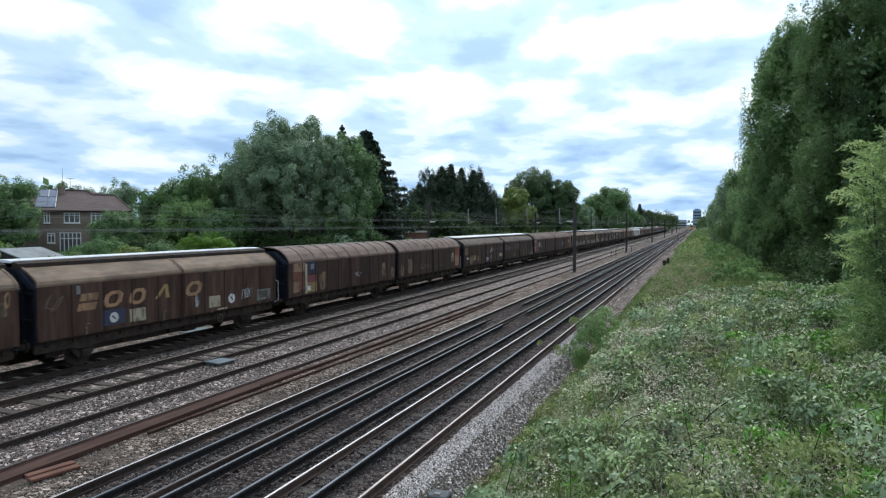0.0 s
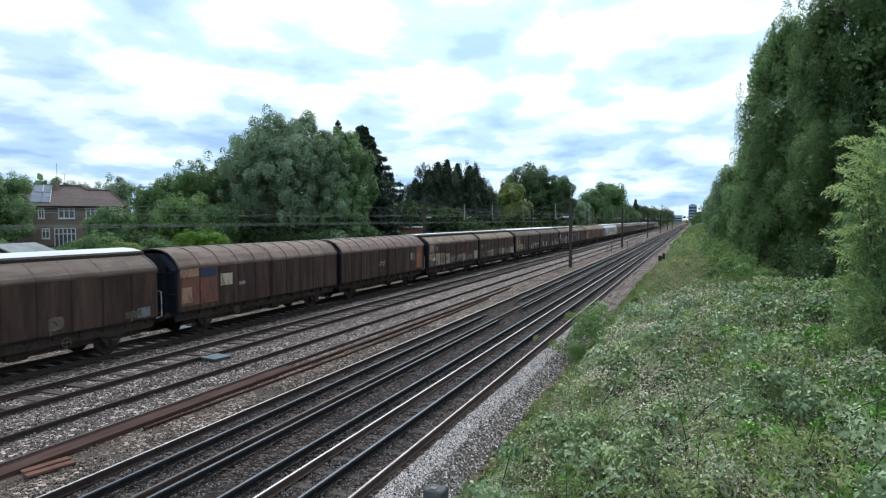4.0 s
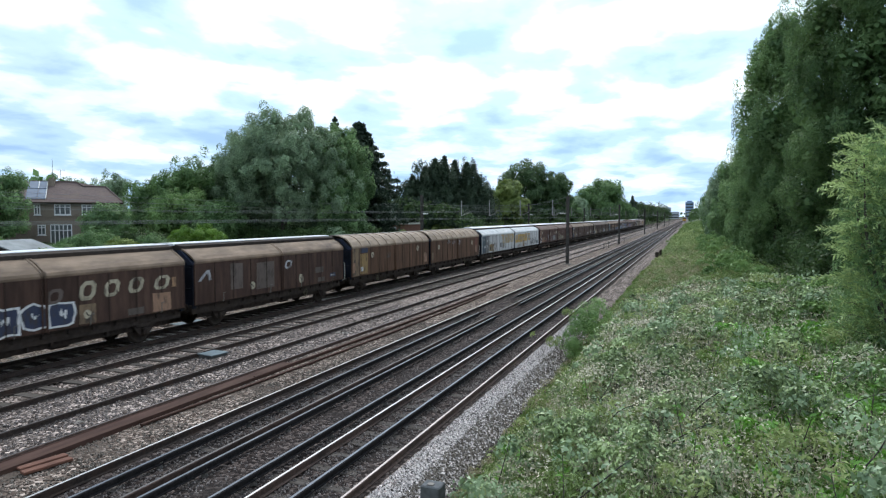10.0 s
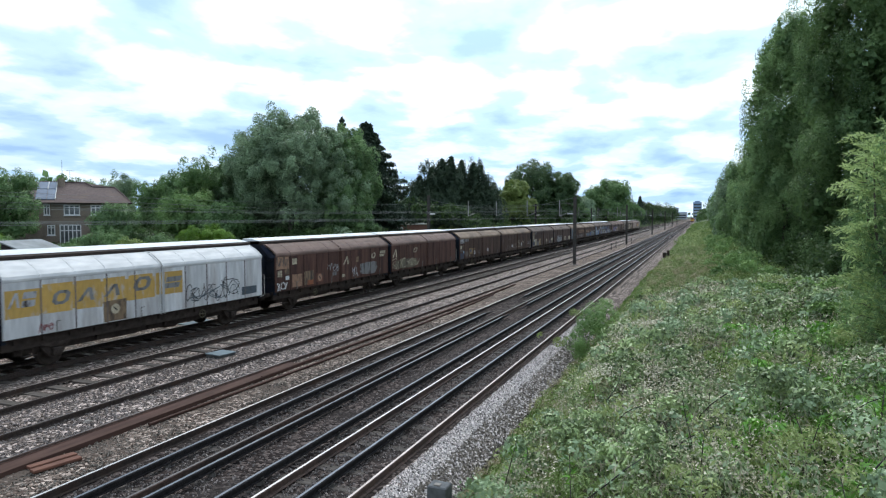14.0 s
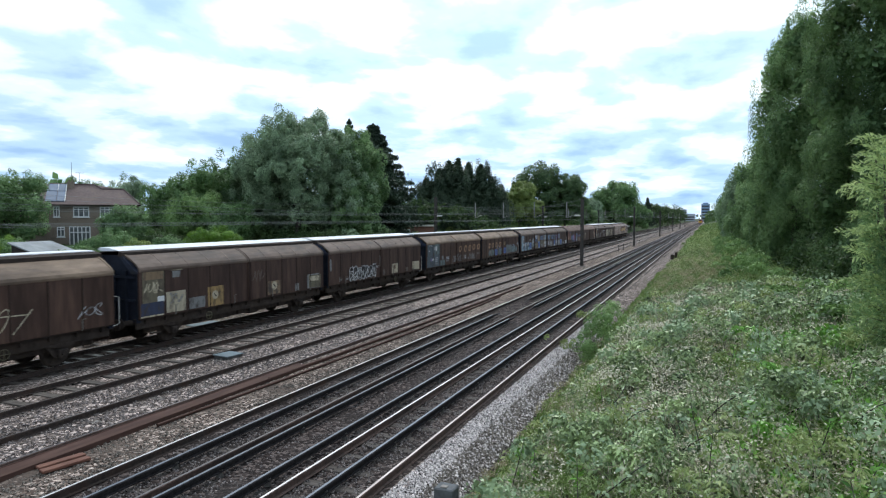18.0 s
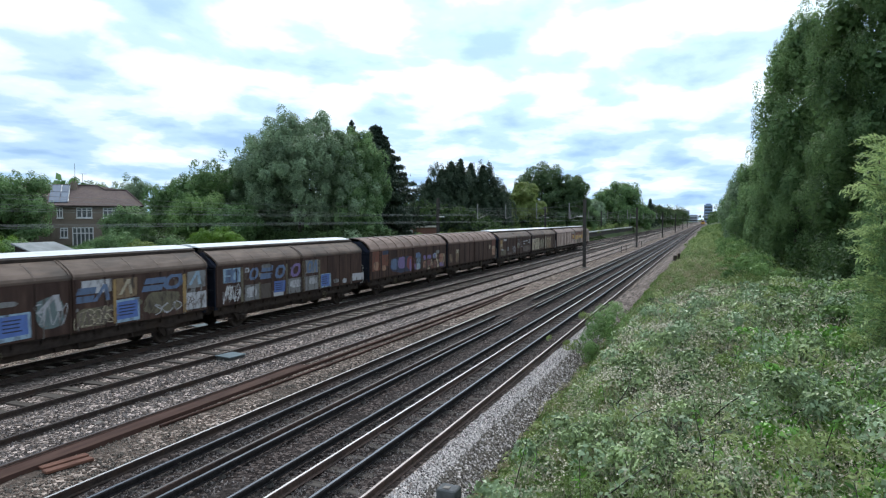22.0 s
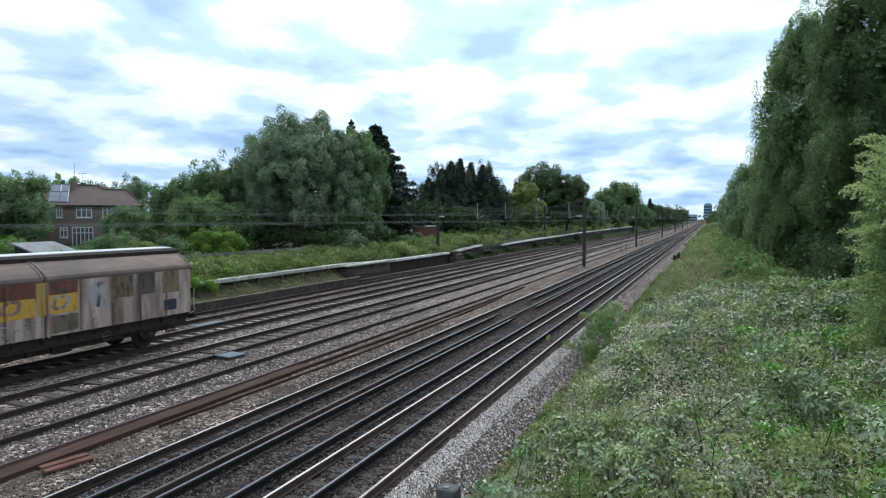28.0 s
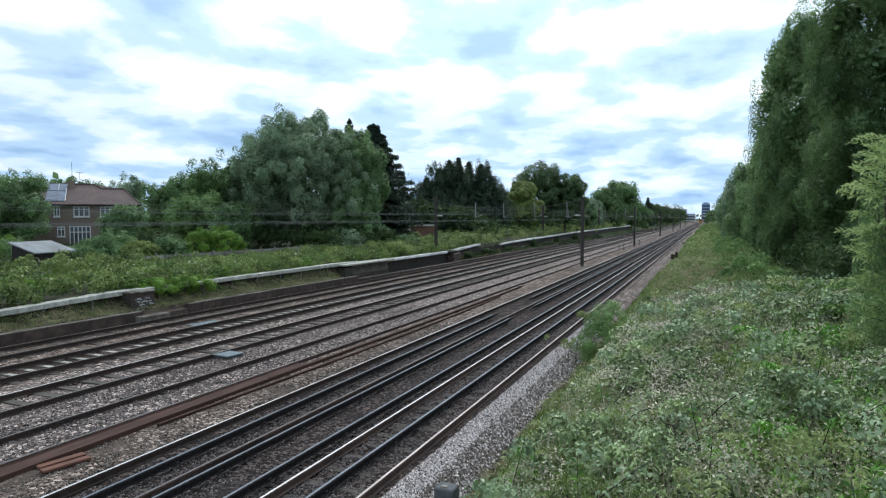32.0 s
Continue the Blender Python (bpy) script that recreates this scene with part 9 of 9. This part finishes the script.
    scrawl(w, 1.70, 1.22, 1.56, 0.52, "faded", 5, seed=8)
    scrawl(w, 2.28, 2.22, 1.54, 0.24, "dim", 3, seed=9)
    w = WAGONS[22]
    patch(w, 0.13, 1.66, 1.03, 1.18, "olive")
    patch(w, 0.20, 2.55, 0.91, 0.29, "tan")
    scrawl(w, 0.19, 1.99, 0.88, 0.56, "cream", 4, seed=3)
    patch(w, 0.83, 1.67, 0.31, 0.23, "white")
    patch(w, 1.24, 1.21, 0.98, 0.79, "cream")
    scrawl(w, 1.38, 1.49, 0.71, 0.46, "grey", 3, seed=6)
    patch(w, 1.47, 2.82, 0.59, 0.02, "cream")
    patch(w, 1.56, 2.54, 0.38, 0.25, "grey")
    patch(w, 2.34, 1.20, 0.92, 0.46, "grey")
    patch(w, 3.41, 1.17, 0.89, 0.81, "ochre")
    disc(w, 3.83, 1.63, 0.18, "cream")
    patch(w, 7.28, 1.23, 0.90, 0.62, "tan")
    disc(w, 7.76, 1.63, 0.20, "cream")
    patch(w, 10.42, 1.19, 1.12, 0.73, "grey")
    patch(w, 9.37, 1.20, 0.34, 0.36, "grey")
    patch(w, 0.05, 1.17, 1.05, 0.07, "cream")
    patch(w, 0.05, 1.23, 1.06, 0.46, "navy")
    scrawl(w, 6.10, 1.89, 0.95, 0.70, "faded", 3, seed=18)
    patch(w, 10.57, 1.21, 1.06, 0.65, "olive")
    patch(w, 10.68, 1.56, 0.79, 0.25, "cream")
    w = WAGONS[23]
    bubbles(w, 2.14, 1.17, 3.17, 0.86, "black", "silver", 7, 1)
    scrawl(w, 2.20, 1.17, 3.04, 0.77, "white", 6, seed=2)
    splash(w, 0.06, 1.85, 0.22, 0.83, "grey", 3)
    patch(w, 7.41, 1.24, 0.89, 0.61, "cream")
    disc(w, 7.83, 1.63, 0.16, "tan")
    patch(w, 10.56, 1.24, 1.09, 0.56, "cream")
    splash(w, 6.16, 1.17, 0.35, 0.46, "faded", 7)
    patch(w, 5.71, 1.80, 0.23, 0.70, "faded")
    scrawl(w, 1.01, 1.30, 0.36, 0.29, "grey", 2, seed=9)
    patch(w, 9.49, 1.21, 0.34, 0.27, "faded")
    scrawl(w, 1.67, 1.26, 0.46, 0.19, "silver", 2, seed=11)
    scrawl(w, 5.25, 1.69, 0.38, 0.22, "silver", 2, seed=12)
    w = WAGONS[24]
    patch(w, 0.21, 1.97, 1.21, 0.87, "slate")
    patch(w, 0.14, 1.17, 1.26, 0.79, "slate")
    patch(w, 1.46, 1.17, 1.03, 1.67, "slate")
    patch(w, 1.50, 2.09, 0.93, 0.75, "teal")
    scrawl(w, 0.43, 2.69, 0.75, 0.15, "silver", 4, seed=5)
    patch(w, 0.42, 2.33, 0.21, 0.10, "silver")
    patch(w, 1.73, 2.35, 0.24, 0.33, "white")
    patch(w, 1.48, 2.40, 0.19, 0.26, "silver")
    patch(w, 1.62, 1.78, 0.49, 0.07, "silver")
    patch(w, 1.62, 1.64, 0.44, 0.07, "silver")
    patch(w, 1.64, 1.51, 0.43, 0.07, "silver")
    patch(w, 1.61, 1.34, 0.55, 0.05, "silver")
    patch(w, 1.07, 1.62, 0.27, 0.19, "white")
    patch(w, 0.79, 1.61, 0.22, 0.21, "purple")
    patch(w, 2.86, 1.62, 0.39, 0.29, "grey")
    patch(w, 2.55, 1.17, 0.97, 0.41, "teal")
    patch(w, 3.76, 1.71, 0.64, 0.07, "silver")
    patch(w, 3.78, 1.59, 0.59, 0.07, "silver")
    patch(w, 3.81, 1.46, 0.53, 0.07, "silver")
    splash(w, 5.34, 1.20, 0.75, 0.60, "faded", 20)
    scrawl(w, 5.34, 1.22, 1.95, 0.64, "grey", 5, 0.075, seed=20)
    letters(w, 6.56, 2.03, 0.61, 0.50, "gold")
    letters(w, 7.80, 1.97, 0.64, 0.55, "gold")
    letters(w, 8.84, 1.99, 0.61, 0.54, "gold")
    letters(w, 9.86, 2.06, 0.64, 0.49, "gold")
    letters(w, 11.03, 2.03, 0.67, 0.51, "gold")
    patch(w, 7.73, 1.36, 0.58, 0.43, "faded")
    scrawl(w, 7.76, 1.38, 0.50, 0.38, "silver", 3, seed=27)
    splash(w, 9.30, 1.20, 1.10, 0.60, "faded", 28)
    scrawl(w, 8.72, 1.27, 1.76, 0.63, "grey", 5, 0.075, seed=28)
    patch(w, 10.86, 1.61, 0.78, 0.18, "faded")
    w = WAGONS[25]
    splash(w, 1.74, 1.17, 1.93, 0.74, "teal", 1)
    letters(w, 1.82, 1.99, 0.61, 0.47, "gold")
    letters(w, 2.81, 1.99, 0.57, 0.49, "gold")
    letters(w, 3.85, 2.00, 0.65, 0.46, "gold")
    letters(w, 4.96, 1.97, 0.74, 0.51, "gold")
    letters(w, 6.71, 2.12, 0.50, 0.36, "ochre")
    splash(w, 4.52, 1.17, 1.67, 0.75, "teal", 7)
    splash(w, 7.54, 1.17, 4.23, 0.80, "teal", 8)
    patch(w, 3.73, 1.25, 0.79, 0.55, "blue")
    patch(w, 6.58, 1.29, 0.81, 0.56, "blue")
    scrawl(w, 4.95, 1.46, 1.08, 0.68, "denim", 4, 0.06, seed=11)
    bubbles(w, 7.53, 1.17, 1.92, 0.96, "teal", "grey", 3, 12)
    scrawl(w, 9.65, 1.26, 0.96, 0.90, "sky", 3, seed=13)
    scrawl(w, 1.82, 1.19, 0.97, 0.65, "grey", 4, 0.06, seed=14)
    scrawl(w, 4.35, 1.79, 0.50, 0.41, "silver", 3, seed=15)
    scrawl(w, 11.27, 1.94, 0.54, 0.36, "silver", 3, seed=16)
    w = WAGONS[26]
    mural(w, 6.05, 1.20, 5.6, 1.5, ("olive", "faded", "grey"), 60, 261)
    patch(w, 0.19, 1.17, 0.19, 1.66, "teal")
    patch(w, 0.38, 1.17, 0.99, 1.66, "sky")
    splash(w, 0.68, 2.01, 0.62, 0.67, "silver", 1)
    patch(w, 1.09, 1.68, 0.30, 0.24, "white")
    patch(w, 1.57, 1.17, 1.02, 0.90, "sky")
    splash(w, 1.61, 1.54, 0.60, 0.48, "silver", 2)
    patch(w, 2.27, 1.22, 0.30, 0.66, "teal")
    patch(w, 2.63, 1.17, 0.96, 0.97, "slate")
    splash(w, 2.69, 1.65, 0.64, 0.47, "silver", 3)
    patch(w, 3.10, 1.17, 0.45, 0.35, "sky")
    patch(w, 3.62, 1.22, 0.97, 0.79, "sky")
    patch(w, 3.65, 1.34, 0.85, 0.62, "blue")
    splash(w, 3.39, 2.21, 0.91, 0.20, "grey", 4)
    splash(w, 4.68, 1.29, 1.10, 1.18, "teal", 5)
    letters(w, 4.85, 1.91, 0.89, 0.53, "silver")
    scrawl(w, 4.72, 1.34, 1.07, 1.01, "silver", 4, seed=6)
    patch(w, 6.30, 2.33, 1.13, 0.45, "silver")
    letters(w, 6.08, 2.06, 0.69, 0.49, "denim")
    letters(w, 6.77, 2.06, 0.66, 0.55, "denim")
    splash(w, 5.90, 1.17, 1.63, 0.77, "olive", 7)
    scrawl(w, 5.98, 1.17, 1.49, 0.72, "cream", 6, seed=8)
    scrawl(w, 6.07, 1.24, 1.32, 0.55, "faded", 5, seed=9)
    patch(w, 7.62, 2.07, 0.83, 0.69, "tan")
    letters(w, 7.77, 2.18, 0.57, 0.52, "cream")
    patch(w, 7.57, 1.21, 0.98, 0.80, "sky")
    patch(w, 7.61, 1.32, 0.87, 0.61, "blue")
    splash(w, 8.62, 1.23, 1.99, 0.97, "olive", 10)
    letters(w, 8.76, 2.17, 0.92, 0.48, "denim")
    letters(w, 9.69, 2.16, 0.93, 0.55, "denim")
    scrawl(w, 8.71, 1.26, 1.00, 0.85, "olive", 4, seed=11)
    scrawl(w, 9.21, 1.20, 1.35, 0.54, "silver", 4, seed=12)
    patch(w, 10.83, 2.08, 0.98, 0.67, "grey")
    letters(w, 10.96, 2.20, 0.71, 0.54, "sky")
    patch(w, 10.77, 1.24, 1.05, 0.66, "silver")
    scrawl(w, 10.82, 1.30, 0.96, 0.56, "faded", 3, seed=13)
    patch(w, 7.47, 1.21, 0.13, 1.53, "ochre")
    patch(w, 10.60, 1.17, 0.17, 1.51, "ochre")
    w = WAGONS[27]
    mural(w, 1.7, 1.20, 5.8, 1.5, ("olive", "faded", "grey"), 60, 271)
    patch(w, 0.39, 2.09, 1.05, 0.61, "sky")
    letters(w, 0.53, 2.11, 0.38, 0.55, "denim")
    letters(w, 0.90, 2.07, 0.45, 0.59, "denim")
    scrawl(w, 0.34, 1.17, 1.20, 0.92, "silver", 7, seed=2)
    scrawl(w, 0.37, 1.17, 1.11, 0.88, "white", 5, seed=3)
    splash(w, 1.69, 2.42, 0.37, 0.27, "silver", 4)
    patch(w, 1.73, 1.19, 0.95, 0.70, "grey")
    splash(w, 1.79, 1.25, 0.82, 0.59, "silver", 5)
    scrawl(w, 1.74, 1.99, 0.50, 0.67, "faded", 4, seed=6)
    letters(w, 2.05, 2.09, 0.58, 0.54, "denim")
    letters(w, 2.83, 2.06, 0.81, 0.60, "denim")
    letters(w, 3.88, 2.01, 0.72, 0.62, "denim")
    splash(w, 2.83, 2.54, 0.81, 0.22, "grey", 7)
    patch(w, 2.81, 1.17, 0.77, 0.67, "dim")
    patch(w, 3.72, 1.17, 0.74, 0.22, "silver")
    patch(w, 3.77, 1.34, 0.82, 0.54, "blue")
    letters(w, 5.09, 1.98, 0.78, 0.64, "purple")
    patch(w, 4.85, 1.17, 1.11, 0.73, "grey")
    splash(w, 4.90, 1.40, 1.04, 0.47, "silver", 8)
    patch(w, 6.31, 2.04, 1.11, 0.68, "grey")
    letters(w, 6.44, 2.07, 0.47, 0.61, "denim")
    letters(w, 6.90, 2.05, 0.51, 0.63, "denim")
    patch(w, 6.26, 1.17, 1.14, 0.72, "grey")
    splash(w, 6.51, 1.44, 0.84, 0.39, "silver", 9)
    patch(w, 7.65, 1.18, 0.97, 0.74, "sky")
    patch(w, 7.68, 1.25, 0.79, 0.63, "blue")
    splash(w, 8.84, 1.30, 0.61, 0.27, "grey", 10)
    splash(w, 9.74, 1.21, 0.54, 0.32, "silver", 11)
    patch(w, 10.86, 1.26, 1.29, 0.42, "silver")
    patch(w, 1.45, 1.17, 0.17, 1.53, "olive")
    patch(w, 2.67, 1.17, 0.09, 0.76, "olive")
    patch(w, 4.68, 1.19, 0.12, 1.47, "olive")
    patch(w, 6.01, 1.17, 0.16, 1.55, "olive")
    patch(w, 7.44, 1.24, 0.16, 1.44, "olive")
    w = WAGONS[28]
    patch(w, 0.26, 1.61, 1.04, 1.22, "rust")
    patch(w, 1.48, 1.85, 0.92, 0.98, "rust")
    patch(w, 1.57, 2.58, 0.83, 0.25, "navy")
    splash(w, 0.34, 1.61, 0.78, 0.63, "salmon", 1)
    splash(w, 1.47, 1.53, 0.59, 0.43, "salmon", 2)
    splash(w, 2.39, 1.18, 4.10, 1.24, "navy", 5)
    splash(w, 2.63, 1.43, 1.12, 0.90, "denim", 6)
    splash(w, 3.60, 1.42, 1.27, 0.96, "purple", 7)
    splash(w, 4.87, 1.36, 1.40, 0.99, "crimson", 8)
    splash(w, 6.32, 2.04, 1.12, 0.46, "denim", 9)
    splash(w, 5.78, 1.31, 0.48, 0.85, "crimson", 10)
    splash(w, 5.40, 1.17, 0.37, 0.99, "purple", 11)
    splash(w, 6.20, 1.27, 0.29, 0.52, "purple", 12)
    splash(w, 6.47, 1.19, 0.88, 1.00, "sky", 13)
    letters(w, 6.55, 1.73, 0.35, 0.39, "slate")
    letters(w, 6.96, 1.69, 0.33, 0.43, "slate")
    letters(w, 6.56, 1.27, 0.43, 0.39, "silver")
    splash(w, 7.58, 1.22, 0.66, 0.63, "crimson", 14)
    splash(w, 8.29, 1.40, 0.99, 0.51, "crimson", 15)
    splash(w, 8.98, 1.17, 0.56, 0.54, "rust", 16)
    splash(w, 9.50, 1.17, 0.50, 0.59, "crimson", 17)
    splash(w, 9.99, 1.17, 0.51, 0.68, "rust", 18)
    splash(w, 10.51, 1.62, 1.03, 0.63, "crimson", 19)
    splash(w, 10.53, 1.17, 1.01, 0.45, "purple", 20)
    splash(w, 7.64, 1.85, 0.51, 0.41, "purple", 21)
    splash(w, 8.28, 1.89, 0.87, 0.36, "purple", 22)
    splash(w, 9.27, 1.87, 0.95, 0.44, "purple", 23)
    patch(w, 9.94, 2.24, 0.64, 0.24, "grey")
    letters(w, 7.66, 1.38, 0.46, 0.43, "salmon")
    letters(w, 8.87, 1.40, 0.47, 0.45, "cream")
    letters(w, 9.58, 1.20, 0.31, 0.50, "salmon")
    letters(w, 9.96, 1.71, 0.21, 0.53, "cream")
    letters(w, 10.14, 1.22, 0.39, 0.56, "cream")
    letters(w, 10.74, 1.53, 0.61, 0.68, "salmon")
    letters(w, 11.34, 1.44, 0.25, 0.74, "cream")
    letters(w, 9.41, 1.92, 0.55, 0.38, "sky")
    splash(w, 8.34, 1.17, 0.57, 0.12, "cream", 24)
    scrawl(w, 7.58, 1.17, 2.95, 0.57, "faded", 6, seed=28)
    mural(w, 7.5, 1.2, 4.1, 1.0, ("salmon", "faded", "dim"), 48, 283)
    w = WAGONS[29]
    patch(w, 0.22, 1.38, 0.60, 0.69, "tan")
    splash(w, 1.47, 1.19, 0.84, 1.22, "tan", 2)
    disc(w, 1.77, 2.22, 0.18, "cream")
    disc(w, 2.08, 2.20, 0.17, "cream")
    disc(w, 10.14, 2.26, 0.19, "cream")
    patch(w, 10.75, 1.47, 0.97, 1.37, "rust")
    patch(w, 10.79, 1.47, 0.88, 0.76, "salmon")
    scrawl(w, 10.74, 1.93, 0.87, 0.42, "cream", 3, seed=8)
    w = WAGONS[30]
    patch(w, 0.39, 1.75, 0.94, 1.09, "tan")
    patch(w, 0.52, 2.14, 0.57, 0.59, "ochre")
    patch(w, 0.53, 2.10, 0.19, 0.28, "cream")
    patch(w, 0.85, 2.08, 0.17, 0.27, "cream")
    patch(w, 0.84, 1.66, 0.28, 0.21, "white")
    patch(w, 1.18, 1.65, 0.24, 0.19, "white")
    patch(w, 1.48, 2.62, 1.01, 0.22, "silver")
    patch(w, 2.64, 1.60, 0.66, 0.40, "grey")
    patch(w, 2.94, 1.62, 0.05, 0.35, "black")
    splash(w, 0.33, 1.17, 2.00, 0.58, "olive", 10)
    splash(w, 1.45, 1.17, 0.84, 0.70, "olive", 11)
    scrawl(w, 4.51, 1.19, 1.20, 0.97, "silver", 5, seed=12)
    splash(w, 6.22, 1.65, 1.08, 0.72, "olive", 13)
    scrawl(w, 6.46, 1.87, 0.85, 0.77, "silver", 3, seed=14)
    scrawl(w, 7.41, 1.65, 0.98, 0.92, "silver", 3, seed=15)
    patch(w, 8.62, 2.33, 0.86, 0.13, "silver")
    patch(w, 8.62, 2.07, 0.78, 0.10, "silver")
    patch(w, 9.69, 2.35, 0.79, 0.13, "silver")
    scrawl(w, 8.57, 1.17, 3.14, 0.78, "olive", 5, seed=19)
    splash(w, 8.38, 1.17, 3.24, 0.80, "faded", 20)
    scrawl(w, 10.74, 1.99, 1.03, 0.61, "silver", 4, seed=21)
    splash(w, 2.62, 1.17, 1.81, 0.29, "faded", 22)
    w = WAGONS[31]
    patch(w, 0.12, 1.25, 1.20, 1.29, "cream")
    scrawl(w, 0.22, 2.12, 1.00, 0.44, "silver", 2, seed=2)
    patch(w, 1.43, 1.23, 1.98, 1.32, "cream")
    scrawl(w, 1.54, 2.00, 1.76, 0.55, "tan", 4, seed=4)
    splash(w, 3.53, 1.18, 2.36, 1.30, "olive", 5)
    scrawl(w, 3.53, 1.24, 2.36, 1.40, "cream", 5, seed=6)
    patch(w, 6.02, 1.17, 0.67, 1.48, "cream")
    patch(w, 6.91, 1.17, 2.57, 1.45, "tan")
    scrawl(w, 6.91, 1.21, 2.57, 1.48, "cream", 5, seed=9)
    patch(w, 5.96, 1.17, 0.13, 1.67, "silver")
    patch(w, 6.29, 1.17, 0.13, 1.67, "silver")
    w = WAGONS[32]
    patch(w, 9.59, 1.91, 0.75, 0.82, "rust")
    patch(w, 10.42, 1.81, 1.17, 0.90, "rust")
    letters(w, 9.62, 2.00, 0.47, 0.30, "yellow")
    letters(w, 10.62, 1.99, 0.74, 0.41, "yellow")
    patch(w, 11.53, 1.76, 0.17, 0.76, "yellow")
    patch(w, 10.62, 1.59, 0.75, 0.19, "grey")
    patch(w, 9.60, 2.71, 2.11, 0.13, "silver")
    w = WAGONS[33]
    for k, (at, wide) in enumerate(((0.05, 1.03), (1.17, 1.00), (2.26, 1.01), (3.35, 0.98), (4.42, 1.25), (5.99, 1.09))):
        patch(w, at, 2.36, wide, 0.48, "rust")
        patch(w, at + 0.02, 1.80 + 0.02 * (k % 3), wide - 0.04, 0.58, "yellow")
        letters(w, at + 0.18, 1.94, 0.62, 0.46, "cream" if k % 2 else "salmon")
    patch(w, 5.72, 1.82, 0.27, 1.02, "yellow")
    patch(w, 1.33, 1.17, 0.83, 0.55, "olive")
    patch(w, 3.33, 1.17, 1.01, 0.76, "faded")
    patch(w, 10.58, 1.35, 0.61, 0.40, "navy")
    splash(w, 7.42, 1.79, 0.72, 1.00, "silver", 18)
    patch(w, 8.33, 2.07, 0.90, 0.77, "tan")
    patch(w, 10.53, 2.02, 0.81, 0.82, "tan")
    patch(w, 6.17, 1.23, 0.90, 0.53, "olive")
    patch(w, 9.40, 2.08, 0.78, 0.76, "faded")
    scrawl(w, 4.46, 1.19, 1.20, 0.56, "silver", 3, seed=23)


paint_wagons()


# ---------------------------------------------------------------- what moves
def run_of_train(t):
    """Metres that the train has gone at t seconds."""
    return 14.391 * t + 0.0351 * t * t / 2 - 0.001058 * t ** 3 / 6


def motions():
    times = [k * 2.0 for k in range(17)]
    for w, y in zip(WAGONS, WAGON_Y):
        walk(w, [(t, pose(TRAIN_X, y - run_of_train(t), 0.0)) for t in times])
    # the wheels roll on the rails: all axles turn alike, so those at one end of the wagons share their keys
    steps = [k * 0.04 for k in range(801)]
    for wy, axles in WHEELSETS.items():
        walk(axles[0], [(t, pose(0, wy, 0.458, math.degrees(run_of_train(t) / 0.458) % 360.0)) for t in steps])
        roll = axles[0].animation_data
        for ws in axles[1:]:
            ws.rotation_mode = "QUATERNION"
            keys = ws.animation_data_create()
            keys.action, keys.action_slot = roll.action, roll.action_slot


motions()
